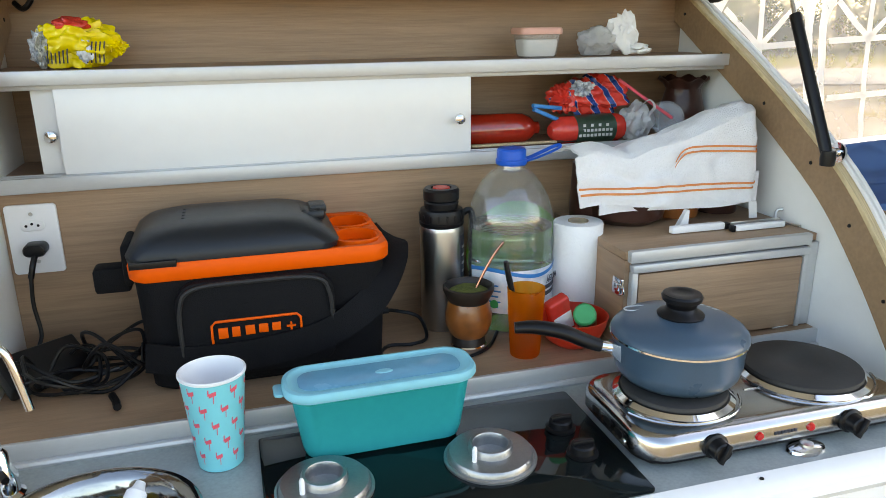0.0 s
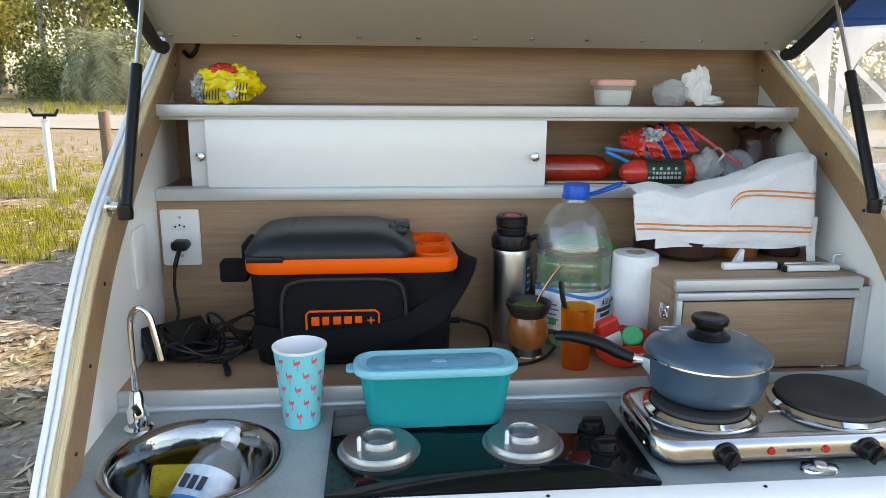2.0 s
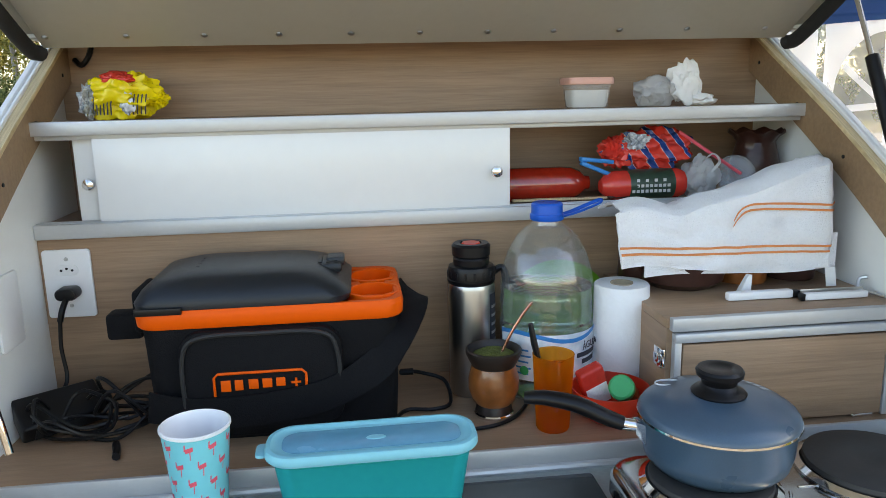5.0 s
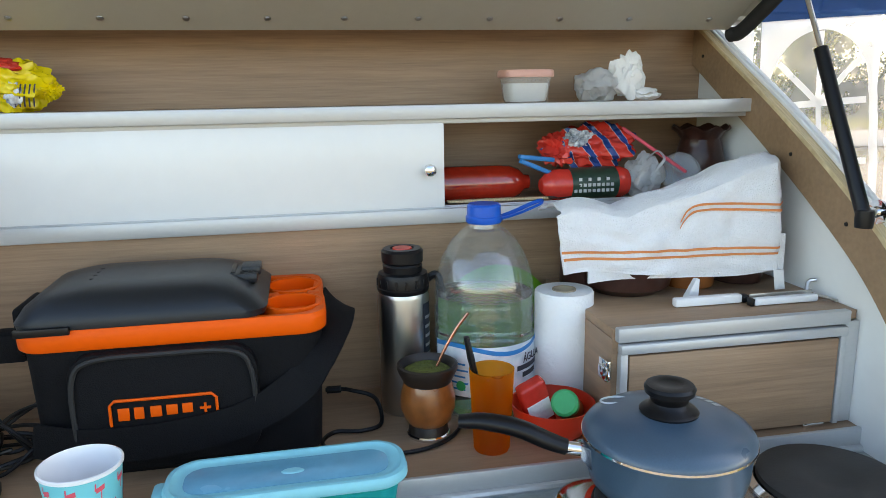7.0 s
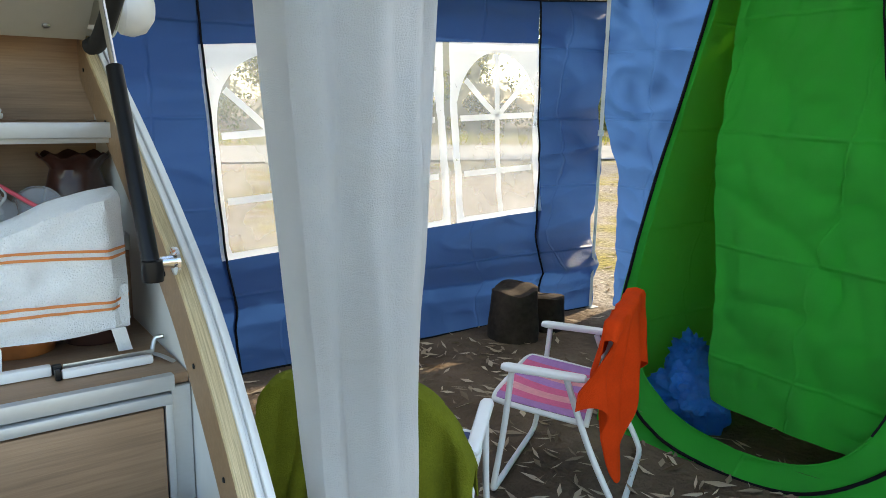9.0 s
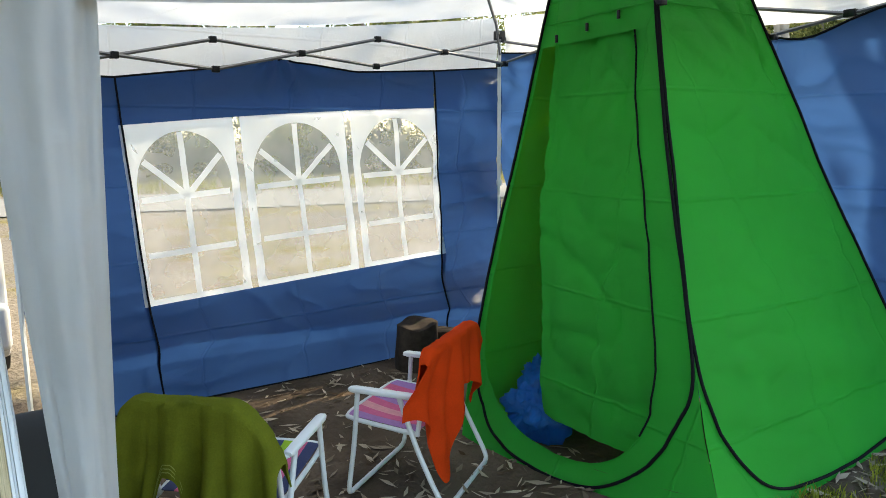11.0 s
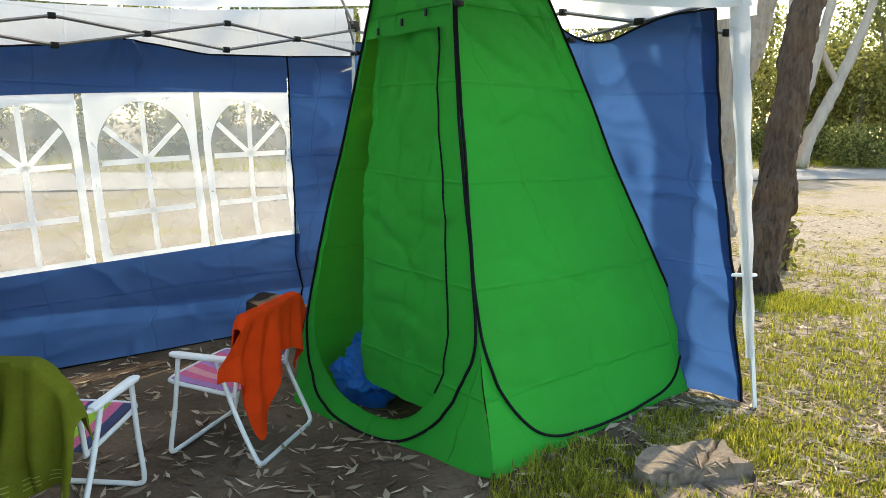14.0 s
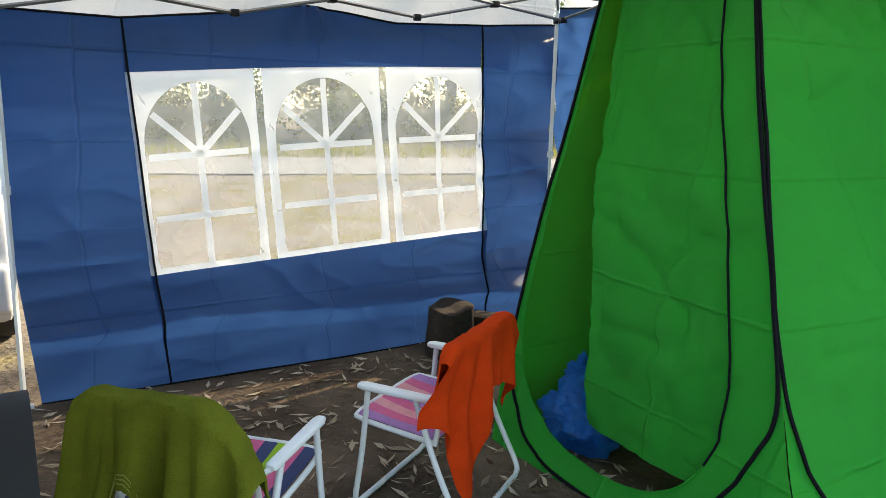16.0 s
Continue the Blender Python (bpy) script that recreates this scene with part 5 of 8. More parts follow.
# ---- things on the ledge ----
def travel_cooler():
    c = thing("travel_cooler", "black soft-sided electric travel cooler with orange rim and dark lid", "cooler", (-0.28, 1.44, 0.733))
    cx, cy = -0.281, 1.443
    def ring(w, d_, z, r=0.03):
        return [(cx + x, cy + y, z) for x, y in rrect(w, d_, r, 5)]
    part("body", loft([ring(0.340, 0.188, 0.7335), ring(0.362, 0.204, 0.742), ring(0.368, 0.210, 0.80), ring(0.374, 0.214, 0.88), ring(0.378, 0.216, 0.918)]), M_NYLON, c, "black padded nylon body")
    part("rim", loft([ring(0.384, 0.220, 0.916), ring(0.390, 0.226, 0.920), ring(0.392, 0.228, 0.938), ring(0.386, 0.222, 0.944), ring(0.366, 0.202, 0.9435), ring(0.360, 0.196, 0.926)]), M_ORANGE, c, "orange plastic rim")
    def lidring(x0, x1, d0, d1, z, r):
        return [(lerp(x0, x1, 0.5) + x, cy + y, z) for x, y in rrect(x1 - x0, d1 - d0, r, 5)]
    part("lid", loft([lidring(-0.476, -0.166, -0.113, 0.106, 0.9435, 0.03), lidring(-0.478, -0.163, -0.114, 0.107, 0.953, 0.03), lidring(-0.470, -0.178, -0.108, 0.104, 0.967, 0.04), lidring(-0.454, -0.198, -0.092, 0.096, 0.980, 0.045), lidring(-0.425, -0.22, -0.065, 0.08, 0.988, 0.04), lidring(-0.38, -0.25, -0.04, 0.05, 0.9905, 0.03)]), M_LID, c, "dark grey domed lid")
    part("lid_latch", join(box(-0.232, -0.176, cy - 0.035, cy + 0.035, 0.970, 0.986, 0.006), box(-0.200, -0.172, cy - 0.02, cy + 0.02, 0.978, 0.992, 0.004)), M_LID, c)
    for k in range(4):
        part("grille_slot", box(-0.225 + 0.012 * k, -0.219 + 0.012 * k, cy - 0.028, cy + 0.028, 0.985, 0.9875, 0.0005), M_BLACK, c)
    for i in range(7):
        for j in range(4):
            part("vent", lathe([(0.0028, 0), (0.0024, 0.0012), (0, 0.0014)], (-0.395 + 0.022 * i, cy - 0.03 + 0.02 * j, 0.9893), 8), M_BLACK, c)
    for cy2 in (cy + 0.046, cy - 0.046):
        part("cup_holder", lathe([(0.0365, 0.9265), (0.0365, 0.9445), (0.0385, 0.9455), (0.043, 0.9445), (0.043, 0.9265)], (-0.130, cy2, 0), 36), M_ORANGE, c, "orange round cup holder")
    part("tray_divider", join(box(-0.172, -0.150, cy - 0.011, cy + 0.011, 0.927, 0.9440, 0.003), box(-0.110, -0.090, cy - 0.011, cy + 0.011, 0.927, 0.9440, 0.003)), M_ORANGE, c)
    part("rim_notch", box(-0.470, -0.405, cy - 0.1175, cy - 0.1105, 0.940, 0.950, 0.001), M_BLACK, c)
    fy = cy - 0.109
    pk = part("front_pocket", slab([(x - 0.297, z + 0.836) for x, z in rrect(0.235, 0.155, 0.035)], "y", fy - 0.014, fy + 0.004, 0.004), M_NYLON, c, "black zipped front pocket")
    part("pocket_zip", tube(catmull([(-0.41, fy - 0.014, 0.80), (-0.408, fy - 0.016, 0.875), (-0.385, fy - 0.016, 0.905), (-0.30, fy - 0.016, 0.909), (-0.21, fy - 0.016, 0.905), (-0.187, fy - 0.016, 0.875), (-0.185, fy - 0.014, 0.80)], 6), 0.0035, 6), M_RUBBER, pk)
    z0, z1 = 0.816, 0.850
    fr = [(-0.366, z0), (-0.366, z1 - 0.006), (-0.360, z1), (-0.240, z1), (-0.234, z1 - 0.006), (-0.234, z0 + 0.005)]
    part("mark_outline", tube([(x, fy - 0.0165, z) for x, z in fr], 0.0021, 6), M_ORANGE, pk, "orange maker's mark as plain bars")
    for k, w in enumerate((0.014, 0.012, 0.014, 0.014, 0.013)):
        x = -0.357 + 0.0198 * k
        part("mark_bar", box(x, x + w, fy - 0.0165, fy - 0.0145, z0 + 0.006 + 0.001 * k, z0 + 0.023, 0.0005), M_ORANGE, pk)
    part("mark_bar", join(box(-0.256, -0.242, fy - 0.0165, fy - 0.0145, z0 + 0.013, z0 + 0.016, 0), box(-0.2505, -0.2475, fy - 0.0164, fy - 0.0144, z0 + 0.008, z0 + 0.021, 0)), M_ORANGE, pk)
    # broad shoulder strap across the front and over the right end
    strap = catmull([(-0.465, fy - 0.004, 0.800), (-0.40, fy - 0.018, 0.792), (-0.30, fy - 0.021, 0.793), (-0.20, fy - 0.02, 0.810), (-0.13, fy - 0.010, 0.846), (-0.098, fy - 0.004, 0.885), (-0.076, fy + 0.030, 0.912), (-0.066, cy - 0.03, 0.928), (-0.068, cy + 0.02, 0.924), (-0.082, cy + 0.06, 0.90)], 8)
    def st(u, v):
        k = u * (len(strap) - 1)
        i = min(int(k), len(strap) - 2)
        p = strap[i].lerp(strap[i + 1], k - i)
        t = (strap[i + 1] - strap[i]).normalized()
        w = min(1.0, max(0.0, (u - 0.36) / 0.26))
        up = Vector((0, 0, 1)).lerp(Vector((-0.55, 0.85, 0.25)), w)
        up -= t * up.dot(t)
        return p + up.normalized() * 0.024 * (2 * v - 1)
    part("strap", sheet(st, 90, 3, 0.003), M_NYLON, c, "broad black shoulder strap")
    part("side_handle", join(box(-0.530, -0.478, cy - 0.06, cy - 0.02, 0.888, 0.928, 0.006), box(-0.486, -0.472, cy - 0.07, cy + 0.02, 0.90, 0.965, 0.006)), M_NYLON, c, "black side handle")


travel_cooler()


def cable_coil():
    c = thing("power_adapter", "black power adapter with a tangled lead on the ledge", "adapter", (-0.63, 1.42, 0.733))
    am = pose(-0.628, 1.425, 0.7665, 32, 0, 38)
    part("block", box(-0.062, 0.062, -0.032, 0.032, -0.017, 0.017, 0.005, 3, am), M_BLACK, c)
    part("rating_plate", box(-0.045, 0.03, -0.034, -0.0325, -0.011, 0.011, 0, 1, am), M_LID, c)
    rnd = random.Random(5)
    for k in range(9):
        pts, a0 = [], rnd.uniform(0, 6.28)
        cx, cy = -0.545 + rnd.uniform(-0.045, 0.04), 1.395 + rnd.uniform(-0.035, 0.04)
        ra, rb = rnd.uniform(0.035, 0.095), rnd.uniform(0.025, 0.065)
        for j in range(9):
            a = a0 + j * 0.82
            pts.append((max(-0.672, min(-0.478, cx + ra * math.cos(a))), cy + rb * math.sin(a), 0.7375 + 0.004 * (k % 3) + abs(rnd.gauss(0, 0.014)) + (0.045 * abs(math.sin(a * 1.1)) if k % 2 else 0)))
        part("lead", tube(catmull(pts, 7), 0.0030, 7), M_BLACK, c, "tangled black lead")
    part("connector", tube([(-0.52, 1.34, 0.742), (-0.512, 1.318, 0.742), (-0.508, 1.30, 0.7415)], 0.006, 8), M_BLACK, c)
    l2 = thing("charging_lead", "thin black lead trailing from the cooler", "cable", (-0.05, 1.42, 0.733))
    part("lead", tube(catmull([(-0.09, 1.47, 0.775), (-0.07, 1.468, 0.776), (-0.05, 1.46, 0.775), (-0.015, 1.445, 0.765), (-0.01, 1.41, 0.74), (-0.04, 1.395, 0.737), (-0.08, 1.40, 0.737), (-0.10, 1.37, 0.737), (-0.08, 1.335, 0.737), (-0.02, 1.315, 0.737), (0.04, 1.318, 0.737), (0.085, 1.345, 0.7375), (0.12, 1.40, 0.7375)], 8), 0.0032, 7), M_BLACK, l2)
    part("plug", tube([(-0.088, 1.47, 0.775), (-0.066, 1.467, 0.776)], 0.006, 8), M_BLACK, l2)
    part("jack", lathe([(0, 0), (0.008, 0), (0.009, 0.012), (0.006, 0.02), (0, 0.021)], (-0.012, 1.312, 0.734), 14), M_CHROME, l2)


cable_coil()


def thermos():
    x, y, z = 0.037, 1.470, 0.7335
    t = thing("thermos", "brushed steel thermos flask with a black cap", "flask", (x, y, z))
    part("body", lathe([(0, 0), (0.036, 0), (0.039, 0.004), (0.0395, 0.188), (0.038, 0.196), (0.036, 0.200)], (x, y, z), 40), M_STEEL, t)
    part("collar", lathe([(0.0375, 0.194), (0.0405, 0.199), (0.0405, 0.203), (0.0395, 0.204), (0.0395, 0.219), (0.0375, 0.225), (0.030, 0.227)], (x, y, z), 40), M_BLACK, t)
    part("cap", lathe([(0.030, 0.225), (0.031, 0.237), (0.029, 0.240), (0.032, 0.243), (0.0325, 0.259), (0.029, 0.263), (0.019, 0.263), (0.018, 0.260), (0, 0.260)], (x, y, z), 32), M_BLACK, t)
    part("button", lathe([(0.016, 0.260), (0.015, 0.2635), (0, 0.2645)], (x, y, z), 20), M_REDP, t, "red pouring button")
    part("handle", tube(catmull([(x + 0.036, y, z + 0.210), (x + 0.052, y - 0.004, z + 0.218), (x + 0.058, y - 0.006, z + 0.19), (x + 0.057, y - 0.006, z + 0.10), (x + 0.050, y - 0.004, z + 0.07), (x + 0.036, y, z + 0.066)], 6), 0.006, 8), M_BLACK, t)
    for k in range(16):
        a = 2 * math.pi * k / 16
        part("grip_rib", box(-0.002, 0.002, -0.0012, 0.0012, 0.206, 0.218, 0.0006, 1, pose(x + 0.0397 * math.cos(a), y + 0.0397 * math.sin(a), z, 0, 0, math.degrees(a) + 90)), M_BLACK, t)
    def lab(u, v):
        a = radians(-50 + 50 * u)
        return (x + 0.0400 * math.cos(a), y + 0.0400 * math.sin(a), z + 0.085 + 0.095 * v)
    part("label", sheet(lab, 8, 3), M_INK, t, "dark printed label")
    for k in range(5):
        part("print_bar", sheet(lambda u, v: (x + 0.0404 * math.cos(radians(-44 + 34 * u)), y + 0.0404 * math.sin(radians(-44 + 34 * u)), z + 0.095 + 0.015 * k + 0.005 * v), 6, 1), M_ALU, t)


thermos()


def water_bottle():
    x, y, z = 0.162, 1.452, 0.7335
    b = thing("water_bottle", "large clear plastic water bottle, half full, with a blue cap", "bottle", (x, y, z))
    prof = [(0.0, 0.004), (0.055, 0.0), (0.070, 0.004), (0.0775, 0.016), (0.078, 0.03)]
    for k in range(5):
        prof += [(0.0755, 0.040 + 0.016 * k), (0.0785, 0.048 + 0.016 * k)]
    prof += [(0.079, 0.13), (0.0765, 0.138), (0.079, 0.146), (0.0785, 0.17), (0.0765, 0.178), (0.078, 0.19), (0.075, 0.215), (0.066, 0.245), (0.052, 0.270), (0.036, 0.287), (0.026, 0.293), (0.0245, 0.300), (0.024, 0.315)]
    seg = 48
    bm = lathe(prof, (x, y, z), seg)
    for v in bm.verts:
        dx, dy, h = v.co.x - x, v.co.y - y, v.co.z - z
        if 0.195 < h < 0.285:
            k = 1 + 0.018 * math.cos(12 * math.atan2(dy, dx))
            v.co.x, v.co.y = x + dx * k, y + dy * k
    part("bottle", bm, M_CLEARP, b, "clear ribbed plastic")
    part("water", lathe([(0, 0.006)] + [(max(0, r - 0.0022), max(h, 0.006)) for r, h in prof[1:] if h < 0.185] + [(0.0755, 0.19), (0, 0.19)], (x, y, z), seg), M_WATER, b, "clear water")
    def lab(a0, a1, h0, h1, r=0.0796):
        return sheet(lambda u, v: (x + r * math.cos(radians(lerp(a0, a1, u))), y + r * math.sin(radians(lerp(a0, a1, u))), z + lerp(h0, h1, v)), 24, 2)
    lb = part("label", lab(-170, -5, 0.045, 0.125), M_LABEL, b, "pale blue and white paper label")
    part("label_band", sheet(lambda u, v: (x + 0.0802 * math.cos(radians(lerp(-170, -5, u))), y + 0.0802 * math.sin(radians(lerp(-170, -5, u))), z + 0.116 + 0.007 * v + 0.006 * math.sin(u * 8)), 30, 1), M_LABELB, lb)
    for k, (a0, a1, h) in enumerate(((-62, -28, 0.095), (-66, -24, 0.082), (-58, -30, 0.070))):
        if k:
            part("print_bar", lab(a0, a1, h, h + 0.008, 0.0803), M_INK, lb)
    part("lettering", text_bm("ÁGUA", 0.017, pose(x + 0.0826 * math.cos(radians(-45)), y + 0.0826 * math.sin(radians(-45)), z + 0.101, 90, 0, 45), 0.0003), M_INK, lb)
    for k in range(5):
        part("print_bar", lab(-150, -125 + 3 * (k % 2), 0.055 + 0.010 * k, 0.058 + 0.010 * k, 0.0803), M_LABELB, lb)
    part("seal_dot", lathe([(0.008, 0), (0, 0.0004)], (x - 0.052, y - 0.0615, z + 0.062), 16, pose(0, 0, 0, 90, 0, -40)), M_GREENP, lb)
    cp = part("cap", lathe([(0.0265, 0.300), (0.028, 0.302), (0.028, 0.309), (0.0262, 0.311), (0.026, 0.326), (0.023, 0.329), (0, 0.329)], (x, y, z), 36), M_BLUECAP, b, "blue screw cap")
    part("carry_strap", tube(catmull([(x + 0.024, y - 0.008, z + 0.305), (x + 0.05, y - 0.01, z + 0.312), (x + 0.085, y - 0.01, z + 0.325), (x + 0.09, y, z + 0.329), (x + 0.08, y + 0.006, z + 0.325), (x + 0.045, y + 0.008, z + 0.311), (x + 0.024, y + 0.008, z + 0.305)], 6), 0.0042, 7, False, 0.5), M_BLUECAP, cp, "blue carry loop")


water_bottle()


def kitchen_roll():
    y, z = 1.418, 0.7335
    r = thing("kitchen_roll", "white paper kitchen roll standing on end", "paper roll", (0.262, y, z))
    x = 0.281
    bm = lathe([(0.019, 0), (0.0445, 0), (0.0455, 0.003), (0.046, 0.10), (0.0455, 0.191), (0.0435, 0.194), (0.019, 0.194)], (x, y, z), 48)
    part("paper", bm, M_PAPER, r)
    part("core", lathe([(0.0185, 0.001), (0.0185, 0.1955), (0.0172, 0.1955), (0.0172, 0.001)], (x, y, z), 32), M_CARD, r, "brown card core")
    part("loose_edge", sheet(lambda u, v: (x - 0.0470 + 0.004 * u, y - 0.012 * u - 0.0, z + 0.003 + 0.19 * v), 3, 8, 0.0006), M_PAPER, r)


kitchen_roll()


def mate():
    x, y, z = 0.056, 1.372, 0.7335
    g = thing("mate_gourd", "polished brown mate gourd with a steel straw, filled with yerba", "gourd", (x, y, z))
    part("gourd", lathe([(0.024, 0.016), (0.034, 0.026), (0.0405, 0.045), (0.0405, 0.062), (0.036, 0.080), (0.033, 0.090)], (x, y, z), 40), M_GOURD, g)
    part("collar", lathe([(0.034, 0.082), (0.040, 0.094), (0.0445, 0.104), (0.0445, 0.110), (0.041, 0.112), (0.036, 0.106), (0.034, 0.099)], (x, y, z), 40), M_DARKLEATHER, g, "dark leather collar")
    part("base", lathe([(0.030, 0.006), (0.028, 0.018), (0.026, 0.022)], (x, y, z), 32), M_DARKLEATHER, g)
    part("foot", lathe([(0, 0), (0.031, 0), (0.032, 0.004), (0.028, 0.008), (0.024, 0.010)], (x, y, z), 32), M_CHROME, g, "polished metal foot")
    bm = lathe([(0.035, 0.100), (0.024, 0.106), (0.012, 0.105), (0, 0.108)], (x, y, z), 24)
    part("yerba", bm, M_YERBA, g, "green ground yerba")
    part("straw", tube(catmull([(x + 0.012, y, z + 0.10), (x + 0.028, y - 0.003, z + 0.135), (x + 0.045, y - 0.006, z + 0.165), (x + 0.060, y - 0.008, z + 0.185)], 5), 0.003, 8, False, 0.8), M_REDCOPPER, g, "copper-coloured metal straw")


M_REDCOPPER = mat("copper_straw", (0.55, 0.25, 0.16), 0.25, 0.9, var=0.1)
mate()


def tumbler():
    x, y, z = 0.136, 1.308, 0.7335
    t = thing("orange_tumbler", "translucent orange plastic tumbler holding a black-handled knife", "cup", (x, y, z))
    part("cup", lathe([(0, 0.002), (0.024, 0.0), (0.0255, 0.003), (0.0315, 0.118), (0.0318, 0.120), (0.0305, 0.1205), (0.030, 0.118), (0.0242, 0.006), (0, 0.006)], (x, y, z), 40), M_ORCUP, t)
    part("knife_handle", tube([(x - 0.022, y + 0.004, z + 0.108), (x - 0.028, y + 0.006, z + 0.135), (x - 0.034, y + 0.008, z + 0.166)], 0.006, 10, False, 0.7, [0.0065, 0.0075, 0.0055]), M_BLACK, t, "black knife handle")
    part("knife_blade", tube([(x + 0.012, y - 0.002, z + 0.010), (x - 0.022, y + 0.004, z + 0.108)], 0.006, 6, False, 0.15), M_STEEL, t)


tumbler()


def bowl():
    x, y, z = 0.232, 1.325, 0.7335
    b = thing("red_bowl", "small red plastic bowl", "bowl", (x, y, z))
    bm = lathe([(0, 0.003), (0.030, 0.0), (0.046, 0.012), (0.057, 0.034), (0.061, 0.052), (0.0615, 0.054), (0.0595, 0.054), (0.055, 0.034), (0.043, 0.015), (0, 0.007)], (x, y, z), 44)
    part("bowl", bm, M_REDP, b)
    c1 = thing("spice_packet", "red and white spice packet in the red bowl", "packet", (x - 0.028, y + 0.005, z + 0.01))
    part("packet", box(-0.021, 0.021, -0.011, 0.011, -0.042, 0.042, 0.006, 3, pose(x - 0.026, y - 0.002, z + 0.053, 12, -22, 8)), M_REDFOIL, c1)
    part("label", box(-0.018, 0.018, -0.0118, -0.0112, -0.025, 0.012, 0, 1, pose(x - 0.026, y - 0.002, z + 0.053, 12, -22, 8)), M_PAPER, c1)
    c2 = thing("spice_jar", "small spice jar with a green lid in the red bowl", "jar", (x + 0.018, y, z + 0.012))
    jm = pose(x + 0.022, y - 0.006, z + 0.046, 58, 0, -32)
    part("jar", lathe([(0, -0.035), (0.017, -0.034), (0.0185, -0.03), (0.0185, 0.018), (0.016, 0.022)], (0, 0, 0), 28, jm), M_GOURD, c2)
    part("lid", lathe([(0.0195, 0.018), (0.020, 0.022), (0.0195, 0.034), (0.016, 0.037), (0, 0.0365)], (0, 0, 0), 28, jm), M_GREENP, c2, "green screw lid")


bowl()
lp_ = thing("lime_plate", "lime green plastic plate leaning against the back wall", "plate", (0.205, 1.54, 0.733))
part("plate", lathe([(0, 0.004), (0.06, 0.003), (0.085, 0.010), (0.098, 0.016), (0.099, 0.0185), (0.085, 0.014), (0.06, 0.007), (0, 0.008)], (0.205, 1.546, 0.838), 48, pose(0, 0, 0, 82, 0, 0), 1.04, 1.04), M_LIME, lp_)


def flamingo_cup():
    x, y, z = -0.365, 1.180, 0.7005
    c = thing("paper_cup", "turquoise drinking cup printed with small pink birds", "cup", (x, y, z))
    part("cup", lathe([(0, 0.004), (0.028, 0.003), (0.029, 0.0), (0.030, 0.001), (0.0335, 0.035), (0.0425, 0.134)], (x, y, z), 48), M_CUP, c)
    part("lining", lathe([(0.0425, 0.1335), (0.0445, 0.135), (0.0445, 0.138), (0.0425, 0.139), (0.0412, 0.136), (0.030, 0.02), (0, 0.018)], (x, y, z), 48), M_WHITEP, c, "white inside and rim")
    def dab(a, h, da, dh, w):
        """A short printed stroke on the cup's wall."""
        def f(u, v):
            hh = h + dh * (u - 0.5) + w * (v - 0.5) * (1 if abs(da) > 2 else 0.2)
            aa = radians(a + da * (u - 0.5) + (0 if abs(da) > 2 else (v - 0.5) * w * 1400))
            r = (0.0335 + (hh - 0.035) * 0.0909 if hh > 0.035 else 0.030 + 0.1 * hh) + 0.0005
            return (x + r * math.cos(aa), y + r * math.sin(aa), z + hh)
        return sheet(f, 4, 2)
    for row in range(5):
        for col in range(9):
            a, h = -170 + 40 * col + 20 * (row % 2), 0.020 + 0.024 * row
            part("printed_bird", join(dab(a, h + 0.006, 13, 0.003, 0.006), dab(a - 7, h + 0.009, 1, 0.009, 0.0016), dab(a + 1, h - 0.002, 0.8, 0.011, 0.0012)), M_PINK, c)


flamingo_cup()


def teal_box():
    b = thing("lunch_box", "teal plastic food box with a translucent pale blue lid", "food box", (-0.142, 1.161, 0.7065))
    m_ = pose(-0.142, 1.161, 0, 0, 0, 0.8)
    def ring(w, d_, z, r):
        return [m_ @ Vector((x, y, z)) for x, y in rrect(w, d_, r, 8)]
    part("box", loft([ring(0.206, 0.052, 0.7066, 0.020), ring(0.220, 0.064, 0.7095, 0.026), ring(0.227, 0.068, 0.720, 0.028), ring(0.250, 0.082, 0.796, 0.031), ring(0.258, 0.086, 0.7985, 0.032), ring(0.258, 0.086, 0.803, 0.032)]), M_TEAL, b)
    lid = part("lid", loft([ring(0.266, 0.094, 0.8015, 0.036), ring(0.270, 0.097, 0.804, 0.037), ring(0.270, 0.097, 0.811, 0.037), ring(0.266, 0.093, 0.8145, 0.036), ring(0.256, 0.084, 0.8150, 0.033), ring(0.250, 0.078, 0.8125, 0.030), ring(0.236, 0.066, 0.8115, 0.026)]), M_TEALLID, b, "pale blue translucent lid")
    part("lid_panel", slab([(m_ @ Vector((x, y, 0)))[:2] for x, y in rrect(0.228, 0.058, 0.022)], "z", 0.8117, 0.8124, 0.0003), M_LIDPANEL, lid, "sunken blue panel of the lid")
    part("lid_mark", lathe([(0, 0.0), (0.013, 0), (0.011, 0.0012), (0, 0.0012)], tuple(m_ @ Vector((0.005, -0.002, 0.8125))), 24, None, 1.0, 0.5), M_TEALLID, lid)
    part("lid_tab", slab([(m_ @ Vector((x - 0.139, y, 0)))[:2] for x, y in rrect(0.016, 0.034, 0.007)], "z", 0.8025, 0.8065, 0.001), M_TEALLID, lid)


teal_box()


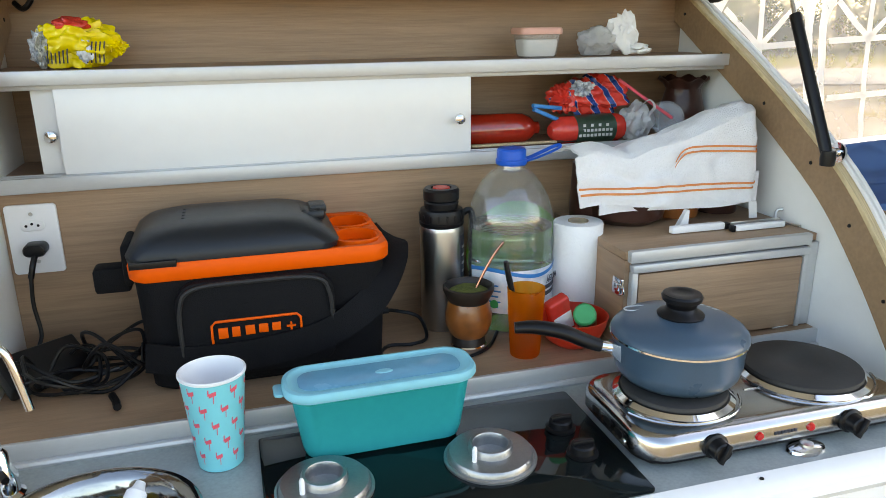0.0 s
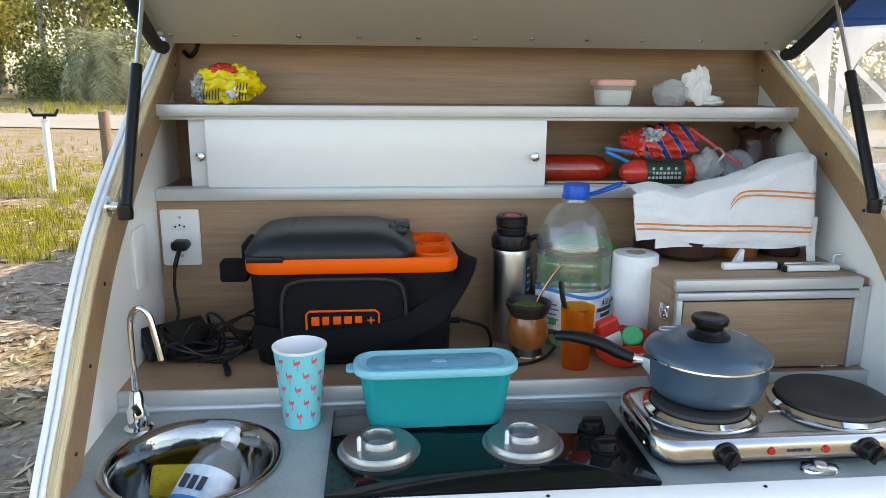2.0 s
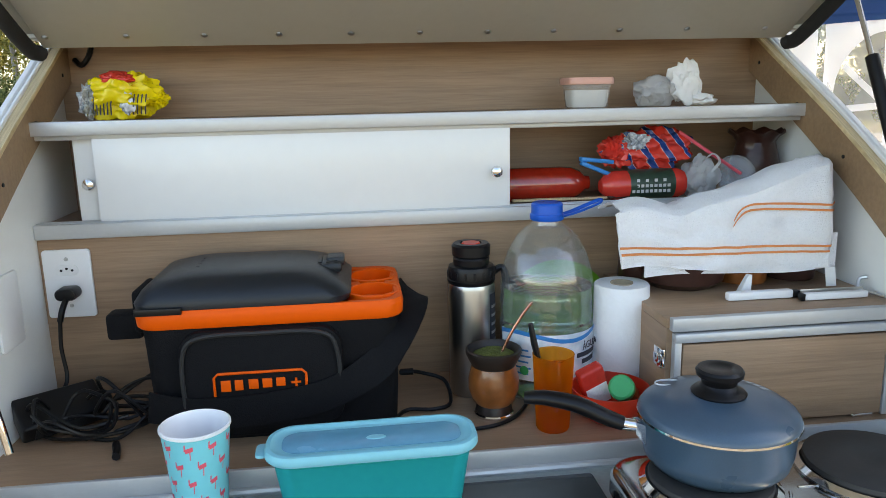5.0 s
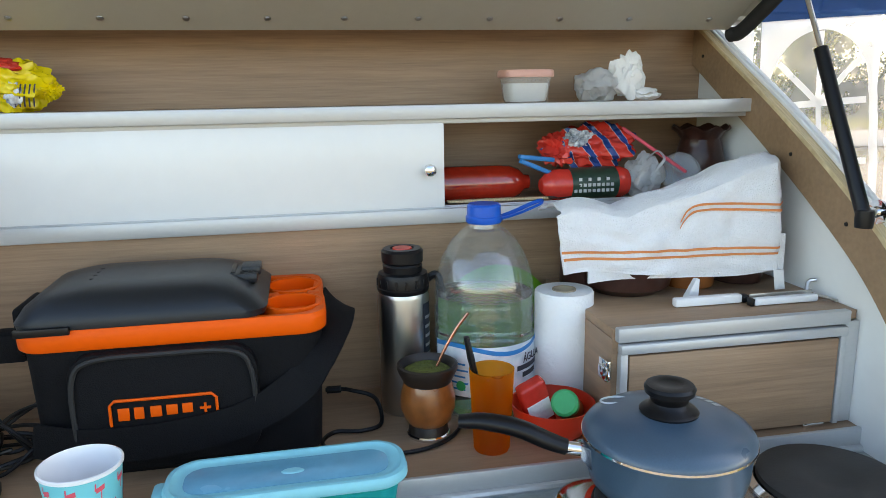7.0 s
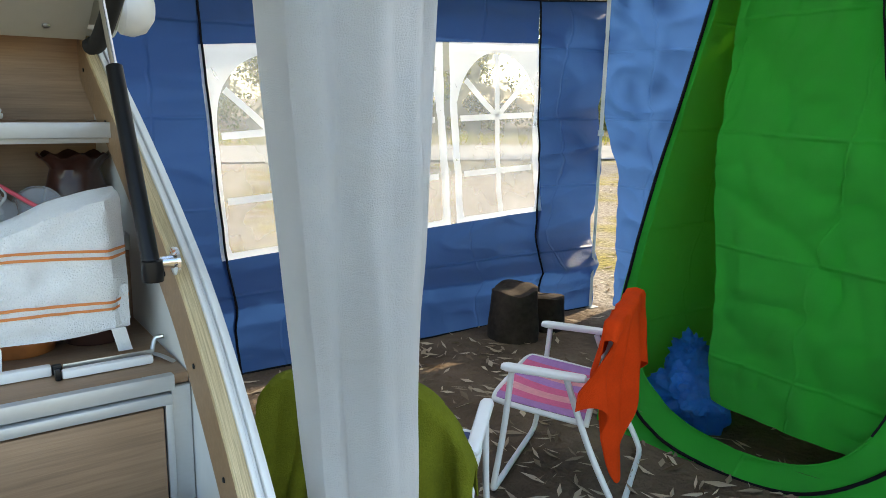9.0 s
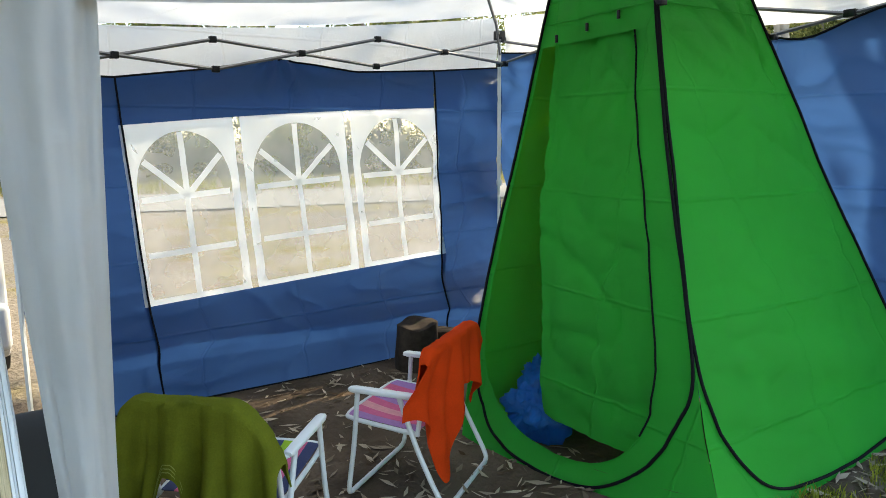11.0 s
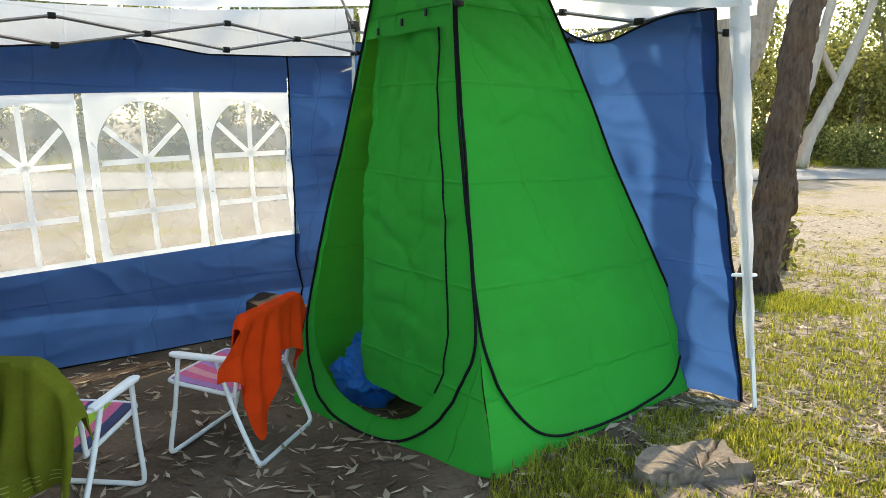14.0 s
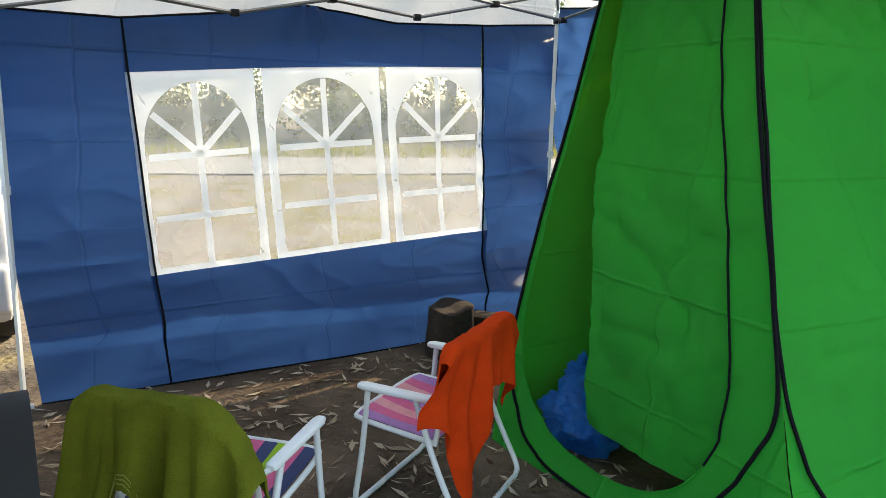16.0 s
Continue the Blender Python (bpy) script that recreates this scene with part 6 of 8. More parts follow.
def hot_plate():
    h = thing("hot_plate", "two-plate steel electric cooker standing on the counter", "hot plate", (0.393, 1.08, 0.7))
    m_ = Matrix.Translation((0.393, 1.080, 0))
    def ring(w, d_, z, r):
        return [m_ @ Vector((x, y, z)) for x, y in rrect(w, d_, r, 8)]
    part("body", loft([ring(0.440, 0.200, 0.712, 0.045), ring(0.448, 0.208, 0.716, 0.048), ring(0.446, 0.206, 0.738, 0.048), ring(0.438, 0.198, 0.7455, 0.046), ring(0.424, 0.184, 0.749, 0.040), ring(0.40, 0.162, 0.7495, 0.034)]), M_COOKER, h, "polished steel body")
    part("base_skirt", loft([ring(0.436, 0.196, 0.708, 0.043), ring(0.436, 0.196, 0.7118, 0.043)]), M_BLACK, h, "black underside")
    for x in (-0.19, 0.19):
        for y in (-0.07, 0.07):
            part("foot", lathe([(0, 0.7005), (0.012, 0.7005), (0.011, 0.708), (0, 0.708)], (0.393 + x, 1.08 + y, 0), 16), M_RUBBER, h)
    for cx, r_ in ((0.279, 0.076), (0.505, 0.087)):
        pl = part("plate", lathe([(r_ - 0.002, 0.757), (r_, 0.760), (r_ - 0.001, 0.7655), (r_ - 0.006, 0.7675), (0.03, 0.7665), (0.028, 0.7655), (0, 0.7655)], (cx, 1.085, 0), 64), M_IRON, h, "black cast iron hot plate")
        part("plate_ring", lathe([(r_ + 0.010, 0.7492), (r_ + 0.011, 0.7535), (r_ + 0.003, 0.7585), (r_ - 0.004, 0.756)], (cx, 1.085, 0), 64), M_CHROME, pl, "bright steel ring")
        part("pressed_groove", tube([(cx + (r_ + 0.020) * math.cos(radians(a)), max(0.992, 1.085 + (r_ + 0.012) * math.sin(radians(a))), 0.7497) for a in range(200, 341, 5)], 0.0022, 6), M_COOKER, h)
    fy = 1.080 - 0.1035
    for x in (0.275, 0.498):
        kn = part("knob", lathe([(0, 0), (0.018, 0.0), (0.018, 0.004), (0.0145, 0.006), (0.0135, 0.020), (0.0115, 0.022), (0, 0.022)], (x, fy, 0.7285), 28, pose(0, 0, 0, 90)), M_BLACK, h, "black control knob")
        part("pointer", box(-0.0025, 0.0025, -0.005, 0.005, -0.0145, 0.0145, 0.001, 2, pose(x, fy - 0.0225, 0.7285, 0, 25, 0)), M_BLACK, kn)
    for x in (0.346, 0.431):
        part("pilot_light", lathe([(0, 0), (0.0065, 0), (0.0055, 0.003), (0, 0.004)], (x, fy, 0.7295), 16, pose(0, 0, 0, 90)), M_REDLAMP, h, "red pilot light")
    for k in range(7):
        x = 0.371 + 0.0055 * k
        part("mark_bar", box(x, x + 0.0038, fy - 0.0012, fy + 0.001, 0.727, 0.7315, 0), M_INK, h)
    for k in range(3):
        part("side_slot", slab([(y + 1.045 + 0.033 * k, z + 0.727) for y, z in rrect(0.022, 0.010, 0.0045)], "x", 0.1685, 0.1705), M_BLACK, h)
    part("side_bolt", lathe([(0, 0), (0.005, 0), (0.004, 0.003), (0, 0.0035)], (0.1705, 1.03, 0.722), 12, pose(0, 0, 0, 0, -90)), M_CHROME, h)
    part("pressed_rib", box(0.385, 0.412, 1.062, 1.066, 0.7493, 0.7512, 0.0008), M_COOKER, h)
    part("power_lead", tube(catmull([(0.60, 1.17, 0.725), (0.625, 1.185, 0.72), (0.648, 1.17, 0.706), (0.66, 1.11, 0.7045), (0.655, 1.03, 0.7045), (0.668, 0.975, 0.7045)], 6), 0.0038, 8), M_BLACK, h, "black power lead")


hot_plate()


def pot():
    x, y, z = 0.296, 1.108, 0.7678
    p = thing("saucepan", "grey-blue saucepan with a lid and a black handle", "saucepan", (x, y, z))
    part("pan", lathe([(0, 0), (0.070, 0), (0.080, 0.003), (0.089, 0.013), (0.0935, 0.030), (0.0955, 0.062), (0.0975, 0.066), (0.094, 0.066), (0.093, 0.06), (0, 0.05)], (x, y, z), 72), M_POT, p)
    part("rim", lathe([(0.0970, 0.0645), (0.1000, 0.067), (0.0995, 0.0695), (0.094, 0.0695)], (x, y, z), 72), M_CHROME, p, "bright metal rim")
    ld = part("lid", lathe([(0.0990, 0.0692), (0.0985, 0.0725), (0.094, 0.079), (0.082, 0.087), (0.062, 0.0925), (0.040, 0.0955), (0.0, 0.097)], (x, y, z), 72), M_POT, p, "grey-blue domed lid")
    part("lid_knob", lathe([(0.033, 0.0945), (0.034, 0.098), (0.031, 0.101), (0.024, 0.104), (0.021, 0.109), (0.023, 0.115), (0.0285, 0.120), (0.0295, 0.126), (0.027, 0.1295), (0.016, 0.1305), (0.014, 0.1295), (0, 0.1295)], (x, y, z), 44), M_BLACK, ld, "black lid knob")
    def lid_z(rr):
        return z + 0.0972 - 0.0050 * (rr / 0.05) ** 2 * 0.72 - (0.010 * max(0, (rr - 0.072) / 0.02) ** 2)
    for k in range(6):
        a0 = 62 - 9.5 * k
        part("lid_print", sheet(lambda u, v: (x + (0.066 + 0.011 * v) * math.cos(radians(a0 - 6.5 * u)), y + (0.066 + 0.011 * v) * math.sin(radians(a0 - 6.5 * u)), lid_z(0.066 + 0.011 * v) + 0.0009), 4, 2), M_PRINT, ld, "pale printed mark")
    part("lid_print", tube([(x - 0.045 + 0.017 * math.cos(radians(a)), y + 0.052 + 0.009 * math.sin(radians(a)), lid_z(0.068) + 0.001) for a in range(0, 360, 15)], 0.0012, 5, True), M_PRINT, ld)
    part("handle_bracket", loft([[(x - 0.094 + dx, y + 0.012 + dy, z + 0.046 + dz) for dx, dy, dz in ((0, -0.014, -0.014), (0, 0.014, -0.014), (0, 0.014, 0.012), (0, -0.014, 0.012))], [(x - 0.104 + dx, y + 0.015 + dy, z + 0.052 + dz) for dx, dy, dz in ((0, -0.008, -0.008), (0, 0.008, -0.008), (0, 0.008, 0.008), (0, -0.008, 0.008))]]), M_CHROME, p, "bright riveted bracket")
    H = catmull([(x - 0.098, y + 0.013, z + 0.052), (x - 0.118, y + 0.018, z + 0.055), (x - 0.140, y + 0.024, z + 0.063), (x - 0.172, y + 0.034, z + 0.077), (x - 0.210, y + 0.046, z + 0.084), (x - 0.238, y + 0.055, z + 0.083)], 5)
    n = len(H)
    part("ferrule", tube(H[:6], 0.008, 12), M_CHROME, p, "bright ferrule")
    part("handle", tube(H[5:], 0.01, 14, False, 0.8, [0.0115 + 0.003 * math.sin(math.pi * k / (n - 5)) - 0.002 * k / (n - 5) for k in range(n - 5)]), M_BLACK, p, "black curved handle")


pot()

# ---- on the drawer unit ----
def towel():
    t = thing("tea_towel", "white terry towel with orange stripes draped over jars", "towel", (0.46, 1.42, 0.943))
    def zt(u):
        return 1.058 + 0.062 * (max(0, (u - 0.30)) / 0.7) ** 0.8 + 0.008 * math.sin(u * 9) - 0.012 * math.exp(-((u - 0.26) / 0.1) ** 2)
    def f(u, v, off=0.0):
        x = lerp(0.270, 0.650, u) + (0.018 * (1 - u) * min(1, v * 2))
        zb = 0.958 - 0.012 * u + 0.003 * math.sin(u * 13)
        top = zt(u) - 0.01
        if v < 0.55:
            k = v / 0.55
            z = lerp(zb, top, k)
            y = 1.388 + 0.012 * k * k + 0.006 * math.sin(u * 11 + k * 2) * (1 - k) + 0.007 * noise.noise(Vector((u * 6, k * 4, 0))) + 0.004 * noise.noise(Vector((u * 17, k * 9, 2)))
            x -= 0.018 * (1 - u) * k * 1.6
        else:
            k = (v - 0.55) / 0.45
            z = top + 0.010 * math.sin(min(1, k * 2.2) * math.pi * 0.5) - 0.035 * max(0, k - 0.4) ** 1.3 + 0.006 * noise.noise(Vector((u * 7, k * 5, 3)))
            y = 1.402 + 0.115 * k
            x -= 0.018 * (1 - u)
        if u > 0.93:
            y += (u - 0.93) * 0.5
        return (x, y - off, z + off * 0.4)
    part("cloth", sheet(f, 60, 50, 0.004), M_TOWELW, t)
    part("under_layer", sheet(lambda u, v: (lerp(0.312, 0.645, u), 1.396 + 0.003 * math.sin(u * 14), lerp(0.940 + 0.003 * math.sin(u * 7), 1.0, v)), 40, 8, 0.004), M_TOWELW, t)
    def level(u, z):
        zb = 0.958 - 0.012 * u + 0.003 * math.sin(u * 13)
        return 0.55 * max(0.0, min(0.98, (z - zb) / (zt(u) - 0.01 - zb)))
    for z0 in (0.978, 0.988):
        part("stripe", sheet(lambda u, v: f(u, level(u, z0 - 0.010 * u + 0.0038 * v), 0.0035), 60, 1), M_STRIPE, t, "woven orange stripe")
    for z0 in (1.046, 1.055):
        part("stripe", sheet(lambda u, v: f(lerp(0.50, 1.0, u), level(lerp(0.50, 1.0, u), z0 - 0.010 * u - 0.03 * math.exp(-u * 14) + 0.0036 * v), 0.0035), 40, 1), M_STRIPE, t, "woven orange stripe")
    part("care_label", sheet(lambda u, v: (0.618 + 0.018 * u + 0.008 * v, 1.386 + 0.004 * v, 0.945 - 0.034 * v), 3, 6, 0.0008), M_PAPER, t, "small white care label")


towel()
TOP = 0.9075
tr = thing("glass_dish", "dark brown glass dish under the towel", "dish", (0.41, 1.47, TOP))
part("dish", lathe([(0, 0.001), (0.055, 0), (0.072, 0.012), (0.078, 0.045), (0.0785, 0.048), (0.075, 0.046), (0.068, 0.014), (0, 0.008)], (0.405, 1.47, TOP), 40), M_BROWNJAR, tr)
for x, y, h, r, lab in ((0.52, 1.475, 0.15, 0.042, "brown glass jar under the towel"), (0.615, 1.48, 0.155, 0.04, "dark brown jar under the towel")):
    solid("storage_jar", lathe([(0, 0), (r, 0.0), (r * 1.04, 0.006), (r * 1.04, h * 0.8), (r * 0.85, h * 0.92), (r * 0.85, h), (0, h)], (x, y, TOP), 32), M_BROWNJAR if x > 0.6 else M_GOURD, lab, "jar")
solid("salt_pot", lathe([(0, 0), (0.038, 0.0), (0.04, 0.01), (0.036, 0.11), (0, 0.115)], (0.345, 1.50, TOP), 28), M_BROWNJAR, "dark jar standing under the towel", "jar")
kn = thing("table_knife", "white-handled knife lying on the drawer unit", "knife", (0.485, 1.372, TOP))
part("handle", box(0.430, 0.540, 1.352, 1.366, TOP + 0.0005, TOP + 0.014, 0.003, 2, Matrix.Translation((0, -0.008, 0))), M_WHITEP, kn)
part("bolster", box(0.5405, 0.552, 1.345, 1.358, TOP + 0.0005, TOP + 0.012, 0.002), M_BLACK, kn)
part("blade", box(0.5525, 0.66, 1.3465, 1.3475, TOP + 0.001, TOP + 0.013, 0.0002), M_STEEL, kn)
k2 = thing("table_knife", "white-handled knife with a black collar on the drawer unit", "knife", (0.59, 1.35, TOP))
part("handle", box(0.548, 0.655, 1.324, 1.336, TOP + 0.0005, TOP + 0.012, 0.003), M_WHITEP, k2)
part("collar", box(0.541, 0.5475, 1.324, 1.336, TOP + 0.0005, TOP + 0.012, 0.001), M_BLACK, k2)
sp = thing("tin_opener", "small steel tin opener on the drawer unit", "opener", (0.66, 1.38, TOP))
part("opener", join(tube(catmull([(0.655, 1.372, TOP + 0.003), (0.668, 1.342, TOP + 0.004), (0.676, 1.312, TOP + 0.004)], 5), 0.004, 8, False, 0.5), tube(catmull([(0.662, 1.362, TOP + 0.004), (0.668, 1.367, TOP + 0.02), (0.678, 1.362, TOP + 0.024)], 5), 0.003, 8)), M_STEEL, sp)
tg = thing("paper_scrap", "folded white paper scrap under the towel", "paper", (0.47, 1.40, TOP))
part("scrap", loft([[(0.470, 1.385, TOP), (0.490, 1.385, TOP), (0.488, 1.40, TOP), (0.472, 1.40, TOP)], [(0.486, 1.388, TOP + 0.03), (0.492, 1.387, TOP + 0.03), (0.492, 1.397, TOP + 0.03), (0.487, 1.398, TOP + 0.03)]]), M_PAPER, tg)

# ---- on the upper shelf ----
SH = 1.2065
cb = thing("yellow_packet", "crumpled yellow snack packet on the upper shelf", "packet", (-0.54, 1.66, SH))
part("packet", lump((-0.548, 1.66, SH + 0.040), (0.066, 0.043, 0.043), 3, 0.20, 5, 2.1, SH + 0.001), M_YELLOW, cb, "yellow foil")
part("end_fold", lump((-0.603, 1.650, SH + 0.032), (0.016, 0.026, 0.031), 5, 0.35, 4, 2.4, SH + 0.001), M_FOILGREY, cb, "torn silver and blue end")
part("end_fold", lump((-0.487, 1.652, SH + 0.034), (0.017, 0.024, 0.014), 6, 0.35, 4, 2.4), M_YELLOW, cb, "twisted foil tip")
part("red_print", lump((-0.552, 1.654, SH + 0.070), (0.034, 0.030, 0.014), 7, 0.15, 4), M_REDFOIL, cb, "red printed oval")
part("print_patch", lump((-0.533, 1.6255, SH + 0.030), (0.013, 0.008, 0.020), 9, 0.25, 3), M_FOILGREY, cb, "blue-grey printed picture")
for k in range(11):
    x = -0.592 + 0.0062 * k + (0.024 if k > 5 else 0)
    part("print_bar", tube([(x, 1.6225 + 0.9 * abs(x + 0.548) ** 1.5, SH + 0.010), (x + 0.002, 1.6185 + 0.9 * abs(x + 0.548) ** 1.5, SH + 0.028), (x + 0.005, 1.6215 + 0.9 * abs(x + 0.548) ** 1.5, SH + 0.044)], 0.0012, 5), M_INK, cb)
ptb = thing("small_tub", "clear tub of white powder with a pink lid", "tub", (0.287, 1.647, SH))
def tubring(w, z):
    return [(0.287 + x, 1.647 + y, z) for x, y in rrect(w, w * 0.8, 0.012, 4)]
part("tub", loft([tubring(0.066, SH + 0.0005), tubring(0.070, SH + 0.004), tubring(0.080, SH + 0.044)]), M_CLEARFILM, ptb, "clear plastic")
part("powder", loft([tubring(0.062, SH + 0.003), tubring(0.0665, SH + 0.006), tubring(0.0715, SH + 0.024), tubring(0.072, SH + 0.034)]), M_PAPER, ptb, "white powder")
part("lid", loft([tubring(0.087, SH + 0.0445), tubring(0.088, SH + 0.046), tubring(0.088, SH + 0.054), tubring(0.084, SH + 0.057), tubring(0.07, SH + 0.0565)]), M_PINKTUB, ptb, "pale pink lid")
wb = thing("plastic_bag", "crumpled white plastic bag on the upper shelf", "bag", (0.47, 1.66, SH))
part("bag", lump((0.425, 1.66, SH + 0.026), (0.040, 0.035, 0.034), 11, 0.22, 4, 1.4, SH + 0.001), M_BAGW, wb)
part("twisted_top", lump((0.482, 1.655, SH + 0.042), (0.032, 0.028, 0.044), 13, 0.3, 4, 1.3, SH + 0.001), M_PAPER, wb, "crumpled white tissue")
part("loose_corner", lump((0.515, 1.65, SH + 0.012), (0.026, 0.025, 0.013), 15, 0.3, 3, 1.6, SH + 0.0005), M_PAPER, wb)

# ---- in the open cabinet ----
CF = 1.0345
rb = thing("sauce_bottle", "red sauce bottle lying in the cabinet", "bottle", (0.19, 1.645, CF))
part("bottle", lathe([(0, -0.10), (0.030, -0.10), (0.0325, -0.095), (0.0325, 0.040), (0.031, 0.062), (0.026, 0.078), (0.015, 0.088), (0.013, 0.098), (0, 0.098)], (0.195, 1.645, CF + 0.0327), 32, pose(0, 0, 0, 0, 90)), M_SAUCE, rb)
rp = thing("snack_packet", "red and blue striped snack packet in the cabinet", "packet", (0.40, 1.64, CF))
part("packet", lump((0.412, 1.645, CF + 0.094), (0.086, 0.042, 0.041), 21, 0.22, 5, 2.2), M_STRIPEFOIL, rp)
part("crumpled_end", lump((0.345, 1.635, CF + 0.092), (0.032, 0.030, 0.030), 23, 0.40, 4, 2.6), M_REDFOIL, rp, "crumpled foil end")
part("torn_edge", lump((0.372, 1.612, CF + 0.110), (0.024, 0.010, 0.016), 25, 0.45, 4, 2.6), M_FOILGREY, rp, "torn silver lining")
r2 = thing("biscuit_roll", "red foil roll packet with a green label in the cabinet", "packet", (0.39, 1.62, CF))
rm = pose(0, 0, 0, 0, 90, 4)
part("roll", lathe([(0, -0.085), (0.012, -0.084), (0.022, -0.074), (0.0275, -0.060), (0.0285, 0.068), (0.024, 0.080), (0, 0.085)], (0.390, 1.617, CF + 0.029), 28, rm), M_REDFOIL, r2)
part("label", lathe([(0.0289, -0.035), (0.0289, 0.055)], (0.390, 1.617, CF + 0.029), 28, rm), M_DKGREEN, r2, "dark green printed label")
for k in range(9):
    for q in range(2 + k % 2):
        part("print_bar", box(0.360 + 0.0085 * k, 0.3655 + 0.0085 * k, 1.5868, 1.588, CF + 0.017 + 0.010 * q, CF + 0.0225 + 0.010 * q, 0), M_ALU, r2)
pg = thing("clothes_peg", "blue plastic clothes peg clipped on a packet", "peg", (0.30, 1.62, CF + 0.05))
for dz in (0.0, 0.016):
    part("jaw", box(-0.036, 0.036, -0.005, 0.005, -0.004, 0.004, 0.002, 2, pose(0.296, 1.606, CF + 0.062 + dz, 0, 22 - 900 * dz, 15)), M_LABELB, pg)
cbg = thing("plastic_bag", "clear crumpled plastic bag in the cabinet", "bag", (0.505, 1.62, CF))
part("bag", lump((0.505, 1.625, CF + 0.035), (0.036, 0.032, 0.044), 31, 0.25, 4, 1.5, CF + 0.001), M_BAGW, cbg)
part("handle_loop", tube(catmull([(0.500, 1.60, CF + 0.07), (0.515, 1.59, CF + 0.085), (0.53, 1.592, CF + 0.07), (0.518, 1.60, CF + 0.05)], 6), 0.004, 6, False, 0.4), M_BAGW, cbg)
stw = thing("drinking_straw", "pink drinking straw leaning in the cabinet", "straw", (0.52, 1.61, CF))
part("straw", tube([(0.465, 1.63, CF + 0.125), (0.575, 1.595, CF + 0.045)], 0.0032, 8), M_PINK, stw)
lidd = thing("clear_lid", "clear round plastic lid leaning on a jar", "lid", (0.565, 1.61, CF))
part("lid", lathe([(0, 0.0), (0.034, 0.0), (0.036, 0.004), (0.037, 0.004), (0.036, 0.0)], (0.572, 1.612, CF + 0.042), 32, pose(0, 0, 0, 64, -40, 0)), M_CLEARFILM, lidd)
jr = thing("brown_jar", "brown ceramic jar with a flared fluted rim", "jar", (0.632, 1.65, CF))
bm = lathe([(0, 0), (0.040, 0.0), (0.047, 0.02), (0.048, 0.055), (0.040, 0.085), (0.036, 0.10), (0.043, 0.114), (0.053, 0.121), (0.051, 0.123), (0.036, 0.108), (0.03, 0.09), (0, 0.085)], (0.632, 1.65, CF), 40)
for v in bm.verts:
    if v.co.z > CF + 0.11:
        v.co.z += 0.004 * math.cos(8 * math.atan2(v.co.y - 1.65, v.co.x - 0.632))
part("jar", bm, M_BROWNJAR, jr)
wsp = thing("wooden_spoon", "flat wooden spoon at the cabinet front", "spoon", (0.23, 1.60, CF))
part("spoon", box(0.135, 0.315, 1.594, 1.606, CF + 0.007, CF + 0.0115, 0.001), M_PLY, wsp)
part("handle_end", box(0.3155, 0.36, 1.594, 1.606, CF + 0.007, CF + 0.0115, 0.001), M_BROWNJAR, wsp)

# ---- in the sink ----
sg = thing("sponge", "yellow kitchen sponge leaning in the sink", "sponge", (-0.55, 1.10, 0.60))
part("sponge", box(-0.040, 0.040, -0.012, 0.012, -0.026, 0.026, 0.006, 3, pose(-0.553, 1.100, 0.645, -42, 4, 4)), M_SPONGE, sg)
db = thing("detergent_bottle", "clear detergent bottle with a pale label lying in the sink", "bottle", (-0.5, 1.04, 0.60))
dm = pose(-0.500, 1.040, 0.664, 0, 0, 0) @ Matrix.Scale(1.22, 4) @ Euler((radians(-62), 0, radians(-22)), "XYZ").to_matrix().to_4x4()
bt = part("bottle", lathe([(0, -0.095), (0.028, -0.094), (0.031, -0.088), (0.031, 0.03), (0.027, 0.052), (0.014, 0.066), (0.011, 0.07)], (0, 0, 0), 36, dm, 1.1, 0.75), M_CLEARP, db, "clear plastic")
part("liquid", lathe([(0, -0.092), (0.027, -0.091), (0.0295, -0.086), (0.0295, -0.02), (0, -0.018)], (0, 0, 0), 36, dm, 1.1, 0.75), mat("lilac_liquid", (0.22, 0.22, 0.42), 0.1, var=0.1, coat=0.6), bt, "lilac detergent")
part("label", lathe([(0.0318, -0.045), (0.0318, 0.022)], (0, 0, 0), 36, dm, 1.1, 0.75), M_LABEL, bt, "pale printed label")
part("label_band", lathe([(0.0322, -0.04), (0.0322, -0.02)], (0, 0, 0), 36, dm, 1.1, 0.75), M_LABELB, bt)
for k in range(3):
    part("print_bar", box(-0.018 + 0.012 * k, -0.010 + 0.012 * k, -0.0252, -0.0245, -0.012, 0.006, 0, 1, dm), M_INK, bt)
part("cap", lathe([(0.0105, 0.066), (0.0112, 0.069), (0.0108, 0.080), (0.007, 0.084), (0.005, 0.092), (0, 0.092)], (0, 0, 0), 24, dm), M_WHITEP, db, "white flip cap")


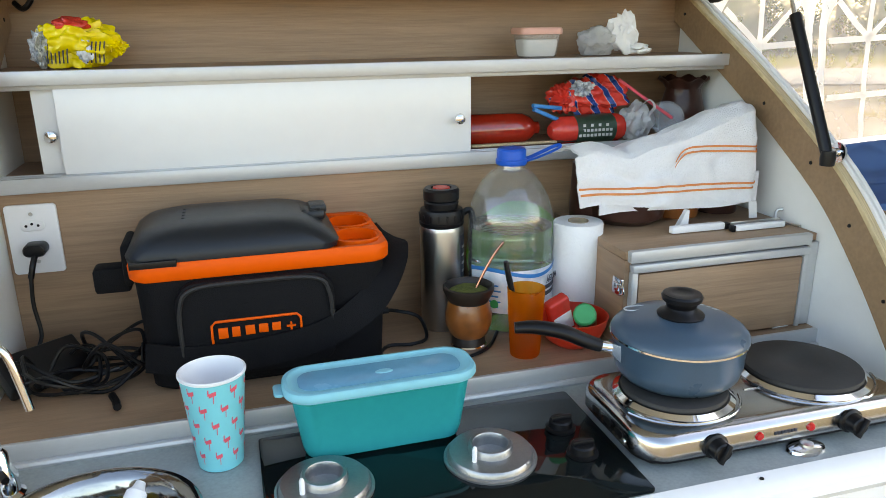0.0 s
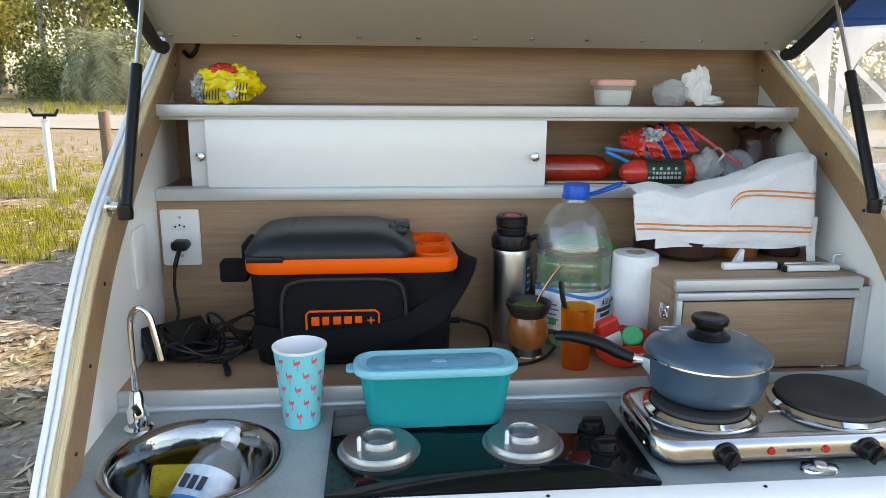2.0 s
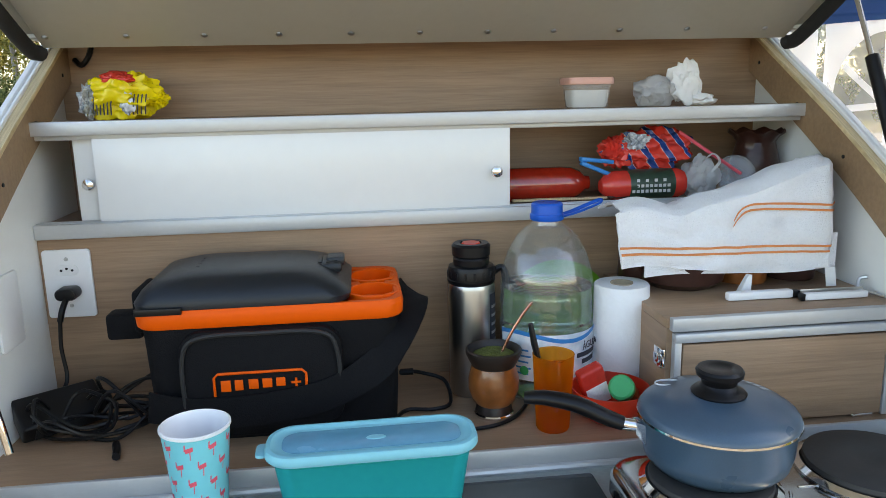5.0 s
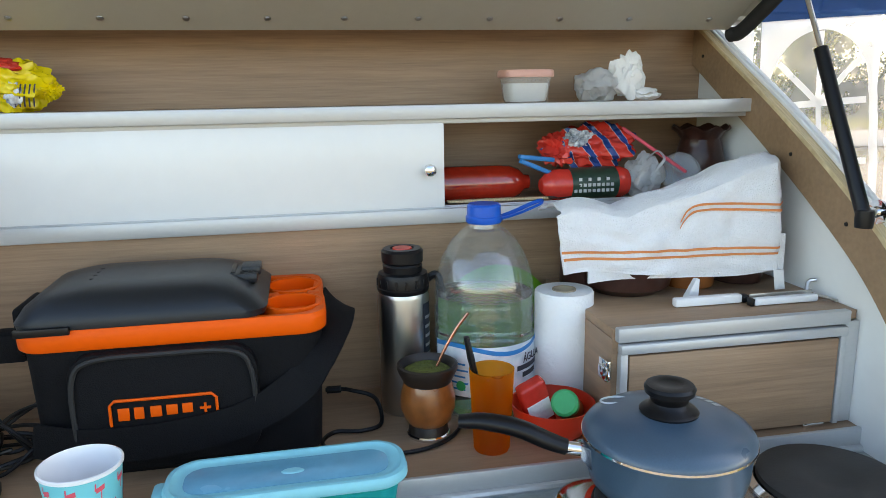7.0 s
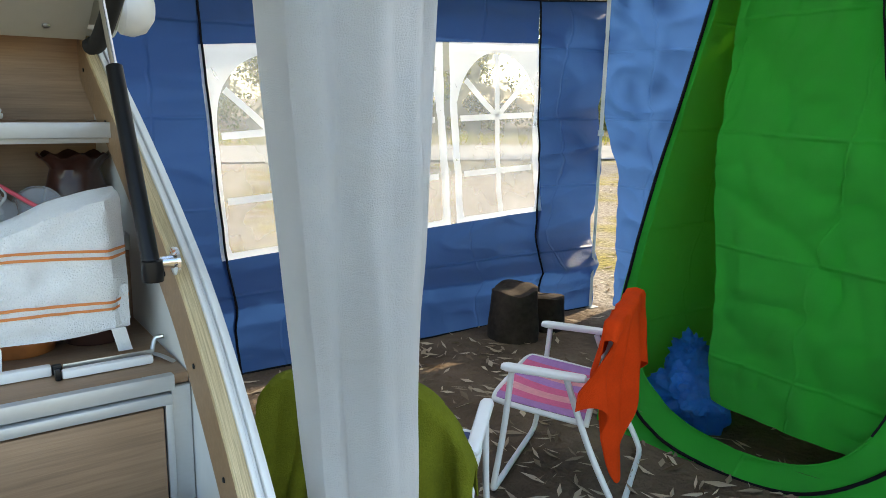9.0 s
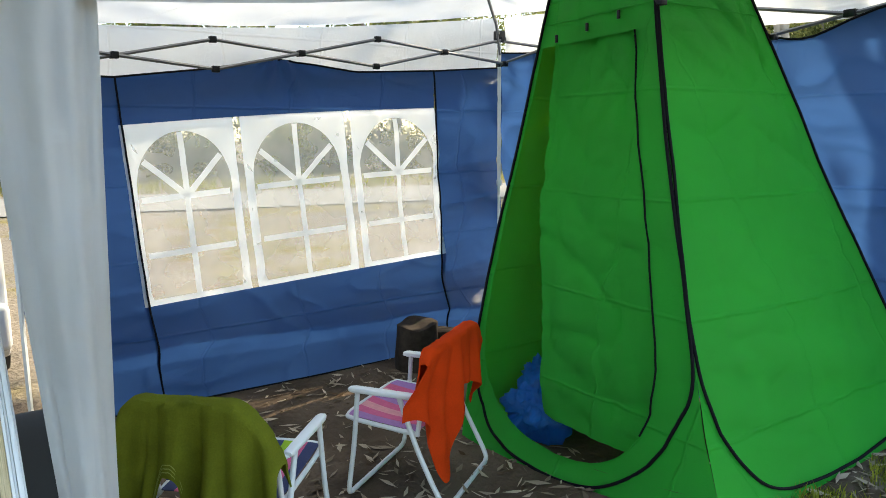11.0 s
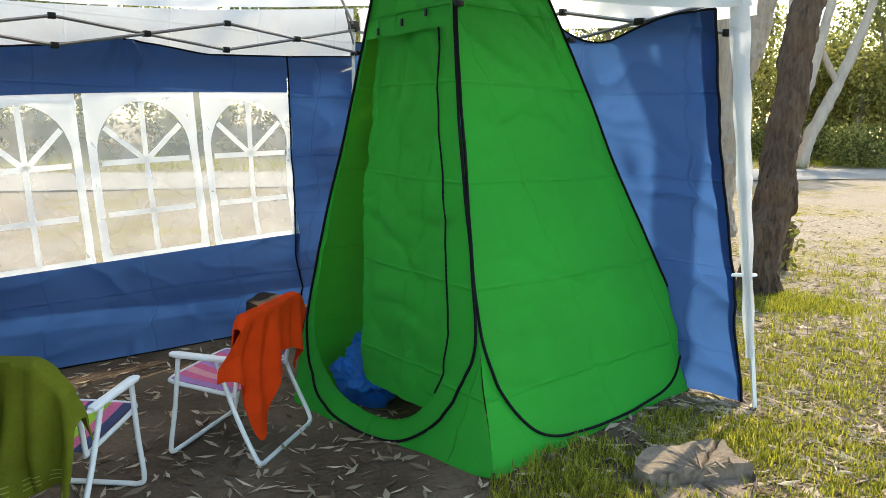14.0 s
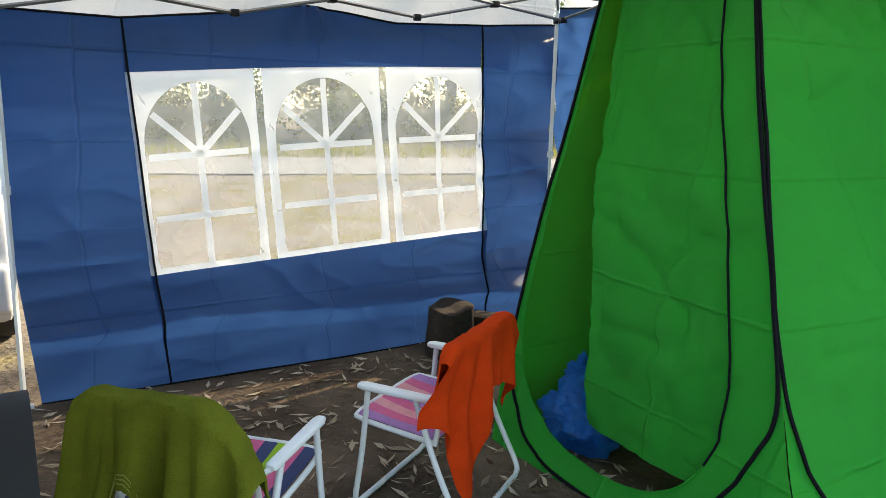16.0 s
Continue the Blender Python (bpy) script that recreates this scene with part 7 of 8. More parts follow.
# ---- the folding chairs ----
def folding_chair(name, label, stripes):
    c = thing(name, label, "chair", local=True, group="folding chairs")
    W, AH = 0.27, 0.485
    def U(pts):
        return catmull(pts, 6)
    part("front_leg_frame", tube(U([(-W, 0.17, AH - 0.015), (-W - 0.005, 0.19, 0.24), (-W - 0.01, 0.215, 0.05), (-W + 0.02, 0.222, 0.014), (-W + 0.07, 0.222, 0.012), (0, 0.222, 0.012), (W - 0.07, 0.222, 0.012), (W - 0.02, 0.222, 0.014), (W + 0.01, 0.215, 0.05), (W + 0.005, 0.19, 0.24), (W, 0.17, AH - 0.015)]), 0.011, 10), M_WPAINT, c, "white bent tube legs")
    part("rear_leg_frame", tube(U([(-W + 0.005, -0.02, AH - 0.015), (-W, -0.11, 0.24), (-W + 0.0, -0.205, 0.05), (-W + 0.03, -0.22, 0.014), (-W + 0.08, -0.222, 0.012), (0, -0.222, 0.012), (W - 0.08, -0.222, 0.012), (W - 0.03, -0.22, 0.014), (W, -0.205, 0.05), (W, -0.11, 0.24), (W - 0.005, -0.02, AH - 0.015)]), 0.011, 10), M_WPAINT, c, "white bent tube legs")
    part("seat_frame", tube(U([(-0.245, -0.10, 0.315), (-0.25, 0.0, 0.325), (-0.25, 0.20, 0.345), (-0.21, 0.245, 0.35), (0, 0.25, 0.35), (0.21, 0.245, 0.35), (0.25, 0.20, 0.345), (0.25, 0.0, 0.325), (0.245, -0.10, 0.315)]), 0.010, 10), M_WPAINT, c, "white tube seat frame")
    part("back_frame", tube(U([(-0.245, -0.09, 0.31), (-0.245, -0.115, 0.45), (-0.230, -0.142, 0.565), (-0.155, -0.163, 0.660), (0, -0.17, 0.685), (0.155, -0.163, 0.660), (0.230, -0.142, 0.565), (0.245, -0.115, 0.45), (0.245, -0.09, 0.31)]), 0.010, 10), M_WPAINT, c, "white tube back frame")
    n = len(stripes)
    for i, m_ in enumerate(stripes):
        u0, u1 = i / n, (i + 1) / n
        part("seat_stripe", sheet(lambda u, v: (lerp(-0.238, 0.238, lerp(u0, u1, u)), lerp(-0.09, 0.24, v), 0.327 + 0.03 * v - 0.018 * math.sin(math.pi * v) * math.sin(math.pi * lerp(u0, u1, u))), 3, 12, 0.003), m_, c, "woven striped seat cloth")
        part("back_stripe", sheet(lambda u, v: (lerp(-0.205, 0.205, lerp(u0, u1, u)), lerp(-0.10, -0.163, v) - 0.012 * math.sin(math.pi * v), lerp(0.37, 0.675 - 1.6 * lerp(-0.205, 0.205, lerp(u0, u1, u)) ** 2, v)), 3, 12, 0.003), m_, c, "woven striped back cloth")
    for s in (-1, 1):
        part("armrest", loft([[(s * W + x, y, AH + z) for x, z in rrect(0.042 * k, 0.022 * k2, 0.008, 3)] for y, k, k2 in ((-0.085, 0.7, 0.7), (-0.075, 0.95, 1.0), (0.0, 1.0, 1.0), (0.12, 1.08, 1.0), (0.185, 1.1, 1.0), (0.205, 0.8, 0.8))]), M_WHITEP, c, "white moulded armrest")
        part("arm_link", tube([(s * W, -0.075, AH - 0.008), (s * 0.247, -0.12, AH - 0.005)], 0.008, 8), M_WPAINT, c)
        part("pivot", lathe([(0, 0), (0.009, 0), (0.008, 0.006), (0, 0.007)], (s * 0.258, -0.075, 0.33), 10, pose(0, 0, 0, 0, 90 * s)), M_ALU, c)
    return c


S_PINK = mat("pink_weave", (0.66, 0.12, 0.26), 0.85, var=0.12, scale=30, bump=0.4, bscale=500)
S_LILAC = mat("lilac_weave", (0.40, 0.20, 0.48), 0.85, var=0.12, scale=30, bump=0.4, bscale=500)
S_ROSE = mat("rose_weave", (0.74, 0.33, 0.36), 0.85, var=0.12, scale=30, bump=0.4, bscale=500)
S_NAVY = mat("navy_weave", (0.03, 0.045, 0.13), 0.85, var=0.12, scale=30, bump=0.4, bscale=500)
S_LIME = mat("lime_weave", (0.30, 0.50, 0.02), 0.85, var=0.12, scale=30, bump=0.4, bscale=500)
ca = folding_chair("folding_chair", "white tubular folding chair with a pink striped seat", [S_LILAC, S_PINK, S_ROSE, S_PINK, S_LILAC, S_ROSE, S_PINK, S_LILAC])
ca.matrix_basis = pose(2.338, 2.158, GZ + 0.004, 0, 0, 32)
cb_ = folding_chair("folding_chair", "white tubular folding chair with a navy, pink and lime seat", [S_NAVY, S_PINK, S_LIME, S_NAVY, S_PINK, S_NAVY, S_LIME, S_PINK, S_NAVY])
cb_.matrix_basis = pose(1.42, 1.99, GZ + 0.004, 0, 0, -46) @ Matrix.Diagonal((0.92, 1.2, 1.0, 1.0))


def drape(name, label, m, x0, x1, front_len, rear_len, material, seed, bands=None, spread=0.0, twist=0.0, belly=0.045, wrap=0.0, droop=0.0):
    """A towel hung over a chair's back: in the chair's own axes, over the top bar."""
    t = thing(name, label, "towel", local=True, group="beach towels")
    def path(u, v):
        lf, lr = front_len(u), rear_len(u)
        s = lerp(-lf, lr, v)
        x = lerp(x0, x1, u)
        if s < 0:
            a = -s
            y, z = -0.168 + 0.022 + 0.20 * a, 0.692 - 0.95 * a
        else:
            y, z = -0.168 - 0.030 - 0.03 * s, 0.692 - 0.985 * max(0, s - 0.02)
        if abs(s) < 0.03:
            z = 0.6975 - abs(s) * 0.2
            y = -0.168 - s * 0.9
        hang = min(1, abs(s) / 0.35)
        y += ((0.075 if droop else 0.04) * (abs(math.sin(u * 9.5 + seed + 0.8 * s)) - 0.6) + 0.022 * math.sin(u * 31 + seed * 2 - 2 * s)) * hang * (-1 if s > 0 else 0.3) - (belly * hang if s > 0 else 0) + wrap * max(0, 1 - u / 0.35) * min(1, max(0, s) / 0.2)
        z -= (0.09 if not droop else 0.02) * max(0, (u - 0.86) / 0.14) ** 2 + droop * 0.27 * (max(0, x - 0.10) / 0.1) ** 2 + 0.05 * max(0, (0.1 - u) / 0.1) ** 2
        x += 0.012 * math.sin(s * 9 + seed) * hang + spread * (u - 0.5) * hang + twist * max(0, s)
        y += 0.006 * noise.noise(Vector((u * 8, s * 8, seed))) + (0.020 * (1 - min(1, 2.6 * abs(noise.noise(Vector((u * 5.5 + 0.5 * s, s * 1.2, seed + 4)))))) ** 2 * hang if s > 0 else 0)
        return Vector((x, y, z))
    part("cloth", sheet(path, 90, 64, 0.006), material, t)
    if bands:
        for v0 in bands:
            part("woven_band", sheet(lambda u, v: path(u, v0 + 0.007 * v) + Vector((0, -0.0075, 0)), 56, 1, 0.001), mat("pale_band", (0.27, 0.30, 0.06), 0.9, var=0.1, bump=0.5, bscale=300), t)
    t.matrix_basis = m
    return t


drape("green_towel", "olive green towel hung over the chair back", cb_.matrix_basis, -0.29, 0.29, lambda u: 0.16 - 0.06 * u, lambda u: 0.50 - 0.27 * math.exp(-((u - 0.36) / 0.10) ** 4) - 0.17 * min(1, max(0, (u - 0.70) / 0.24)) ** 1.4 + 0.02 * math.sin(u * 6), M_TOWELG, 1.2, (0.945, 0.915, 0.885), 0.03, 0.0, 0.03, 0.0, 0.19)
drape("orange_towel", "orange towel hung over the chair back", ca.matrix_basis, -0.33, 0.26, lambda u: 0.18 - 0.05 * u, lambda u: 0.25 + 0.37 * math.exp(-((u - 0.30) / 0.17) ** 2) + 0.07 * max(0, (u - 0.75) / 0.25), M_TOWELO, 3.0, None, -0.05, -0.1, 0.0, 0.10)

# ---- under the awning ----
bg = thing("rubbish_bag", "blue plastic bag inside the green tent door", "bag", (3.08, 2.17, -0.10))
part("bag", lump((3.06, 2.16, 0.035), (0.17, 0.16, 0.17), 41, 0.30, 5, 1.9, ground_z(3.06, 2.16) + 0.003), M_BAGB, bg)
part("neck", lump((3.12, 2.22, 0.18), (0.07, 0.08, 0.09), 43, 0.45, 4, 2.2), M_BAGB, bg)


def log_lump(name, label, at, r, h, seed):
    """A cut log end, charred and uneven."""
    bm = lathe([(0, 0), (r * 1.02, 0), (r * 1.05, h * 0.25), (r * 0.98, h * 0.7), (r * 0.96, h * 0.97), (r * 0.8, h), (r * 0.4, h * 0.985), (0, h * 0.98)], at, 40)
    for v in bm.verts:
        d_ = v.co - Vector(at)
        a = math.atan2(d_.y, d_.x)
        k = 1 + 0.12 * noise.noise(Vector((math.cos(a) * 1.5, math.sin(a) * 1.5, seed + d_.z * 2))) + 0.05 * noise.noise(Vector((math.cos(a) * 6, math.sin(a) * 6, seed)))
        v.co = Vector(at) + Vector((d_.x * k, d_.y * k, d_.z * (1 + 0.12 * noise.noise(Vector((d_.x * 6, d_.y * 6, seed))))))
    return solid(name, bm, mat("charred_log", (0.045, 0.034, 0.027), 0.95, var=0.5, scale=6, fine=30, bump=1.0, bscale=25, spec=0.1), label, "log")


log_lump("log_stump", "short dark cut log on the ground by the blue wall", (3.23, 3.52, GZ - 0.01), 0.145, 0.32, 3)
log_lump("log_stump", "low dark log lying behind the stump", (3.52, 3.56, GZ - 0.01), 0.12, 0.22, 8)

# the split stump on the grass bank
def split_stump():
    at = Vector((3.30, 0.33, ground_z(3.3, 0.33) - 0.05))
    s = thing("tree_stump", "weathered, split grey tree stump in the grass", "stump", at)
    bm = B()
    n, rings_ = 120, 22
    V = []
    for j in range(rings_ + 3):
        ring = []
        for i in range(n):
            a = 2 * math.pi * i / n
            R = 0.215 * (1 + 0.34 * noise.noise(Vector((math.cos(a) * 1.4, math.sin(a) * 1.4, 2))) + 0.06 * noise.noise(Vector((math.cos(a) * 6, math.sin(a) * 6, 4))))
            if j < 3:
                r, z = R * (1.10 - 0.05 * j), 0.045 * j
            else:
                r = R * (1 - (j - 3) / (rings_ + 0.5))
                x, y = r * math.cos(a), r * math.sin(a)
                # one side broken off lower along a ragged line
                side_ = y * 0.8 + x * 0.6 + 0.03 * noise.noise(Vector((x * 14, y * 14, 3)))
                z = 0.125 + 0.03 * x if side_ > -0.005 else 0.070 + 0.03 * y
                # cracks that run out from the heart
                for q in (0.35, 2.5, 4.3):
                    dq = abs(math.sin((a - q) / 2 + 0.04 * noise.noise(Vector((r * 30, q, 0))))) * 2 * r
                    z -= 0.035 * math.exp(-(dq / 0.006) ** 2) * min(1, r / 0.06)
                z += 0.010 * noise.noise(Vector((x * 9, y * 9, 6))) + 0.006 * noise.noise(Vector((math.cos(a) * 14, math.sin(a) * 14, r * 8)))
            ring.append(bm.verts.new(at + Vector((r * math.cos(a) * 1.2, r * math.sin(a) * 0.95, z))))
        V.append(ring)
    for p, q in zip(V, V[1:]):
        for i in range(n):
            j = (i + 1) % n
            bm.faces.new((p[i], p[j], q[j], q[i]))
    bm.faces.new(V[-1])
    part("stump", bm, M_STUMP, s)
    rnd = random.Random(4)
    for k in range(6):
        x, y = at.x + rnd.uniform(-0.12, 0.1), at.y + rnd.uniform(-0.1, 0.08)
        part("chip", box(-0.028, 0.028, -0.009, 0.009, -0.004, 0.004, 0.002, 1, pose(x, y, at.z + 0.165 + rnd.uniform(-0.02, 0.01), rnd.uniform(-20, 20), rnd.uniform(-15, 15), rnd.uniform(0, 180))), M_STUMP, s)


split_stump()

# ---- posts, trees and woods ----
def bare_tree(parent, base, path, r0, r1, material, name="trunk", seed=0, seg=18, knob=0.12):
    P = catmull([Vector(base) + Vector(p) for p in path], 8 if seg <= 24 else 30)
    n = len(P)
    bm = tube(P, r0, seg, False, 1.0, [lerp(r0, r1, k / (n - 1)) * (1 + (0.35 * math.exp(-k * 0.5 * (1 if seg <= 24 else 0.27)) if name == "trunk" else 0)) for k in range(n)])
    for v in bm.verts:
        v.co += Vector((noise.noise(v.co * 3 + Vector((seed, 0, 0))), noise.noise(v.co * 3 + Vector((0, seed, 5))), 0)) * r0 * knob * 2
        v.co += Vector((noise.noise(v.co * 11), noise.noise(v.co * 11 + Vector((0, 9, 0))), 0)) * r0 * knob
        if seg > 24:
            q = Vector((v.co.x * 26, v.co.y * 26, v.co.z * 5 + seed))
            v.co += Vector((noise.noise(q), noise.noise(q + Vector((3, 7, 1))), 0)) * r0 * 0.16
    return part(name, bm, material, parent)


def leaf_mesh(name, centres, spread, n_each, size, aspect, seed, droop=0.0):
    """Many single leaves gathered in clumps, as a mesh."""
    rs = np.random.RandomState(seed)
    C = np.repeat(np.array(centres), n_each, axis=0)
    N = len(C)
    P = C + rs.normal(0, 1, (N, 3)) * spread
    d1 = rs.normal(0, 1, (N, 3))
    d1[:, 2] -= droop
    d1 /= np.linalg.norm(d1, axis=1)[:, None]
    d2 = np.cross(d1, rs.normal(0, 1, (N, 3)))
    d2 /= np.linalg.norm(d2, axis=1)[:, None]
    L_ = (size * rs.uniform(0.6, 1.35, N))[:, None]
    w = L_ * aspect
    v = np.stack([P, P + d1 * L_ * 0.5 + d2 * w, P + d1 * L_, P + d1 * L_ * 0.5 - d2 * w], 1).reshape(-1, 3)
    f = np.arange(4 * N).reshape(-1, 4)
    me = bpy.data.meshes.new(name)
    me.from_pydata(v.tolist(), [], f.tolist())
    return me


def crown(name, parent, centres, spread, n_each, size, aspect, seed, material, droop=0.0):
    me = leaf_mesh(name, centres, spread, n_each, size, aspect, seed, droop)
    me.materials.append(material)
    ob = new(name, me)
    ob.parent = parent
    return ob


def clump_centres(seed, n, centre, radii, hollow=0.45):
    rs = np.random.RandomState(seed)
    out = []
    while len(out) < n:
        p = rs.uniform(-1, 1, 3)
        k = np.linalg.norm(p)
        if hollow < k < 1:
            out.append(np.array(centre) + p * np.array(radii))
    return out


def gum_tree(name, label, at, path, r0, r1, limbs, crown_at, crown_r, n_clumps, seed, bark=M_BARK, leaf=M_LEAFA, size=0.2, n_each=55, spread=0.45, grp=""):
    t = thing(name, label, "tree", at, grp)
    t["local"] = 1
    bare_tree(t, (0, 0, 0), path, r0, r1, bark, "trunk", seed, 44 if at[0] < 12 else 18)
    for k, l in enumerate(limbs):
        bare_tree(t, (0, 0, 0), l, r0 * 0.5, r1 * 0.35, bark, "limb", seed + k, 10)
    if n_clumps:
        crown("crown", t, clump_centres(seed, n_clumps, crown_at, crown_r), spread, n_each, size, 0.2, seed, leaf, 0.6)
    return t


gz = ground_z
gum_tree("gum_tree", "rough-barked gum tree with a leaning trunk by the awning", (7.66, 2.03, gz(7.66, 2.03) - 0.05), [(0, 0, 0), (0.03, -0.02, 0.5), (0.10, -0.06, 1.2), (0.14, -0.09, 2.0), (0.20, -0.13, 3.0), (0.4, -0.1, 4.6), (0.3, 0.3, 6.5)], 0.19, 0.10,
         [[(0.4, -0.1, 4.4), (1.0, -0.8, 5.2), (1.6, -1.4, 6.4)], [(0.38, -0.1, 4.2), (-0.4, 0.6, 5.2), (-0.8, 1.6, 6.2)], [(0.3, 0.3, 6.4), (0.6, 0.9, 7.4), (0.4, 1.5, 8.2)]],
         (0.3, 0.3, 8.3), (2.6, 2.6, 1.5), 34, 3)
gum_tree("gum_tree", "forked gum tree with peeling brown bark", (11.4, 4.35, gz(11.4, 4.35) - 0.05), [(0, 0, 0), (0.02, 0, 1.0), (0.10, -0.02, 2.0), (0.5, -0.12, 3.0), (0.9, -0.2, 4.6), (1.0, -0.2, 7.0)], 0.26, 0.13,
         [[(0.08, 0, 1.9), (-0.12, 0.05, 3.0), (-0.2, 0.1, 4.6), (-0.3, 0.1, 6.5)], [(0.9, -0.2, 4.4), (1.8, -0.6, 5.6), (2.4, -0.9, 6.8)]],
         (0.3, 0.6, 8.6), (2.6, 2.6, 1.6), 18, 9, M_PALEBARK)
# two trees out of view, added so that their crowns dapple the sunlight
for k, (x, y) in enumerate(((16.0, -3.6), (21.0, -1.2))):
    gum_tree("gum_tree", "tall unseen gum tree added to dapple the campsite with shade", (x, y, gz(x, y) - 0.05), [(0, 0, 0), (0.1, 0.05, 2.0), (0.1, 0.3, 4.5), (0.4, 0.4, 8.0)], 0.26, 0.10,
             [[(0.1, 0.3, 4.3), (1.2, 0.9, 6.0), (1.8, 1.3, 7.6)], [(0.1, 0.3, 4.6), (-1.0, -0.7, 6.4), (-1.6, -1.2, 8.0)]], (0.2, 0.3, 7.2), (3.4, 3.4, 2.6), 20, 20 + k, M_PALEBARK, grp="campsite gum trees")
gum_tree("gum_tree", "thick brown tree trunk beside the sandy path", (-4.28, 7.15, gz(-4.28, 7.15) - 0.05), [(0, 0, 0), (-0.10, 0.02, 0.6), (-0.26, 0.05, 1.5), (-0.42, 0.1, 2.8), (-0.6, 0.2, 5.0), (-0.6, 0.5, 7.5)], 0.24, 0.12,
         [[(-0.6, 0.2, 4.8), (-1.6, -0.6, 6.2), (-2.2, -1.0, 7.4)], [(-0.6, 0.2, 5.0), (0.3, 1.0, 6.6), (0.8, 1.6, 7.8)]], (-0.6, 0.4, 7.6), (3.0, 3.0, 2.0), 44, 33)

lw = thing("tree_stub", "short dark cut trunk with sprouting leaves", "stump", (9.2, 2.55, gz(9.2, 2.55) - 0.03))
lw["local"] = 1
bare_tree(lw, (0, 0, 0), [(0, 0, 0), (0.03, -0.02, 0.25), (0.12, -0.05, 0.55)], 0.17, 0.16, M_BARK, "trunk", 4)
crown("sprouts", lw, [(-0.15, -0.1, 0.15), (-0.2, -0.1, 0.4), (-0.1, -0.2, 0.55), (0.05, -0.2, 0.2)], 0.11, 26, 0.10, 0.3, 5, M_LEAFY)


def palm(at, h, seed, label):
    t = thing("palm_tree", label, "palm", at)
    t["local"] = 1
    bare_tree(t, (0, 0, 0), [(0, 0, 0), (0.05, 0, h * 0.5), (0.1, 0, h)], 0.42, 0.32, M_BARK, "trunk", seed, 16, 0.25)
    rs = random.Random(seed)
    V, F = [], []
    for k in range(88):
        a, e = rs.uniform(0, 2 * math.pi), rs.uniform(-35, 78)
        L_ = rs.uniform(2.6, 3.7)
        p, d_, z = Vector((0.1, 0, h)), Vector((math.cos(a), math.sin(a), 0)), radians(e)
        spine = []
        for j in range(11):
            spine.append(p.copy())
            p = p + (d_ * math.cos(z) + Vector((0, 0, math.sin(z)))) * (L_ / 10)
            z -= radians(rs.uniform(9, 15))
        sd = d_.cross(Vector((0, 0, 1)))
        for j in range(1, 11):
            q, t_ = spine[j], (spine[j] - spine[j - 1]).normalized()
            for s in (-1, 1):
                for m_ in range(3):
                    o = spine[j - 1].lerp(q, m_ / 3)
                    ll = 0.55 * math.sin(math.pi * (j + 0.6) / 12) + 0.12
                    tip = o + (sd * s * 0.8 + t_ * 0.7 + Vector((0, 0, rs.uniform(-0.5, 0.3)))).normalized() * ll
                    w = t_ * 0.028
                    i = len(V)
                    V += [o - w, o + w, tip]
                    F.append((i, i + 1, i + 2))
    me = bpy.data.meshes.new("fronds")
    me.from_pydata([tuple(v) for v in V], [], F)
    me.materials.append(M_PALM)
    new("fronds", me).parent = t


palm((-11.6, 33.6, gz(-11.6, 33.6)), 2.0, 2, "grey-green feather palm beyond the road")
palm((34.0, 21.0, gz(34, 21)), 3.2, 6, "grey-green feather palm under the trees")


def far_tree(seed, h, leaf, wide):
    t = thing("woodland_tree", "tall tree in the wood beyond the road", "tree", local=True, group="woodland trees")
    rs = random.Random(seed)
    bare_tree(t, (0, 0, 0), [(0, 0, 0), (rs.uniform(-0.4, 0.4), rs.uniform(-0.3, 0.3), h * 0.35), (rs.uniform(-0.9, 0.9), rs.uniform(-0.6, 0.6), h * 0.8)], 0.30, 0.10, M_PALEBARK, "trunk", seed, 8)
    for k in range(3):
        a = rs.uniform(0, 6.28)
        bare_tree(t, (0, 0, 0), [(0, 0, h * 0.35), (1.3 * math.cos(a), 1.3 * math.sin(a), h * 0.55), (2.2 * math.cos(a), 2.2 * math.sin(a), h * 0.78)], 0.14, 0.05, M_PALEBARK, "limb", seed + k, 6)
    crown("crown", t, clump_centres(seed, 46, (0, 0, h * 0.62), (wide, wide, h * 0.40), 0.3), 0.62, 170, 0.25, 0.28, seed, leaf, 0.4)
    return t


def shrub(seed, leaf):
    t = thing("woodland_shrub", "dense shrub at the edge of the wood", "shrub", local=True, group="woodland shrubs")
    bare_tree(t, (0, 0, 0), [(0, 0, 0), (0.1, 0, 0.6), (0.2, 0.1, 1.2)], 0.07, 0.03, M_BARK, "stem", seed, 6)
    crown("crown", t, clump_centres(seed, 34, (0, 0, 1.15), (1.7, 1.5, 1.15), 0.2), 0.36, 130, 0.16, 0.3, seed, leaf, 0.2)
    return t


TREES = [far_tree(51, 11.0, M_LEAFA, 3.2), far_tree(52, 13.0, M_LEAFB, 3.4), far_tree(53, 9.0, M_LEAFA, 3.0), far_tree(54, 8.0, M_LEAFY, 2.6)]
SHRUBS = [shrub(61, M_LEAFB), shrub(62, M_LEAFA)]
rw = random.Random(12)
SIDE = Vector((0.259, 0.966, 0))
used = set()
def plant(src, p, turn, k):
    m = pose(p.x, p.y, gz(p.x, p.y) - 0.05, 0, 0, turn)
    if id(src) not in used:
        used.add(id(src))
        src.matrix_basis = m
        return
    copy_thing(src, m)
for i in range(54):
    s = -42 + i * 2.9 + rw.uniform(-1, 1)
    off = (16 if i % 3 == 0 else 22 if i % 3 == 1 else 30) + rw.uniform(-2, 2)
    p = road_line(s) + SIDE * off
    plant(TREES[(i * 7 + i // 5) % 3 if rw.random() > 0.25 else 3], p, rw.uniform(0, 360), i)
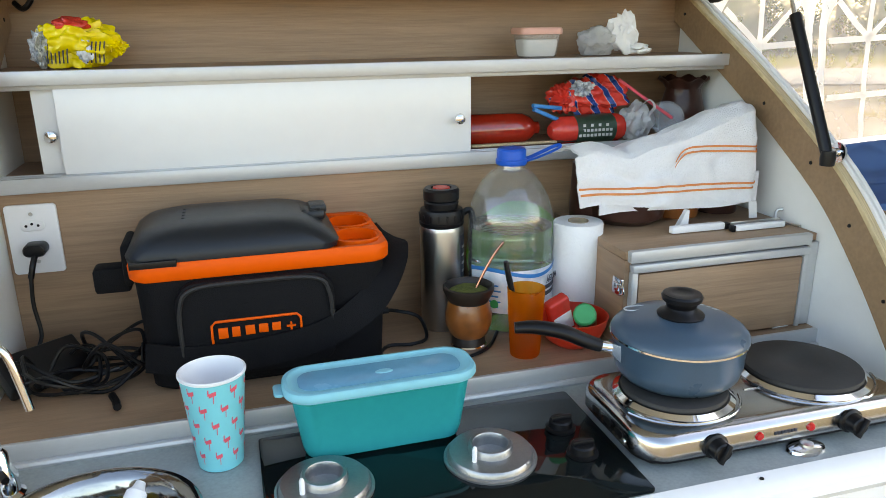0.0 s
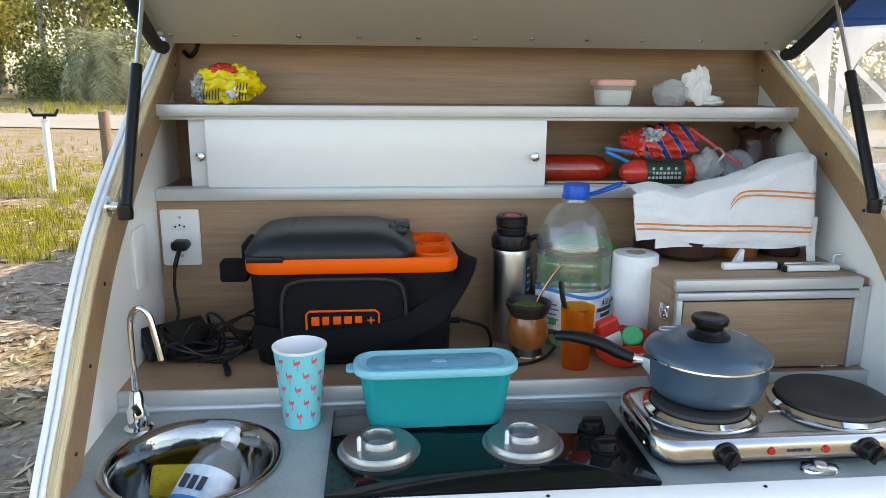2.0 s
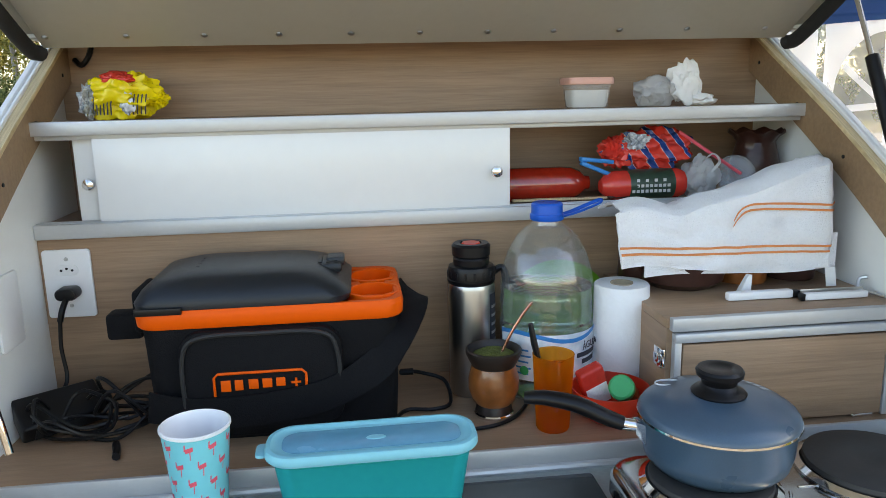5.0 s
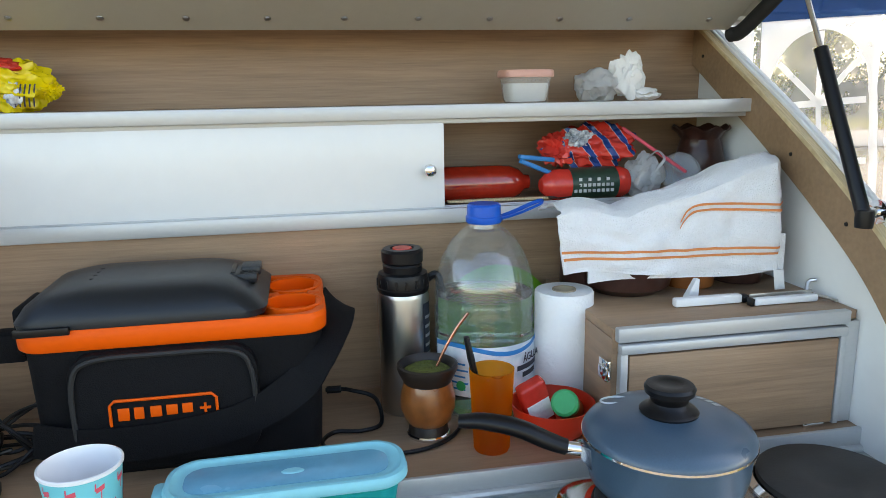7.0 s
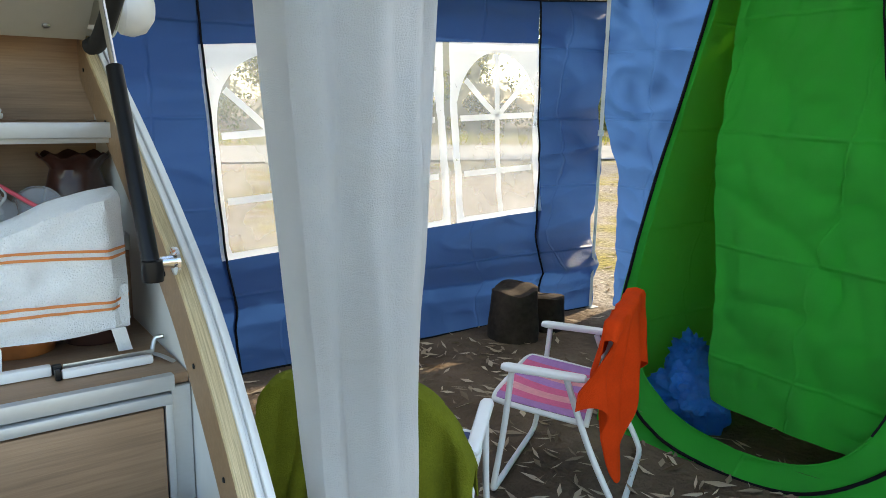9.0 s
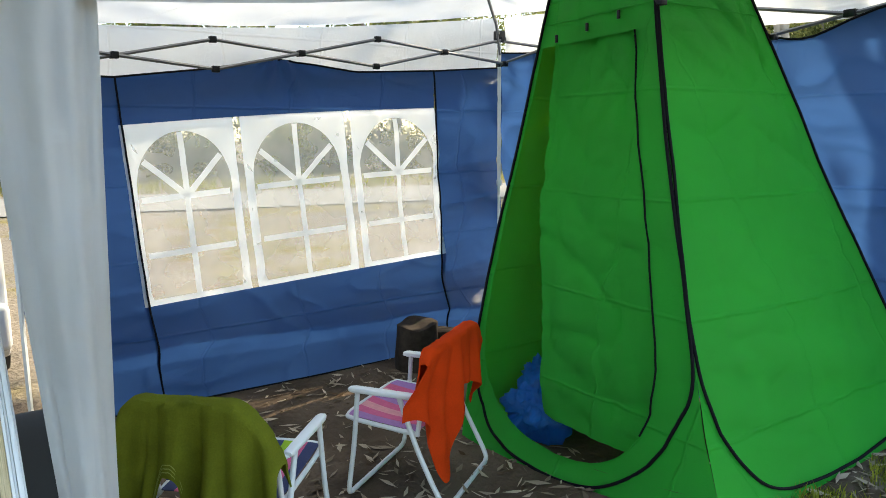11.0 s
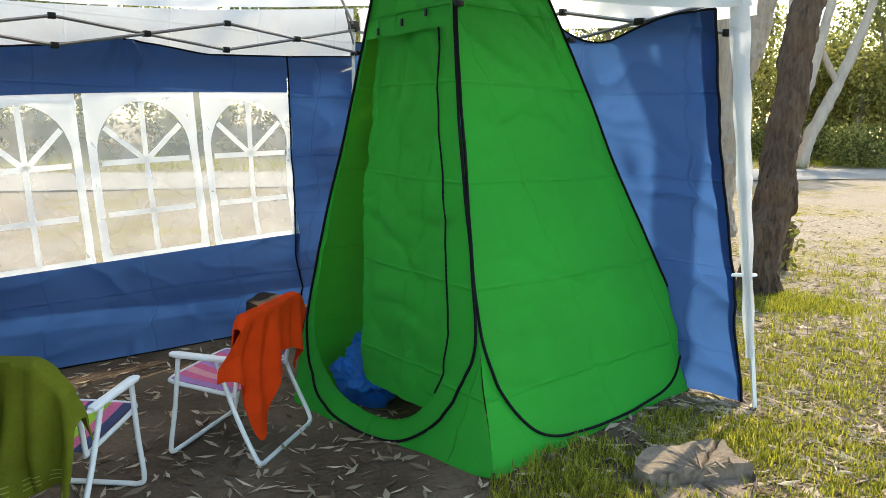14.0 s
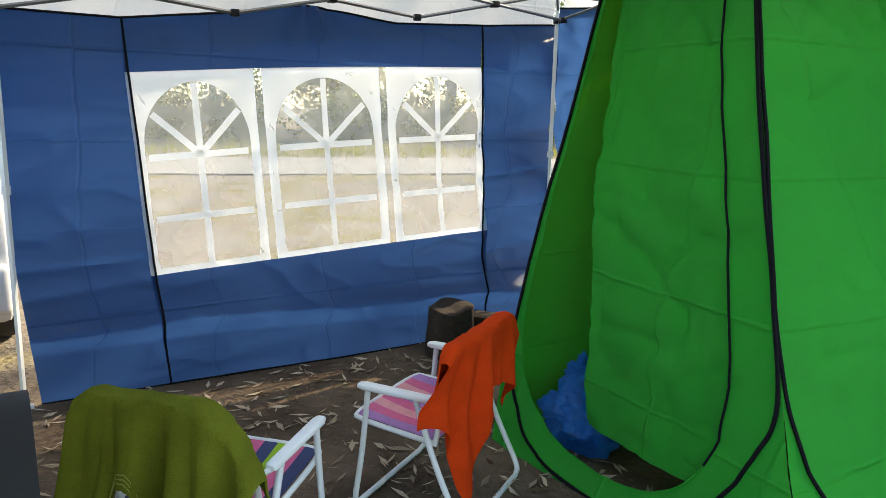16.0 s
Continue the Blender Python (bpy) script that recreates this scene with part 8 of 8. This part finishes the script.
for i in range(46):
    s = -40 + i * 3.2 + rw.uniform(-1, 1)
    p = road_line(s) + SIDE * (12.5 + rw.uniform(-1.0, 4.5))
    if (p - Vector((-11.6, 33.6, 0))).length > 4.6:
        plant(SHRUBS[i % 2], p, rw.uniform(0, 360), i)
for i in range(7):
    p = Vector((45 + 4 * (i % 3) + rw.uniform(-1.5, 1.5), 2.0 + 3.1 * i, 0))
    plant(TREES[(0, 3, 2)[i % 3]], p, rw.uniform(0, 360), i)
    plant(SHRUBS[1], p + Vector((-3.5, 0.6, 0)), rw.uniform(0, 360), i)
for k, (x, y, lx, r) in enumerate(((36.5, 13.6, 2.6, 0.42), (37.5, 13.2, 4.6, 0.34), (30.5, 16.2, -0.8, 0.3))):
    gum_tree("gum_tree", "pale smooth-barked gum tree beyond the road", (x, y, gz(x, y) - 0.05), [(0, 0, 0), (lx * 0.12 - 0.1, -lx * 0.05, 1.6), (lx * 0.4, -lx * 0.15, 4.0), (lx * 0.8, -lx * 0.25, 7.5), (lx, -lx * 0.3, 11)], r, 0.16,
             [[(lx * 0.4, -lx * 0.15, 4.0), (lx * 0.4 - 0.9, 0.2, 6.5), (lx * 0.4 - 1.2, 0.4, 9.5)]], (lx, 0, 11.5), (3.5, 3.5, 2.5), 30, 70 + k, mat("smooth_gum_bark", (0.42, 0.35, 0.28), 0.85, var=0.22, scale=1.2, fine=6, stretch=(2, 2, 0.5), bump=0.3, bscale=6), M_LEAFA, 0.3)
# posts by the path
wpst = thing("standpipe", "white pipe standpost with a black tap", "standpipe", (-4.02, 8.95, gz(-4.02, 8.95)))
wpst["local"] = 1
part("pipe", lathe([(0.038, -0.02), (0.038, 0.85), (0.033, 0.86), (0, 0.86)], (0, 0, 0), 16), M_POSTW, wpst)
part("tap_cross", join(tube([(-0.13, 0, 0.90), (0.13, 0, 0.90)], 0.018, 8), tube([(-0.12, 0, 0.90), (-0.15, -0.02, 0.98)], 0.016, 8), tube([(0.12, 0, 0.90), (0.16, 0, 0.97)], 0.016, 8), tube([(0, 0, 0.84), (0, 0, 0.91)], 0.02, 8)), M_BLACK, wpst, "black double tap")
wst = thing("wooden_post", "weathered round wooden post in the grass", "post", (-3.31, 8.8, gz(-3.31, 8.8)))
wst["local"] = 1
part("post", tube([(0, 0, -0.05), (0.005, 0, 0.5), (0.0, 0, 0.96)], 0.062, 14, False, 1.0, [0.065, 0.062, 0.06]), M_POST, wst)
upl = thing("utility_pole", "grey concrete utility pole beyond the road", "pole", (-20.0, 47.6, gz(-20.0, 47.6)))
upl["local"] = 1
part("pole", tube([(0, 0, -0.1), (0, 0, 9)], 0.19, 12, False, 1.0, [0.2, 0.14]), mat("concrete", (0.35, 0.34, 0.32), 0.9, var=0.15, scale=2), upl)


def car():
    c = thing("white_car", "white car parked ahead of the trailer", "car", (0.12, 6.4, GZ))
    x0, x1 = -0.74, 0.985
    prof = [(4.45, 0.25), (4.42, 0.55), (4.44, 0.95), (4.62, 1.10), (4.85, 1.42), (5.6, 1.48), (6.5, 1.42), (7.1, 1.05), (8.2, 0.92), (8.45, 0.70), (8.45, 0.25)]
    prof = [(y, z + GZ) for y, z in prof]
    part("body", slab(prof, "x", x0, x1, 0.05), M_CARW, c)
    part("rear_window", box(x0 + 0.15, x1 - 0.15, -0.006, 0.006, -0.16, 0.16, 0.003, 2, pose(0, 4.72, 1.27 + GZ, -36)), M_BLACKGLASS, c)
    for s, x in ((-1, x0 + 0.08), (1, x1 - 0.08)):
        part("tail_lamp", box(x - s * 0.26 - 0.06, x - s * 0.26 + 0.06, 4.405, 4.47, GZ + 0.80, GZ + 1.08, 0.015), M_REDLAMP, c, "red tail lamp")
        part("side_window", slab([(4.95, 1.10 + GZ), (5.1, 1.38 + GZ), (6.4, 1.36 + GZ), (6.95, 1.06 + GZ)], "x", x1 - 0.002 if s > 0 else x0 - 0.006, x1 + 0.006 if s > 0 else x0 + 0.002), M_BLACKGLASS, c)
        for y in (5.15, 7.75):
            wh = part("wheel", lathe([(0.2, -0.1), (0.29, -0.1), (0.31, -0.07), (0.31, 0.07), (0.29, 0.1), (0.2, 0.1)], (x, y, GZ + 0.31), 36, pose(0, 0, 0, 0, 90)), M_TYRE, c, "black tyre")
            part("rim", lathe([(0.2, -0.02), (0.2, 0.09), (0.16, 0.095), (0.05, 0.07), (0, 0.07)], (x, y, GZ + 0.31), 28, pose(0, 0, 0, 0, 90 * s)), M_ALU, wh)
    part("bumper", box(x0, x1, 4.36, 4.46, GZ + 0.32, GZ + 0.60, 0.04, 3), M_CARW, c)


car()

# ---- grass and litter ----
def scatter_blades(name, label, spots, n, h, seed):
    """Upright blades of grass in tufts over discs (x, y, radius, weight)."""
    rs = np.random.RandomState(seed)
    V, F = [], []
    w = np.array([s[3] for s in spots], float)
    w /= w.sum()
    for k in rs.choice(len(spots), n // 14, p=w):
        cx, cy, R, _ = spots[k]
        a, r = rs.uniform(0, 6.283), R * math.sqrt(rs.uniform())
        tx, ty = cx + r * math.cos(a), cy + r * math.sin(a)
        hh = h * rs.uniform(0.4, 1.25)
        for _ in range(14):
            x, y = tx + rs.normal(0, 0.028), ty + rs.normal(0, 0.028)
            z = gz(x, y) - 0.004
            b, lean, ht = rs.uniform(0, 6.283), rs.uniform(0.1, 0.9), hh * rs.uniform(0.5, 1.2)
            dx, dy, ww = math.cos(b) * lean * ht, math.sin(b) * lean * ht, 0.0022 + 0.0012 * rs.uniform()
            sx, sy = -math.sin(b) * ww, math.cos(b) * ww
            i = len(V)
            V += [(x - sx, y - sy, z), (x + sx, y + sy, z), (x + dx * 0.4 + sx * 0.7, y + dy * 0.4 + sy * 0.7, z + ht * 0.62), (x + dx * 0.4 - sx * 0.7, y + dy * 0.4 - sy * 0.7, z + ht * 0.62), (x + dx, y + dy, z + ht)]
            F += [(i, i + 1, i + 2, i + 3), (i + 3, i + 2, i + 4)]
    me = bpy.data.meshes.new(name)
    me.from_pydata(V, [], F)
    me.materials.append(M_GRASS)
    return tagged(new(name, me), label, "grass", kind="stuff")


scatter_blades("grass", "short yellow-green grass tufts round the stump", [(2.78, 0.62, 0.26, 2.2), (3.1, 0.70, 0.28, 1.2), (3.75, 0.50, 0.33, 2.4), (3.95, 0.1, 0.4, 2.4), (2.95, 0.22, 0.25, 1.4), (3.4, -0.15, 0.4, 1.2), (4.6, -0.1, 0.7, 1.6), (4.6, 0.4, 0.35, 0.9), (5.2, 0.9, 0.6, 1.4)], 24000, 0.050, 1)
scatter_blades("grass", "sunlit grass patches on the campsite", [(6.4, 1.0, 1.0, 2), (7.2, 2.0, 0.7, 2), (8.6, 1.4, 1.3, 2), (6.0, -0.4, 1.2, 1.6), (9.8, 3.0, 1.6, 1.4), (5.3, 0.5, 0.6, 1), (7.3, 1.6, 0.6, 2.5)], 20000, 0.075, 2)
scatter_blades("grass", "dry yellow-green grass beside the sandy path", [(-4.3, 9.2, 1.0, 2), (-5.6, 10.3, 1.6, 2), (-3.2, 8.4, 0.5, 1), (-3.6, 7.0, 0.7, 2.2), (-3.1, 6.0, 0.5, 1.2), (-7, 13, 3, 2), (-5.2, 7.6, 0.9, 1)], 15000, 0.12, 3)
scatter_blades("grass", "tall dry grass verge beyond the road", [(-12 + 3.0 * k, 27.6 - 0.80 * k, 2.4, 1) for k in range(22)], 36000, 0.42, 4)


def scatter_leaves(name, label, n, seed, area, size=0.045):
    """Dry fallen leaves lying on the ground."""
    rs = np.random.RandomState(seed)
    V, F = [], []
    for _ in range(n):
        x0, x1, y0, y1 = area[rs.randint(len(area))]
        x, y = rs.uniform(x0, x1), rs.uniform(y0, y1)
        if -0.8 < x < 0.8 and 0.8 < y < 3.6:
            continue
        a, L_ = rs.uniform(0, 6.283), size * rs.uniform(0.4, 1.5)
        w, z = L_ * rs.uniform(0.10, 0.26), gz(x, y) + 0.004 + 0.006 * rs.uniform()
        c, s = math.cos(a), math.sin(a)
        k1, k2, k3 = rs.uniform(-0.003, 0.012, 3)
        i = len(V)
        V += [(x - c * L_, y - s * L_, z + k1), (x - s * w, y + c * w, z + k2), (x + c * L_, y + s * L_, z + k3), (x + s * w, y - c * w, z)]
        F.append((i, i + 1, i + 2, i + 3))
    me = bpy.data.meshes.new(name)
    me.from_pydata(V, [], F)
    me.materials.append(M_LITTER)
    return tagged(new(name, me), label, "leaf litter", kind="stuff")


scatter_leaves("leaf_litter", "dry fallen gum leaves on the bare earth", 1900, 5, [(1.0, 4.2, 0.2, 3.8), (2.2, 4.4, 0.0, 1.0), (1.0, 3.0, 1.0, 3.7)], 0.042)
scatter_leaves("leaf_litter", "dry fallen leaves over the sunlit campsite", 17000, 6, [(4.0, 9, -1.5, 2.5), (4.0, 7, -1.5, 1.5), (4.2, 12, -1, 5), (8, 18, 0, 9), (3.4, 5.5, -0.6, 0.7)], 0.046)
scatter_leaves("leaf_litter", "dry leaves and twigs scattered on the sandy path", 7000, 7, [(-5, -0.9, 2.0, 8.5), (-3.5, -0.9, 1.0, 5), (-8, -1, 6, 14)], 0.05)
rt = random.Random(9)
for k in range(16):
    x, y = rt.uniform(-3.4, -1.1), rt.uniform(2.2, 6.5)
    a, L_ = rt.uniform(0, 3.14), rt.uniform(0.15, 0.5)
    pts = [(x + (j / 4 - 0.5) * L_ * math.cos(a) + rt.gauss(0, 0.02), y + (j / 4 - 0.5) * L_ * math.sin(a) + rt.gauss(0, 0.02), 0) for j in range(5)]
    solid("twig", tube([(p[0], p[1], gz(p[0], p[1]) + 0.008) for p in pts], 0.006, 6), M_BARK, "thin dry twig on the sand", "twig", group="fallen twigs")
